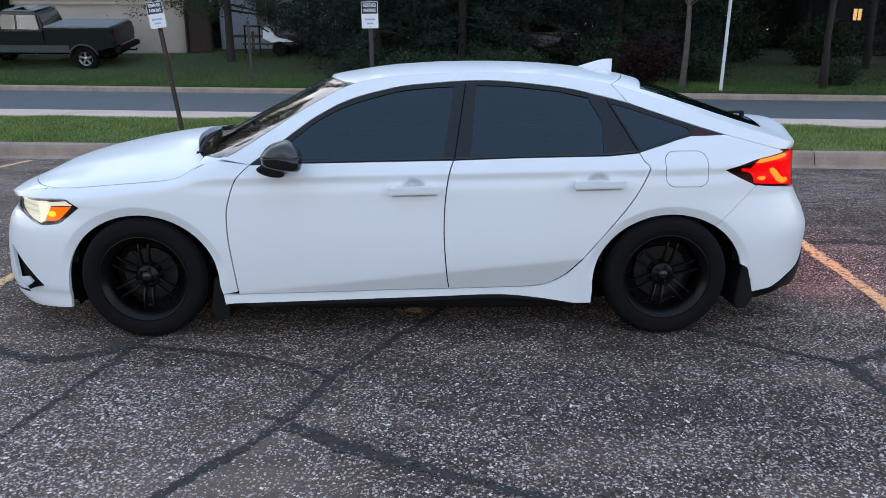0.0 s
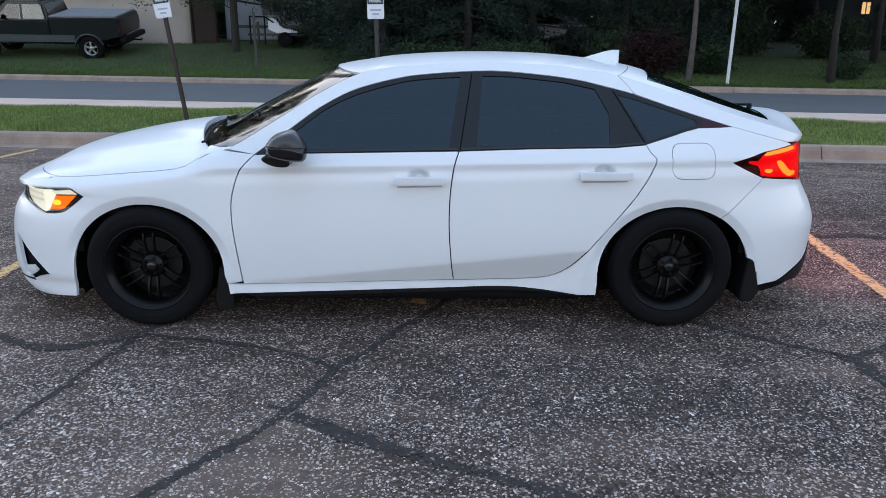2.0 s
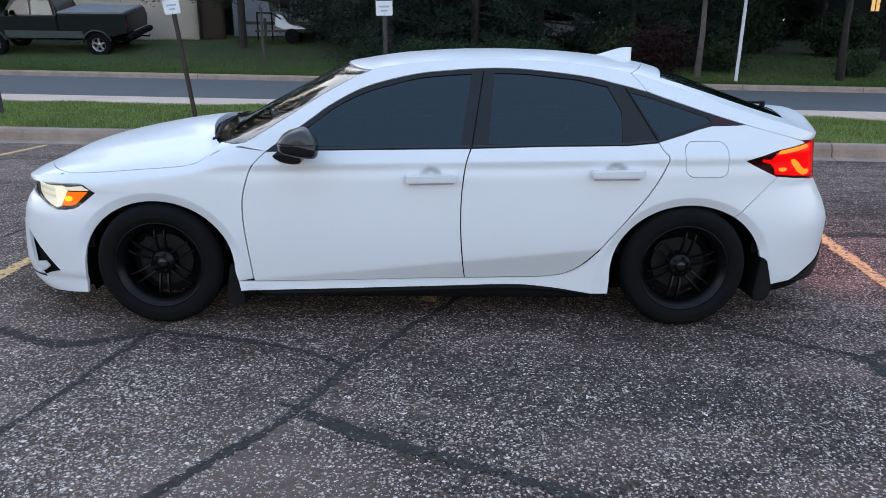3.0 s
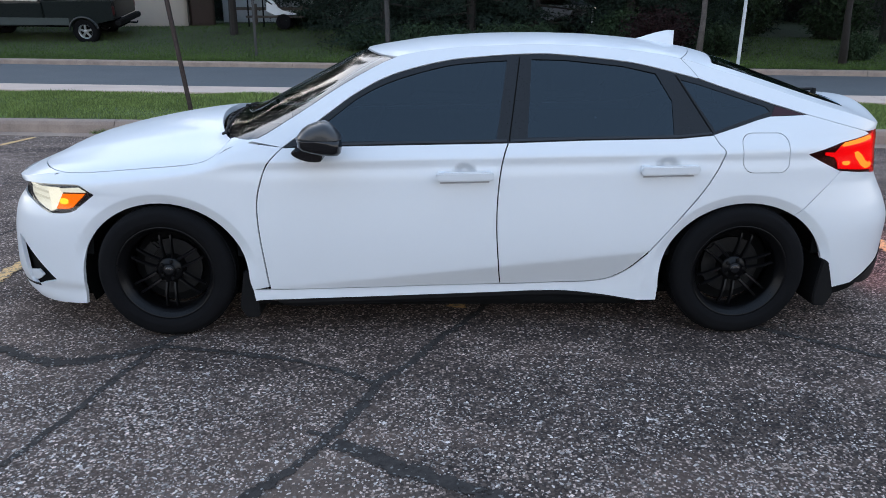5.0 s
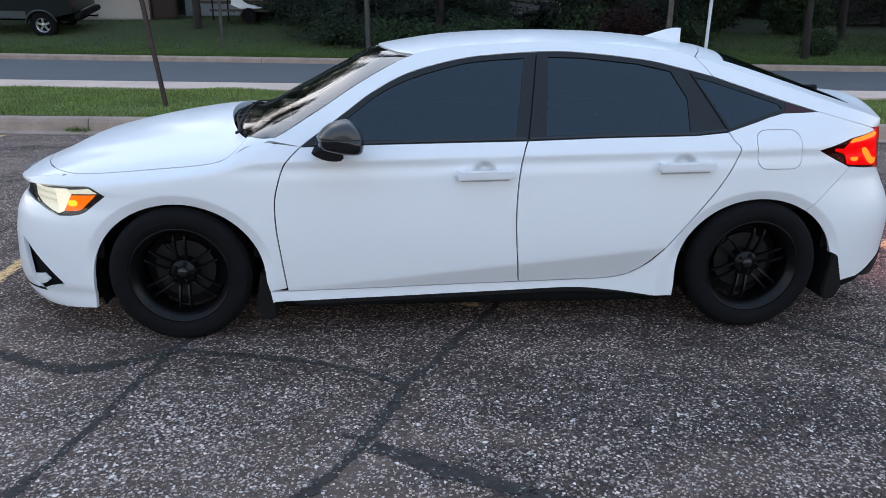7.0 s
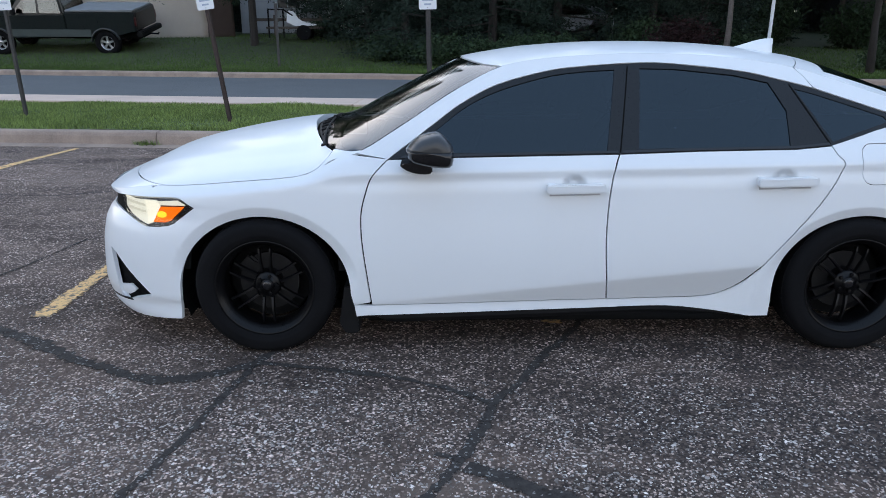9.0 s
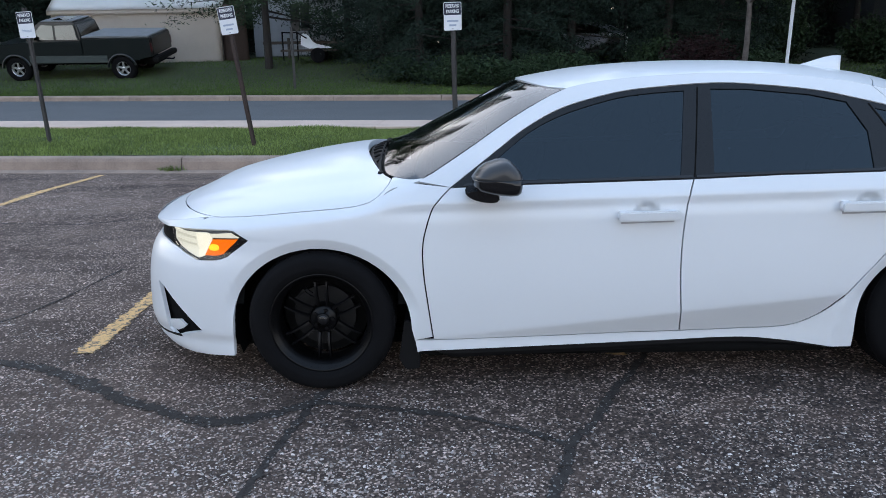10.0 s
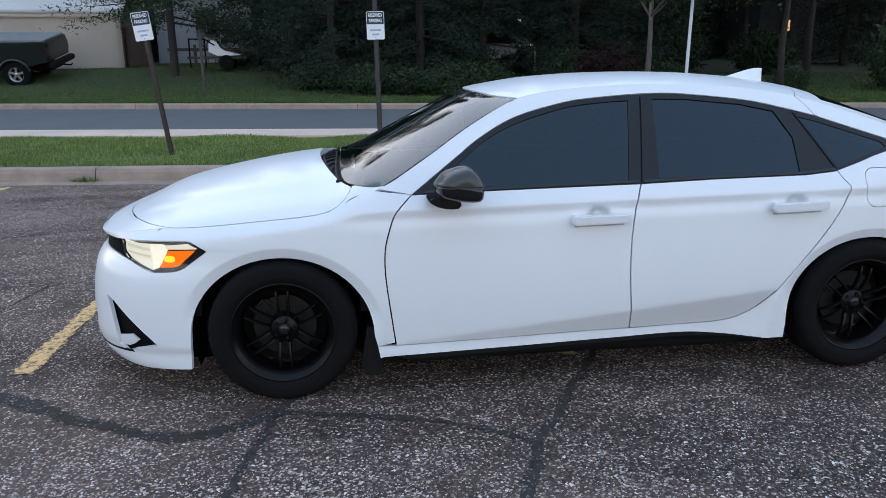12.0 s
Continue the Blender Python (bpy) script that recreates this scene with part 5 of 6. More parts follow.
def inset(x, z):
    """How far the side lies within the widest line."""
    low = min(max(0.340 + 0.100 * x, 0.255), 0.445)              # the fold above the sill
    foot = DOOR_FOOT(x)                                         # the door's lower edge
    crease = 0.874 + 0.0196 * (x - 0.23)                        # the fold under the windows
    front = 1 - sstep(-1.2, -0.9, x)
    rear = sstep(1.45, 1.9, x)
    v = 0.45 * max(0.0, hinge(low - z, 0.010) - 1.25 * hinge(foot - z, 0.004)) * (1 - rear) + 0.034 * sstep(0.40, 0.95, z)
    v += (1 - front) * (0.54 * hinge(z - crease, 0.005) + 0.006 * math.exp(-((crease - z - 0.035) / 0.03) ** 2))
    v += front * 0.75 * hinge(z - WING_FOLD(x), 0.007)
    if z > 0.9:
        v += (1 - front) * (0.10 * hinge(z - 0.935, 0.01) + 0.16 * max(0, z - 0.935) ** 2)
    v += 0.42 * hinge(0.046 - arch_dist(x, z), 0.003) * sstep(0.3, 0.46, z)      # the lips of the arches turn in
    for x0, x1, hz in HANDLES:                                  # the cups behind the handles
        r = math.hypot((x - (x0 + x1) / 2) / 0.062, (z - hz - 0.008) / 0.05)
        if r < 1:
            v += 0.028 * (1 - sstep(0.3, 1, r))
    return v


def side(p, z):
    """A point of the car's left side from the way run along its plan and its height."""
    if p < -X0:
        s, w = np.interp(min(-X0 - p, TAB_F[-1][0]), TAB_F[:, 0], TAB_F[:, 1]), np.interp(min(-X0 - p, TAB_F[-1][0]), TAB_F[:, 0], TAB_F[:, 2])
        x = -X0 + (NOSE(z) + X0) * s
    elif p > X0:
        s, w = np.interp(min(p - X0, TAB_R[-1][0]), TAB_R[:, 0], TAB_R[:, 1]), np.interp(min(p - X0, TAB_R[-1][0]), TAB_R[:, 0], TAB_R[:, 2])
        x = X0 + (TAIL(z) - X0) * s
    else:
        x, w = p, 1.0
    return Vector((x, -HALF * w * (1 - inset(x, z) / HALF), z))


def run_at(x, z):
    """The way run along the plan at a place x."""
    if x < -X0:
        return -X0 - float(np.interp((x + X0) / (NOSE(z) + X0), TAB_F[:, 1], TAB_F[:, 0]))
    if x > X0:
        return X0 + float(np.interp((x - X0) / (TAIL(z) - X0), TAB_R[:, 1], TAB_R[:, 0]))
    return x


def over(x, e):
    """A point of bonnet, roof or hatch: x, and e from -1 at the left edge to 1 at the right."""
    z0 = EDGE(x)
    yb = -side(run_at(x, z0), z0).y
    fold = 0.007 * sstep(0.76, 0.62, abs(e)) * sstep(-2.13, -1.9, x) * sstep(-1.08, -1.25, x)      # raised middle of the bonnet
    return Vector((x, e * yb, z0 + fold + (TOPLINE(x) - z0) * (1 - abs(e) ** 2.3)))


def normal_of(fn, a, b, h=0.004):
    n = (fn(a + h, b) - fn(a - h, b)).cross(fn(a, b + h) - fn(a, b - h))
    return n.normalized() if n.length > 1e-12 else Vector((0, -1, 0))


def inside(poly, x, y):
    c = False
    j = len(poly) - 1
    for i in range(len(poly)):
        xi, yi = poly[i]
        xj, yj = poly[j]
        if (yi > y) != (yj > y) and x < (xj - xi) * (y - yi) / (yj - yi) + xi:
            c = not c
        j = i
    return c


def resample(poly, step):
    out = []
    n = len(poly)
    for i in range(n):
        a, b = poly[i], poly[(i + 1) % n]
        d = math.hypot(b[0] - a[0], b[1] - a[1])
        k = max(1, round(d / step))
        if d > 1e-6:
            out += [(a[0] + (b[0] - a[0]) * j / k, a[1] + (b[1] - a[1]) * j / k) for j in range(k)]
    return out


def shrink(poly, by):
    """Moves an outline inwards."""
    area = sum(a[0] * b[1] - b[0] * a[1] for a, b in zip(poly, poly[1:] + poly[:1]))
    s = 1 if area > 0 else -1
    out = []
    n = len(poly)
    for i in range(n):
        a, b, c = poly[i - 1], poly[i], poly[(i + 1) % n]
        e1, e2 = (b[0] - a[0], b[1] - a[1]), (c[0] - b[0], c[1] - b[1])
        l1, l2 = math.hypot(*e1) or 1, math.hypot(*e2) or 1
        nx, ny = -(e1[1] / l1 + e2[1] / l2), (e1[0] / l1 + e2[0] / l2)
        q = math.hypot(nx, ny)
        if q < 0.2:
            out.append(b)
            continue
        k = min(2.0, 2 / q)
        out.append((b[0] + s * nx / q * by * k, b[1] + s * ny / q * by * k))
    return out


@functools.lru_cache(maxsize=None)
def shoulder(x):
    """The way the rounded edge between wing and bonnet faces, on the left."""
    z = EDGE(x)
    a, b = normal_of(side, run_at(x, z), z - 0.008), normal_of(over, x, -0.95)
    a = -a if a.y > 0 else a
    b = -b if b.z < 0 else b
    return (a + b).normalized()


def skin(name, outline, material, parent, fn=side, gap=0.0028, depth=0.018, holes=(), step=0.02, lift=0.0, label="", mirror=True, convert=True, flip=1, creases=()):
    """A panel of the body: an outline laid on the curved surface, with folded edges and a mirrored twin on the other side."""
    conv = (lambda q: [(run_at(x, z), z) for x, z in q]) if fn is side and convert else (lambda q: list(q))
    rings = [shrink(resample(conv(resample(outline, step)), step * 0.8), gap)] + [shrink(resample(conv(resample(h, step)), step * 0.6), -gap) for h in holes]
    pts, edges = [], []
    for ring in rings:
        k = len(pts)
        pts += ring
        edges += [(k + i, k + (i + 1) % len(ring)) for i in range(len(ring))]
    rim = np.array(pts)
    for line in creases:
        last = -2
        for (xa, za), (xb, zb) in zip(line, line[1:]):
            m = max(2, int(math.hypot(xb - xa, zb - za) / (step * 0.8)))
            for i in range(m):
                q = (xa + (xb - xa) * i / m, za + (zb - za) * i / m)
                q = conv([q])[0]
                if inside(rings[0], *q) and np.min((rim[:, 0] - q[0]) ** 2 + (rim[:, 1] - q[1]) ** 2) > (step * 0.4) ** 2:
                    if last == len(pts) - 1:
                        edges.append((last, last + 1))
                    pts.append(q)
                    last = len(pts) - 1
    border = np.array(pts)
    xs, ys = border[:, 0], border[:, 1]
    x = xs.min() + step * 0.5
    while x < xs.max():
        y = ys.min() + step * 0.5
        while y < ys.max():
            if inside(rings[0], x, y) and not any(inside(h, x, y) for h in rings[1:]) and np.min((xs - x) ** 2 + (ys - y) ** 2) > (step * 0.45) ** 2:
                pts.append((x, y))
            y += step
        x += step
    vs, _, fs, *_ = geometry.delaunay_2d_cdt([Vector(p) for p in pts], edges, [], 0, 1e-6)
    tris = []
    for f in fs:
        cx, cy = sum(vs[i].x for i in f) / len(f), sum(vs[i].y for i in f) / len(f)
        if inside(rings[0], cx, cy) and not any(inside(h, cx, cy) for h in rings[1:]):
            tris.append(list(f))
    co, no = [], []
    for v in vs:
        n = normal_of(fn, v.x, v.y) * flip
        if n.y > 0 and fn is side:
            n = -n
        if n.z < 0 and fn is over:
            n = -n
        q = fn(v.x, v.y) + n * lift
        if fn in (side, over) and -2.2 < q.x < -0.90:          # the shoulder of the wings is rounded, not a sharp edge
            k = sstep(EDGE(q.x) - 0.045, EDGE(q.x), v.y) if fn is side else sstep(0.86, 1.0, abs(v.y))
            k *= sstep(-2.2, -1.7, q.x) * sstep(-0.90, -0.96, q.x)
            if k > 0:
                edge = shoulder(round(q.x, 2))
                n = n.lerp(Vector((edge.x, edge.y * (-1 if fn is over and v.y > 0 else 1), edge.z)), k).normalized()
        co.append(q)
        no.append(n)
    count = {}
    for f in tris:
        for a, b in zip(f, f[1:] + f[:1]):
            key = (min(a, b), max(a, b))
            count.setdefault(key, []).append((a, b))
    made = []
    for s in ((1, -1) if mirror else (1,)):
        k = [Vector((c.x, c.y * s, c.z)) for c in co]
        nn = [Vector((c.x, c.y * s, c.z)) for c in no]
        faces = []
        for f in tris:
            fnorm = (k[f[1]] - k[f[0]]).cross(k[f[2]] - k[f[0]])
            faces.append(f if fnorm.dot(nn[f[0]]) > 0 else f[::-1])
        verts, norms = list(k), list(nn)
        fixed = {}
        for f in faces:
            for a, b in zip(f, f[1:] + f[:1]):
                if len(count[(min(a, b), max(a, b))]) == 1:
                    fixed[(a, b)] = True
        for a, b in fixed:
            i = len(verts)
            out = (k[b] - k[a]).cross(nn[a]).normalized()
            verts += [k[a], k[b], k[b] - nn[b] * depth, k[a] - nn[a] * depth]
            norms += [out] * 4
            faces.append([i + 1, i, i + 3, i + 2])
        me = bpy.data.meshes.new(name)
        me.from_pydata([tuple(v) for v in verts], [], faces)
        me.shade_smooth()
        me.normals_split_custom_set_from_vertices([tuple(n) for n in norms])
        me.materials.append(material)
        ob = new(name, me)
        ob.parent = parent
        made.append(tagged(ob, label))
    return made


car = thing("car", "pearl white five-door hatchback with black wheels, lamps lit, parked on asphalt", "car")


def edge_line(x0, x1, drop=0.0, n=14):
    return [(x0 + (x1 - x0) * i / n, EDGE(x0 + (x1 - x0) * i / n) - drop) for i in range(n + 1)]


def arch_line(arch, a0, a1, n=26):
    cx, cz, rx, rz = arch
    return [(cx + rx * math.cos(radians(a0 + (a1 - a0) * i / n)), cz + rz * math.sin(radians(a0 + (a1 - a0) * i / n))) for i in range(n + 1)]


def lip_lines(arch, a0=8, a1=172, n=40):
    """The fold round an arch."""
    cx, cz, rx, rz = arch
    return [[(cx + rx * k * math.cos(radians(a0 + (a1 - a0) * i / n)), cz + rz * k * math.sin(radians(a0 + (a1 - a0) * i / n))) for i in range(n + 1)] for k in (1.108, 1.136)]


DOOR_FRONT = bowed([(-0.873, 0.246), (-0.893, 0.40), (-0.911, 0.555), (-0.912, 0.672), (-0.893, 0.759), (-0.86, 0.843), (-0.79, 0.916)])
MID_GAP = bowed([(0.222, 0.258), (0.209, 0.36), (0.196, 0.549), (0.201, 0.727), (0.221, 0.868), (0.245, 0.938)])
DOOR_REAR = bowed([(0.222, 0.258), (0.50, 0.262), (0.653, 0.265), (0.752, 0.284), (0.836, 0.337), (0.90, 0.41), (0.962, 0.484), (1.06, 0.60), (1.167, 0.739), (1.243, 0.886), (1.215, 0.937), (1.194, 0.972)])
BELT_F = [(-0.79, 0.916), (-0.52, 0.924), (-0.2, 0.93), (0.245, 0.938)]
BELT_R = [(0.245, 0.938), (0.6, 0.950), (1.036, 0.958), (1.194, 0.972)]
WIN_TOP = bowed([(-0.79, 0.916), (-0.585, 1.060), (-0.46, 1.145), (-0.29, 1.227), (-0.058, 1.285), (0.12, 1.306), (0.354, 1.320), (0.532, 1.316), (0.826, 1.286), (1.002, 1.250), (1.147, 1.214), (1.262, 1.177), (1.487, 1.105), (1.658, 1.055)])
WIN_TAIL = [(1.658, 1.055), (1.56, 1.052), (1.471, 1.050), (1.40, 1.033), (1.333, 1.012), (1.194, 0.972)]

FOLDS = [[(x, 0.340 + 0.100 * x + d) for x in (-0.84, 0.0, 0.5, 0.98)] for d in (-0.005, 0.005)] + [[(x, 0.874 + 0.0196 * (x - 0.23) + d) for x in (-0.9, 0.2, 1.3)] for d in (-0.007, 0.007)]
front_door = skin("front_door", DOOR_FRONT + BELT_F[1:-1] + MID_GAP[::-1] + [(0.0, 0.258), (-0.4, 0.251)], M_PAINT, car, gap=0.003, step=0.014, creases=FOLDS)
rear_door = skin("rear_door", MID_GAP + BELT_R[1:] + DOOR_REAR[::-1][1:-1], M_PAINT, car, gap=0.003, step=0.014, creases=FOLDS)
SILL_LOW = bowed([(-0.945, 0.190), (-0.86, 0.198), (-0.357, 0.207), (0.179, 0.217), (0.39, 0.222), (0.542, 0.219), (0.694, 0.202), (0.812, 0.190), (0.970, 0.190)])
LAMP = [(-2.073, 0.712), (-2.06, 0.716), (-1.867, 0.731), (-1.762, 0.738), (-1.735, 0.734), (-1.672, 0.697), (-1.765, 0.627), (-1.80, 0.612), (-1.85, 0.602), (-1.925, 0.596), (-1.957, 0.606), (-2.045, 0.633), (-2.068, 0.650), (-2.075, 0.68)]
skin("fender", [(-0.955, 0.246)] + [(x - 0.003, z) for x, z in DOOR_FRONT[1:-1]] + DOOR_FRONT[-1:] + edge_line(-0.95, -1.86) + [(-1.92, 0.755), (-1.92, 0.729), (-1.867, 0.733), (-1.762, 0.740), (-1.735, 0.736), (-1.668, 0.697), (-1.765, 0.625), (-1.752, 0.545)] + arch_line(ARCH_F, 152, 0, 24), M_PAINT, car, gap=0.0002, step=0.016, creases=lip_lines(ARCH_F) + [[(x, WING_FOLD(x) + d) for x in steps_between(-1.72, -0.92, 12)] for d in (-0.008, 0.008)])
VENT = [(-2.175, 0.450), (-2.13, 0.43), (-2.06, 0.372), (-1.924, 0.262), (-1.95, 0.252), (-2.095, 0.199), (-2.13, 0.225), (-2.14, 0.30), (-2.155, 0.37)]
bump_top = [(-2.262, 0.640), (-2.13, 0.640), (-2.045, 0.628), (-1.957, 0.602), (-1.925, 0.592), (-1.85, 0.598), (-1.80, 0.608), (-1.758, 0.626), (-1.738, 0.552)]


def front_skin(name, outline, material, holes=(), gap=0.0002, lift=0.0, depth=0.018, label=""):
    return skin(name, outline, material, car, holes=holes, gap=gap, lift=lift, depth=depth, label=label)


CENTRE = [(NOSE(z) + 0.0005, z) for z in (0.640, 0.60, 0.55, 0.48, 0.42, 0.36)]
front_skin("front_bumper", bump_top[::-1] + CENTRE + [(NOSE(0.33), 0.335), (-2.28, 0.335), (-2.285, 0.19), (NOSE(0.19), 0.19), (NOSE(0.135), 0.135), (-2.20, 0.128), (-2.0, 0.135), (-1.778, 0.158)] + arch_line(ARCH_F, 180, 149, 10),
           M_PAINT, holes=[VENT], lift=-0.0008)
front_skin("lower_grille", [(NOSE(0.33), 0.333), (-2.282, 0.333), (-2.287, 0.192), (NOSE(0.19), 0.192)], M_SATIN, lift=-0.02)
front_skin("side_vent", [(x, z) for x, z in VENT], M_SATIN, lift=-0.035, gap=-0.004, label="black air vent in the bumper corner")
front_skin("vent_blade", [(-2.16, 0.262), (-2.06, 0.290), (-2.026, 0.268), (-2.05, 0.243), (-2.085, 0.222), (-2.16, 0.215)], M_PAINT, lift=-0.012, gap=0, depth=0.01, label="white blade across the bumper vent")
front_skin("lip_line", [(-2.06, 0.212), (-2.2, 0.198), (-2.32, 0.188), (-2.32, 0.178), (-2.2, 0.188), (-2.05, 0.203)], M_SATIN, lift=0.001, gap=0, depth=0.004)
front_skin("grille", [(NOSE(0.69), 0.692), (-2.12, 0.700), (-2.074, 0.706), (-2.076, 0.66), (-2.12, 0.638), (NOSE(0.64), 0.638)], M_SATIN, lift=-0.03, gap=-0.002)
front_skin("nose_panel", [(NOSE(0.705), 0.705), (-2.10, 0.712), (-2.06, 0.718), (-1.90, 0.731), (-1.895, 0.757)] + edge_line(-1.89, -2.28, 0.0, 12), M_PAINT, gap=0.0002, lift=-0.0008)

QUARTER_GAP = [(1.605, 0.596), (1.70, 0.685), (1.828, 0.796)]
TAIL_LAMP = [(1.642, 0.884), (1.72, 0.845), (1.845, 0.800), (2.02, 0.775), (2.15, 0.748), (2.205, 0.752), (2.196, 0.93), (2.155, 0.953), (2.02, 0.952), (1.83, 0.932)]
FUEL = [(1.437 + x - 0.06 * z, 0.892 + z) for x, z in plate_outline(0.222, 0.178, 0.05)]
quarter_out = (SILL_LOW + [(0.974, 0.26)] + arch_line(ARCH_R, 180, 56.5, 28) + QUARTER_GAP + [(1.72, 0.845), (1.642, 0.884), (1.83, 0.932), (2.02, 0.952), (1.995, 0.966), (1.82, 1.012)] + WIN_TAIL
               + [(x + 0.002, z - 0.001) for x, z in DOOR_REAR[::-1][1:]] + [(0.0, 0.257), (-0.4, 0.251), (-0.873, 0.246), (-0.955, 0.246)])
skin("quarter_panel", quarter_out, M_PAINT, car, holes=[FUEL], gap=0.0008, step=0.016, creases=lip_lines(ARCH_R))
skin("fuel_door", FUEL, M_PAINT, car, gap=0.0022, depth=0.006)
REAR_C = [(TAIL(z) - 0.0005, z) for z in (0.75, 0.70, 0.62, 0.55, 0.48, 0.42)]
skin("rear_bumper", QUARTER_GAP + [(1.845, 0.797), (2.02, 0.772), (2.15, 0.745)] + REAR_C + [(TAIL(0.40) - 0.0005, 0.40), (2.255, 0.375), (2.215, 0.335), (2.179, 0.312), (2.101, 0.285), (2.03, 0.252), (1.976, 0.230), (1.907, 0.227), (1.85, 0.222), (1.835, 0.30)] + arch_line(ARCH_R, 8, 55, 16), M_PAINT, car, gap=0.0016, creases=lip_lines(ARCH_R))
skin("rear_diffuser", [(TAIL(0.40) - 0.0005, 0.397), (2.257, 0.372), (2.217, 0.332), (2.181, 0.309), (2.103, 0.282), (2.032, 0.249), (1.982, 0.228), (2.06, 0.212), (2.16, 0.203), (TAIL(0.2) - 0.0005, 0.2)], M_SATIN, car, lift=0.004, label="black rear diffuser")
skin("tailgate_face", [(2.197, 0.755), (TAIL(0.755) - 0.0005, 0.755), (TAIL(0.95) - 0.0005, 0.95), (2.194, 0.95)], M_PAINT, car)
skin("tailgate_side", [(1.084, 1.298), (1.12, 1.262), (1.158, 1.2135)] + [p for p in WIN_TOP if p[0] > 1.17] + [(1.82, 1.012), (1.995, 0.966), (2.155, 0.956), (TAIL(0.956) - 0.0005, 0.956), (TAIL(0.984) - 0.0005, 0.984)] + edge_line(2.236, 1.09, 0.0, 22), M_PAINT, car, gap=0.0014)
skin("side_frame", [p for p in WIN_TOP if p[0] < 1.15] + [(1.156, 1.2145), (1.12, 1.262), (1.082, 1.299)] + edge_line(1.075, -0.93, 0.0, 30), M_PAINT, car, gap=0.001)

# bonnet, roof, glass and hatch, laid over the top
def top_skin(name, outline, material, gap=0.0026, lift=0.0, depth=0.016, label="", step=0.05, holes=()):
    return skin(name, outline, material, car, fn=over, gap=gap, lift=lift, depth=depth, label=label, mirror=False, step=step, holes=holes)[0]


def across(x_mid, x_side, e=1.0, n=12, bow=2.0):
    return [(x_side + (x_mid - x_side) * (1 - abs(-1 + 2 * i / n) ** bow), e * (-1 + 2 * i / n)) for i in range(n + 1)]


def screen_foot(e):
    """Where the windscreen meets cowl and wings."""
    return -0.915 - 0.185 * (1 - (abs(e) / 0.985) ** 8)


def bonnet_back(e):
    return -1.20 + 0.205 * e * e


def bonnet_front(lap=0.0, n=40):
    """The bonnet's leading edge, rounded into its sides."""
    return [(-1.80 - lap - 0.34 * (1 - abs(e) ** 2.5) ** 0.5, 0.998 * e) for e in (math.sin(math.pi / 2 * (-1 + 2 * i / n)) for i in range(n + 1))]


BACK = steps_between(-0.87, 0.87, 24)
CORNER = [(-1.19, 0.998), (-1.135, 0.996), (-1.105, 0.985), (-1.078, 0.962), (-1.056, 0.930), (-1.046, 0.885)]
top_skin("bonnet", bonnet_front() + CORNER + [(bonnet_back(e), e) for e in BACK[::-1]] + [(x, -e) for x, e in CORNER[::-1]], M_PAINT, gap=0.0055, depth=0.03)
top_skin("bumper_top", [(-2.28, -0.999), (-2.28, 0.999), (-2.2, 0.999), (-2.1, 0.999), (-2.0, 0.999), (-1.9, 0.9995)] + bonnet_front(0.001)[::-1] + [(-1.9, -0.9995), (-2.0, -0.999), (-2.1, -0.999), (-2.2, -0.999)], M_PAINT, gap=0.0004)
for s in (-1, 1):
    wing = CORNER + [(-1.044, 0.87)] + [(screen_foot(e) - 0.004, e) for e in (0.88, 0.90, 0.92, 0.94, 0.96, 0.975, 0.985)] + [(-0.905, 0.9995), (-1.0, 0.9995), (-1.1, 0.9995), (-1.16, 0.9995)]
    top_skin("wing_corner", [(x, s * e) for x, e in wing], M_PAINT, gap=0.0003, step=0.02)
top_skin("cowl", [(bonnet_back(e) + 0.004, e) for e in BACK] + [(screen_foot(e) + 0.05, e) for e in BACK[::-1]], M_SATIN, lift=-0.028, label="black plastic cowl with wiper arms below the windscreen", step=0.03)
# louvres across the cowl
for k in range(15):
    e = -0.78 + 1.56 * k / 14
    bm = bmesh.new()
    a, b = over(bonnet_back(e) + 0.02, e), over(screen_foot(e) - 0.012, e)
    tube(bm, [a - Vector((0, 0, 0.024)), a.lerp(b, 0.5) - Vector((0, 0, 0.016)), b - Vector((0, 0, 0.018))], [0.005, 0.006, 0.005], 6)
    part("cowl_rib", bm, M_SATIN, car)
top_skin("windscreen", [(screen_foot(e), e) for e in steps_between(-0.985, 0.985, 32)] + across(-0.445, -0.285, 0.985, 16)[::-1], M_SHIELD, lift=-0.003, depth=0.004)
roof = top_skin("roof", across(-0.44, -0.27, 1.0, 16) + across(1.235, 1.083, 1.0, 16)[::-1], M_PAINT, gap=0.0005)
top_skin("rear_window", across(1.325, 1.25, 0.86, 12) + across(2.03, 1.93, 0.80, 12)[::-1], M_TINT, lift=0.001, depth=0.004)
top_skin("tailgate", across(1.238, 1.086, 0.999, 16) + [(1.6, 0.999), (2.0, 0.999), (2.232, 0.999)] + [(2.241, 0.5), (2.242, 0), (2.241, -0.5), (2.232, -0.999), (2.0, -0.999), (1.6, -0.999)], M_PAINT, gap=0.0014,
         holes=[across(1.325, 1.25, 0.86, 12) + across(2.03, 1.93, 0.80, 12)[::-1]])

# window band: black trim, pillars and tinted panes
pane_front = [(-0.70, 0.943), (-0.545, 1.058), (-0.43, 1.137), (-0.28, 1.203), (-0.058, 1.262), (0.10, 1.282), (0.252, 1.291), (0.19, 0.951), (-0.2, 0.946)]
pane_rear = [(0.335, 0.962), (0.372, 1.297), (0.532, 1.294), (0.80, 1.268), (0.955, 1.236), (1.018, 1.118), (1.012, 0.972), (0.7, 0.966)]
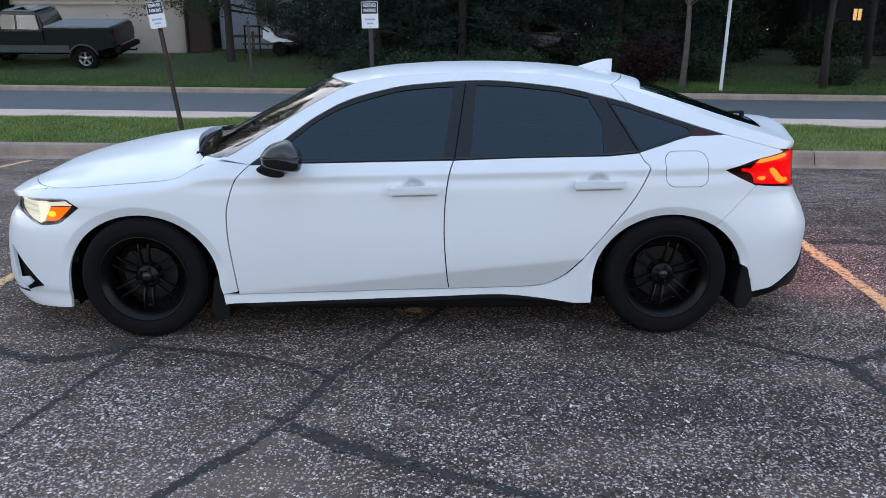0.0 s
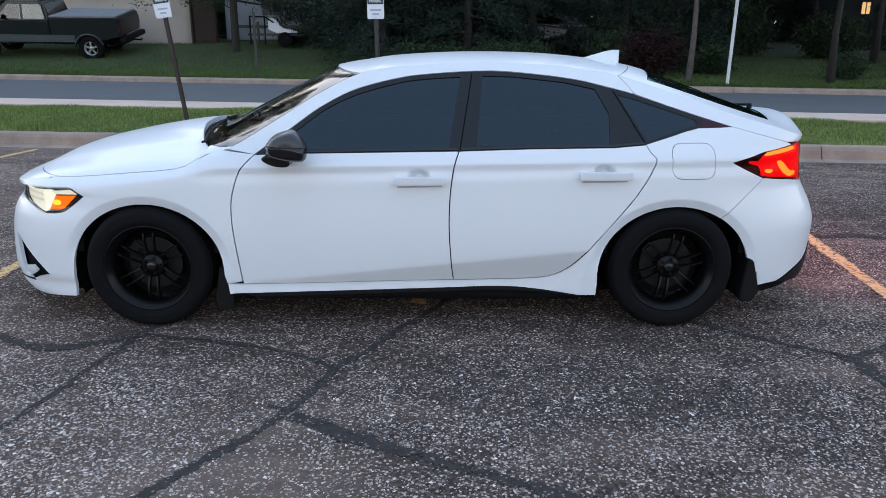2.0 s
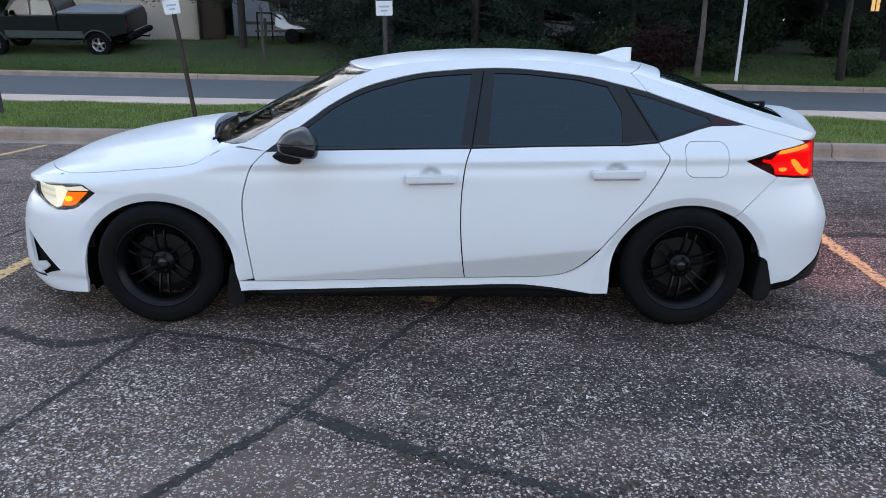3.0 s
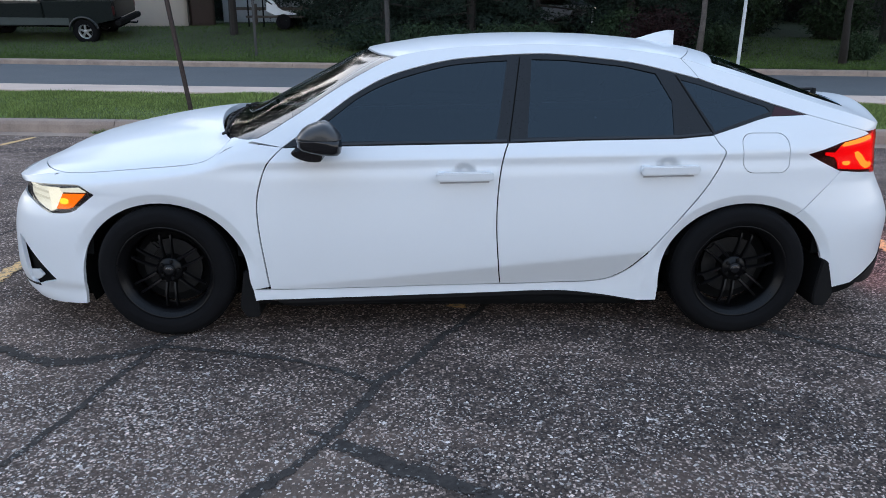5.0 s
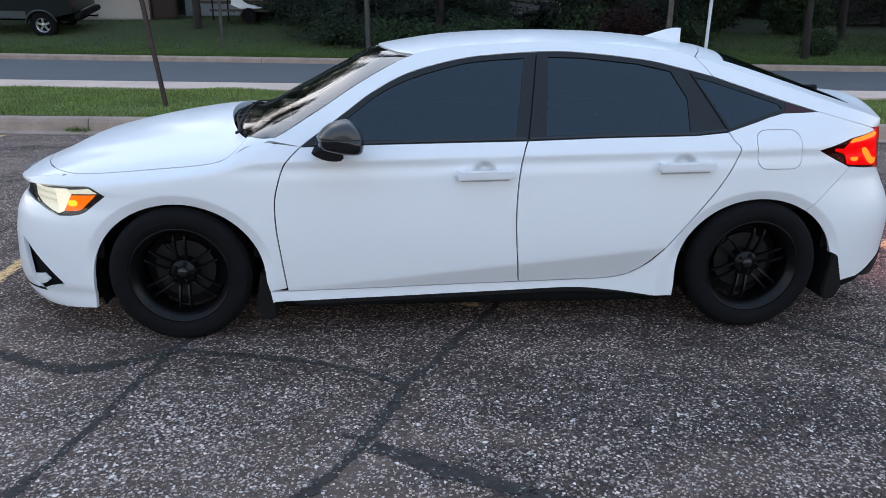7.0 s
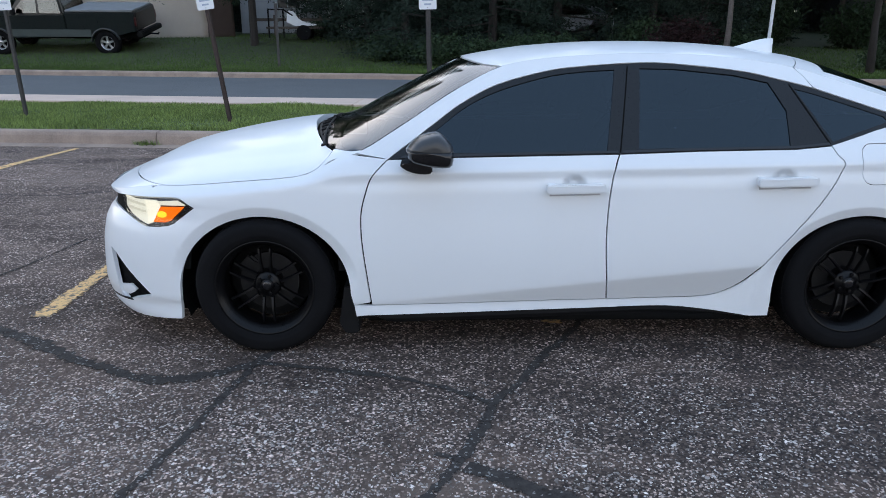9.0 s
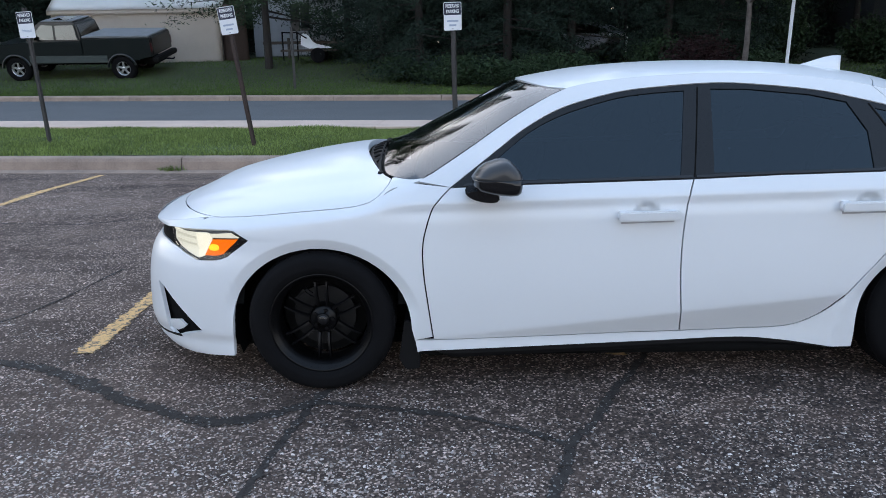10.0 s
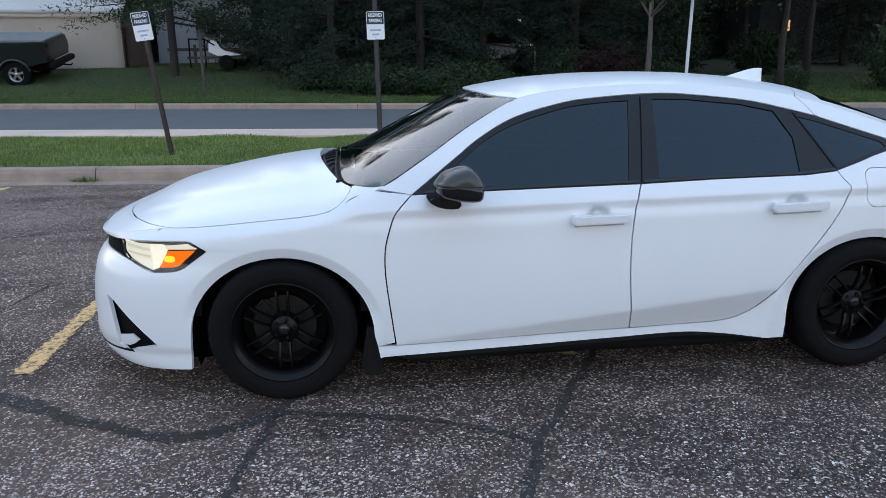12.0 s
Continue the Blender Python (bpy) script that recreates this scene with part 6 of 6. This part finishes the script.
pane_quarter = [(1.072, 1.208), (1.147, 1.190), (1.30, 1.142), (1.455, 1.092), (1.472, 1.072), (1.33, 1.030), (1.206, 0.990)]
pane_front = bowed(pane_front[:7])[:-1] + pane_front[6:]
skin("window_trim", WIN_TOP[:-1] + WIN_TAIL[:-1] + BELT_R[::-1] + BELT_F[::-1][1:-1], M_PILLAR, car, holes=[pane_front, pane_rear, pane_quarter], lift=-0.004, gap=0.001, depth=0.012)
skin("trim_tip", [(1.50, 1.098), (1.655, 1.0535), (1.56, 1.0535), (1.475, 1.051)], M_TIPTRIM, car, lift=-0.002, gap=0.0015, depth=0.004, label="dark red tip of the window trim")
skin("pillar_split", [(0.246, 0.945), (0.252, 0.945), (0.318, 1.305), (0.312, 1.305)], M_VOID, car, lift=-0.0025, gap=0, depth=0.004)
skin("pillar_split", [(1.188, 0.980), (1.195, 0.980), (1.053, 1.228), (1.046, 1.228)], M_VOID, car, lift=-0.0025, gap=0, depth=0.004)
skin("front_window", pane_front, M_TINT, car, lift=-0.009, gap=-0.004, depth=0.003)
skin("rear_side_window", pane_rear, M_TINT, car, lift=-0.009, gap=-0.004, depth=0.003)
skin("quarter_window", pane_quarter, M_TINT, car, lift=-0.007, gap=-0.004, depth=0.003)
skin("belt_strip", [(-0.74, 0.921), (-0.2, 0.934), (0.24, 0.942), (0.238, 0.952), (-0.2, 0.944), (-0.72, 0.931)], M_BLACK, car, lift=0.001, gap=0)
skin("belt_strip", [(0.255, 0.942), (0.6, 0.953), (1.036, 0.961), (1.19, 0.975), (1.185, 0.985), (1.036, 0.971), (0.6, 0.963), (0.257, 0.952)], M_BLACK, car, lift=0.001, gap=0)
for s in (-1, 1):
    bm = bmesh.new()
    rows = []
    for x in steps_between(-0.90, 0.93, 40):
        z1 = float(np.interp(x, [p[0] for p in SILL_LOW], [p[1] for p in SILL_LOW]))
        drop = 0.046 * sstep(-0.90, -0.78, x) * (1 - 0.75 * sstep(0.5, 0.92, x))
        w = -side(x, z1).y - 0.012
        rows.append([bm.verts.new((x, s * y, z)) for y, z in ((w - 0.03, z1 + 0.012), (w, z1 + 0.004), (w + 0.002, z1 - drop * 0.5), (w - 0.012, z1 - drop), (0.68, z1 - drop))])
    for a, b in zip(rows, rows[1:]):
        for k in range(4):
            bm.faces.new((a[k], a[k + 1], b[k + 1], b[k]) if s > 0 else (a[k], b[k], b[k + 1], a[k + 1]))
    bmesh.ops.recalc_face_normals(bm, faces=bm.faces)
    part("side_skirt", bm, M_SATIN, car, "black side skirt")

# a dark shell within, so that gaps and openings read as depth
bm = bmesh.new()
rows = []
for p in steps_between(P_FRONT + 0.06, P_REAR - 0.06, 90):
    rows.append([side(p, z) for z in (0.17, 0.24, 0.4, 0.6, 0.7, 0.8, 0.9)])
for s in (1, -1):
    grid = [[bm.verts.new((v.x * 0.99, s * v.y * 0.968, v.z)) for v in row] for row in rows]
    for i in range(len(grid) - 1):
        for j in range(6):
            quad = (grid[i][j], grid[i + 1][j], grid[i + 1][j + 1], grid[i][j + 1])
            cx, cz = sum(v.co.x for v in quad) / 4, sum(v.co.z for v in quad) / 4
            if arch_dist(cx, cz) > 0.0 and cz < (EDGE(cx) - 0.06):
                bm.faces.new(quad if s > 0 else quad[::-1])
part("inner_shell", bm, M_VOID, car)
bm = bmesh.new()
box(bm, -1.9, 1.85, -0.60, 0.60, 0.125, 0.20, 0.02)
box(bm, -0.92, 0.92, -0.79, 0.79, 0.135, 0.19, 0.02)
part("floor_pan", bm, M_VOID, car)
for cx, cz, rx, rz in (ARCH_F, ARCH_R):
    for s in (-1, 1):
        bm = bmesh.new()
        outer, inner = [], []
        for k in range(25):
            a = radians(-22 + 224 * k / 24)
            x, z = cx + (rx + 0.004) * math.cos(a), cz + (rz + 0.004) * math.sin(a)
            outer.append(bm.verts.new((x, s * min(0.83, -side(run_at(x, z), max(z, 0.2)).y - 0.03), z)))
            inner.append(bm.verts.new((x, s * 0.50, z)))
        for k in range(24):
            bm.faces.new((outer[k], outer[k + 1], inner[k + 1], inner[k]))
        bm.faces.new(inner)
        part("arch_liner", bm, M_VOID, car)

# wheels
def twin_spoke():
    bm = bmesh.new()
    for s in (-1, 1):
        pts = []
        for k in range(7):
            t = k / 6
            r = 0.062 + 0.118 * t
            pts.append((s * (0.020 + 0.006 * t), -0.012 - 0.018 * math.sin(math.pi * t * 0.75), r))
        last = None
        for i, (x, y, r) in enumerate(pts):
            w, d = 0.0085 - 0.002 * i / 6, 0.016
            ring = [bm.verts.new((x - w, y + d, r)), bm.verts.new((x - w * 0.55, y, r)), bm.verts.new((x + w * 0.55, y, r)), bm.verts.new((x + w, y + d, r))]
            if last:
                for k in range(4):
                    bm.faces.new((last[k], last[(k + 1) % 4], ring[(k + 1) % 4], ring[k]))
            else:
                bm.faces.new(ring[::-1])
            last = ring
        bm.faces.new(last)
    bmesh.ops.recalc_face_normals(bm, faces=bm.faces)
    return bm


def wheel(x, s):
    """A tyre on a black six-spoke rim; local -y points outwards."""
    root = new("wheel")
    root.parent = car
    tagged(root, "black twin-spoke alloy wheel with a plump tyre")
    root.matrix_basis = pose(x, s * 0.745, 0.323, 0, 0, 0 if s < 0 else 180)
    R = 0.325
    tyre = part("tyre", lathe(bmesh.new(), [(0.226, 0.085), (0.232, 0.098), (0.262, 0.112), (0.295, 0.108), (0.313, 0.092), (R - 0.003, 0.07), (R, 0.03), (R, -0.03), (R - 0.003, -0.07), (0.313, -0.092), (0.305, -0.101), (0.296, -0.108),
                                            (0.285, -0.109), (0.262, -0.113), (0.255, -0.111), (0.24, -0.104), (0.23, -0.096), (0.226, -0.085)], 72), M_TYRE, root, smooth=True)
    bm = bmesh.new()
    for k in range(72):
        a = 2 * math.pi * k / 72
        for y0 in (-0.07, -0.02, 0.03):
            m = Matrix.Rotation(a + y0, 4, "Y")
            box(bm, -0.0095, 0.0095, y0, y0 + 0.038, R - 0.004, R + 0.001, 0, m)
    part("tread", bm, M_TYRE, tyre)
    rim = part("rim", lathe(bmesh.new(), [(0.228, 0.085), (0.205, 0.075), (0.196, 0.03), (0.196, -0.035), (0.200, -0.06), (0.206, -0.064), (0.209, -0.078), (0.217, -0.081), (0.220, -0.092), (0.230, -0.097), (0.232, -0.090), (0.228, -0.085)], 64), M_RIM, root, smooth=True)
    for k in range(6):
        ob = part("spoke", twin_spoke(), M_RIM, rim)
        ob.matrix_basis = Matrix.Translation((0, -0.028, 0)) @ Matrix.Rotation(radians(60 * k + (0 if x < 0 else 12)), 4, "Y")
    part("hub", lathe(bmesh.new(), [(0.0001, -0.052), (0.026, -0.050), (0.030, -0.046), (0.031, -0.040), (0.052, -0.038), (0.062, -0.030), (0.066, -0.01), (0.066, 0.03)], 40), M_RIM, rim, smooth=True)
    cap = part("cap", lathe(bmesh.new(), [(0.0001, -0.056), (0.018, -0.055), (0.023, -0.052), (0.024, -0.046)], 28), M_BLACK, rim, smooth=True)
    bm = bmesh.new()
    for k in range(9):
        a = radians(35 + 110 * k / 8)
        box(bm, -0.0022, 0.0022, -0.0575, -0.056, 0.0125, 0.0165, 0, Matrix.Rotation(a - math.pi / 2, 4, "Y"))
    part("emblem", bm, M_CHROME, rim)
    for k in range(5):
        a = 2 * math.pi * k / 5
        bm = lathe(bmesh.new(), [(0.0001, -0.046), (0.008, -0.045), (0.0095, -0.04), (0.0095, -0.03)], 10)
        part("lug_nut", bm, M_RIM, rim).location = (0.043 * math.cos(a), 0, 0.043 * math.sin(a))
    part("brake_disc", lathe(bmesh.new(), [(0.065, 0.022), (0.14, 0.022), (0.141, 0.03), (0.14, 0.045), (0.065, 0.045)], 48), M_STEEL, root, "grey steel brake disc")
    # black disc added for the darkness behind the spokes; hides the ground beyond
    part("dark_disc", lathe(bmesh.new(), [(0.0001, 0.060), (0.190, 0.060), (0.192, 0.066), (0.0001, 0.070)], 40), M_VOID, root)
    bm = bmesh.new()
    box(bm, -0.045, 0.045, 0.0, 0.07, 0.095, 0.155, 0.012, Matrix.Rotation(radians(-48), 4, "Y"))
    part("caliper", bm, M_STEEL, root)
    return root


for x in (-1.3675, 1.3675):
    for s in (-1, 1):
        wheel(x, s)

# mud flaps behind each wheel
for flap in ([(-1.0, 0.335), (-0.965, 0.325), (-0.935, 0.17), (-0.937, 0.10), (-1.0, 0.095), (-1.03, 0.15)], [(1.768, 0.385), (1.80, 0.372), (1.845, 0.21), (1.815, 0.147), (1.755, 0.145), (1.745, 0.2)]):
    for s in (-1, 1):
        bm = bmesh.new()
        prism(bm, flap, -0.84 if s < 0 else 0.60, -0.60 if s < 0 else 0.84, bevel=0.006)
        part("mud_flap", bm, M_SATIN, car, "black plastic mud flap")

# mirrors
MIRROR = [(-0.690, 0.995), (-0.672, 1.018), (-0.646, 1.036), (-0.60, 1.051), (-0.572, 1.055), (-0.553, 1.048), (-0.531, 1.030), (-0.510, 1.004), (-0.502, 0.984), (-0.501, 0.94), (-0.506, 0.918), (-0.520, 0.906),
          (-0.55, 0.904), (-0.60, 0.908), (-0.65, 0.918), (-0.685, 0.930), (-0.697, 0.945), (-0.700, 0.972)]
for s in (-1, 1):
    cx, cz = -0.60, 0.978
    mirror = None
    # the upper half is toned paler for the sky reflected in it
    for name, keep, material in (("mirror", lambda z: z <= 0.9815, M_BLACK), ("mirror_cap", lambda z: z >= 0.9785, M_CAP)):
        bm = bmesh.new()
        grid = []
        ring = [(-0.701, 0.980)] + [p for p in MIRROR if p[1] > 0.981] + [(-0.5015, 0.980)] if name == "mirror_cap" else [(-0.5015, 0.980)] + [p for p in MIRROR if p[1] < 0.979] + [(-0.701, 0.980)]
        for y, k in ((0.865, 0.86), (0.88, 0.95), (0.90, 0.99), (0.93, 1.0), (0.96, 0.975), (0.985, 0.90), (1.003, 0.78), (1.012, 0.60), (1.015, 0.3)):
            k += 0.012 if name == "mirror_cap" else 0.0
            grid.append([bm.verts.new((cx + (x - cx) * k + 0.12 * (y - 0.93), s * y, cz + (z - cz) * k)) for x, z in ring])
        n = len(ring)
        for a, b in zip(grid, grid[1:]):
            for j in range(n):
                bm.faces.new((a[j], a[(j + 1) % n], b[(j + 1) % n], b[j]))
        bm.faces.new(grid[0])
        bm.faces.new(grid[-1][::-1])
        bmesh.ops.recalc_face_normals(bm, faces=bm.faces)
        ob = part(name, bm, material, mirror or car, "black door mirror housing" if name == "mirror" else "gloss black mirror cap toned grey for the reflected sky", smooth=True)
        mirror = mirror or ob
    bm = bmesh.new()
    prism(bm, rounded([(-0.742, 0.914), (-0.677, 0.876), (-0.594, 0.871), (-0.585, 0.90), (-0.62, 0.922), (-0.70, 0.924)], passes=1), -0.93 if s < 0 else 0.80, -0.80 if s < 0 else 0.93, bevel=0.006)
    part("mirror_foot", bm, M_BLACK, mirror)

# door handles
for x0, x1, z in HANDLES:
    for s in (-1, 1):
        ys = side(x0 - 0.03, z).y
        bm = bmesh.new()
        outline = plate_outline(x1 - x0, 0.042, 0.016, 4)
        prism(bm, outline, ys - 0.046, ys - 0.022, bevel=0.0055)
        bmesh.ops.transform(bm, matrix=pose((x0 + x1) / 2, 0, z, 0, -1.2, 0), verts=bm.verts)
        for v in bm.verts:
            v.co.y *= -s
        bmesh.ops.recalc_face_normals(bm, faces=bm.faces)
        handle = part("door_handle", bm, M_PAINT, front_door[0] if x0 < 0 else rear_door[0], smooth=False)
        if s > 0:
            handle.parent = (front_door if x0 < 0 else rear_door)[1]
        for xa in (x0 + 0.008, x1 - 0.045):
            bm = box(bmesh.new(), xa, xa + 0.036, ys - 0.028, ys + 0.01, z - 0.018, z + 0.018, 0.004)
            for v in bm.verts:
                v.co.y *= -s
            bmesh.ops.recalc_face_normals(bm, faces=bm.faces)
            part("handle_mount", bm, M_PAINT, (front_door if x0 < 0 else rear_door)[0 if s < 0 else 1])

# grey strips laid on the doors as the handles' shadow
for x0, x1, z in HANDLES:
    skin("grip_shade", [(x0 + 0.020, z - 0.039), (x1 - 0.018, z - 0.034), (x1 - 0.018, z - 0.018), (x0 + 0.020, z - 0.023)], M_GRIPSHADE, car, lift=0.0028, gap=0, depth=0.003)

# roof fin
bm = bmesh.new()
rows = []
for k in range(11):
    t = k / 10
    x = 1.005 + 0.205 * t
    base = over(x, 0).z - 0.012
    top = base + 0.012 + 0.074 * sstep(-0.35, 1.0, t) - 0.074 * sstep(-0.35, 1.0, 0) * (1 - t)
    w = 0.032 * (1 - 0.35 * t) * (0.25 + 0.75 * sstep(0, 0.35, t))
    lean = 0.004 * t
    rows.append([bm.verts.new(v) for v in ((x, -w, base), (x + lean * 0.4, -w * 0.55, base + (top - base) * 0.5), (x + lean, -w * 0.16, top), (x + lean, w * 0.16, top), (x + lean * 0.4, w * 0.55, base + (top - base) * 0.5), (x, w, base))])
for a, b in zip(rows, rows[1:]):
    for j in range(5):
        bm.faces.new((a[j], a[j + 1], b[j + 1], b[j]))
bm.faces.new(rows[-1])
bmesh.ops.recalc_face_normals(bm, faces=bm.faces)
part("roof_fin", bm, M_PAINT, car, smooth=True)

# lamps
skin("headlamp", LAMP, M_BLACK, car, lift=-0.018, gap=-0.003, depth=0.01, label="lit headlamp behind a clear lens")
skin("headlamp_reflector", [(-2.069, 0.708), (-1.87, 0.723), (-1.852, 0.69), (-1.893, 0.618), (-1.925, 0.604), (-1.955, 0.613), (-2.04, 0.640), (-2.066, 0.66)], M_LITREFL, car, lift=-0.010, gap=0, depth=0.01)
for z0, z1 in ((0.645, 0.655), (0.675, 0.684)):
    skin("reflector_rib", [(-2.05, z0 + 0.012), (-2.05, z1 + 0.012), (-1.935, z1 + 0.006), (-1.935, z0 + 0.006)], M_LAMPBODY, car, lift=-0.006, gap=0, depth=0.005)
skin("daylight_strip", [(-1.932, 0.712), (-1.862, 0.716), (-1.850, 0.69), (-1.893, 0.617), (-1.918, 0.610)], M_DRL, car, lift=-0.007, gap=0, depth=0.006)
skin("upper_strip", [(-1.858, 0.714), (-1.755, 0.727), (-1.716, 0.703), (-1.85, 0.694)], M_LITREFL, car, lift=-0.008, gap=0, depth=0.008)
skin("turn_signal", [(-1.847, 0.688), (-1.725, 0.695), (-1.80, 0.630), (-1.832, 0.621), (-1.890, 0.618)], M_AMBER, car, lift=-0.009, gap=0, depth=0.008, label="glowing amber turn signal")
skin("signal_bulb", rounded([(-1.862, 0.668), (-1.815, 0.668), (-1.818, 0.640), (-1.87, 0.640)]), M_AMBERHOT, car, lift=-0.006, gap=0, depth=0.006)
skin("headlamp_lens", LAMP, M_LENS, car, lift=-0.001, gap=0.0015, depth=0.004)
skin("tail_lamp", TAIL_LAMP, M_TIP, car, lift=-0.018, gap=-0.003, depth=0.01, label="glowing red tail lamp with a dark tip")
skin("red_chamber", [(1.832, 0.921), (1.815, 0.897), (1.80, 0.882), (1.745, 0.886), (1.745, 0.874), (1.80, 0.862), (1.815, 0.845), (1.826, 0.808), (2.02, 0.783), (2.15, 0.758), (2.195, 0.762), (2.190, 0.918), (2.15, 0.942), (2.02, 0.94), (1.85, 0.925)], M_RED, car, lift=-0.010, gap=0, depth=0.006)
skin("light_strip", [(1.828, 0.916), (1.845, 0.912), (1.985, 0.922), (2.06, 0.930), (2.04, 0.946), (1.95, 0.940), (1.85, 0.930)], M_HOT, car, lift=-0.005, gap=0, depth=0.005)
skin("light_strip", rounded([(1.912, 0.874), (1.956, 0.879), (2.025, 0.813), (2.078, 0.813), (2.082, 0.787), (2.0, 0.788)], passes=1), M_HOT, car, lift=-0.005, gap=0, depth=0.005)
skin("light_strip", rounded([(1.838, 0.842), (1.895, 0.840), (1.885, 0.820), (1.85, 0.822)], passes=1), M_HOT, car, lift=-0.005, gap=0, depth=0.005)
skin("tail_lens", TAIL_LAMP, M_TAILLENS, car, lift=0.0, gap=0.001, depth=0.004)

# wiper arms and rear wiper
for e0, e1 in ((-0.72, 0.05), (0.0, 0.62)):
    bm = bmesh.new()
    line = [over(screen_foot(e) - 0.018, e) - Vector((0, 0, 0.004)) for e in (e0 + (e1 - e0) * k / 5 for k in range(6))]
    tube(bm, line, [0.008, 0.007, 0.006, 0.005, 0.005, 0.004], 6)
    lathe(bm, [(0.0001, 0.012), (0.012, 0.010), (0.015, 0.0), (0.015, -0.02)], 14, "z", Matrix.Translation(line[0]))
    part("wiper", bm, M_SATIN, car)
bm = bmesh.new()
pa = over(2.03, 0)
lathe(bm, [(0.0001, 0.03), (0.012, 0.028), (0.015, 0.018), (0.016, -0.01)], 16, "z", Matrix.Translation(pa))
tube(bm, [pa + Vector((0, 0, 0.022)), over(2.0, 0.25) + Vector((0, 0, 0.010)), over(1.97, 0.55) + Vector((0, 0, 0.008))], [0.009, 0.007, 0.005], 6)
part("rear_wiper", bm, M_SATIN, car)

# the cabin, dim behind the tinted panes
for y in (-0.36, 0.36):
    for x, back in ((0.02, 0.2), (0.92, 0.22)):
        bm = bmesh.new()
        prism(bm, rounded([(x - 0.30, 0.42), (x + 0.22, 0.38), (x + 0.24, 0.50), (x - 0.28, 0.56)], passes=1), y - 0.25, y + 0.25, bevel=0.03)
        prism(bm, rounded([(x + 0.14, 0.46), (x + 0.30, 0.45), (x + 0.42, 1.02), (x + 0.32, 1.05)], passes=1), y - 0.24, y + 0.24, bevel=0.03)
        seat = part("seat", bm, M_CLOTH, car)
        bm = bmesh.new()
        prism(bm, rounded([(x + 0.34, 1.08), (x + 0.44, 1.07), (x + 0.45, 1.22), (x + 0.37, 1.23)], passes=2), y - 0.12, y + 0.12, bevel=0.02)
        part("headrest", bm, M_CLOTH, seat)
bm = bmesh.new()
prism(bm, rounded([(-1.0, 0.5), (-0.58, 0.55), (-0.52, 0.80), (-0.62, 0.915), (-0.98, 0.925)], passes=1), -0.72, 0.72, bevel=0.02)
part("dashboard", bm, M_SATIN, car)
bm = bmesh.new()
wm = pose(-0.42, -0.36, 0.87, 0, -66, 0)
pts = [wm @ Vector((0.18 * math.cos(2 * math.pi * k / 28), 0.18 * math.sin(2 * math.pi * k / 28), 0)) for k in range(29)]
tube(bm, pts, [0.016] * 29, 8)
for a in (0, 150, 210):
    tube(bm, [wm @ Vector((0, 0, 0)), wm @ Vector((0.17 * math.cos(radians(a)), 0.17 * math.sin(radians(a)), 0))], [0.03, 0.014], 6)
part("steering_wheel", bm, M_SATIN, car)
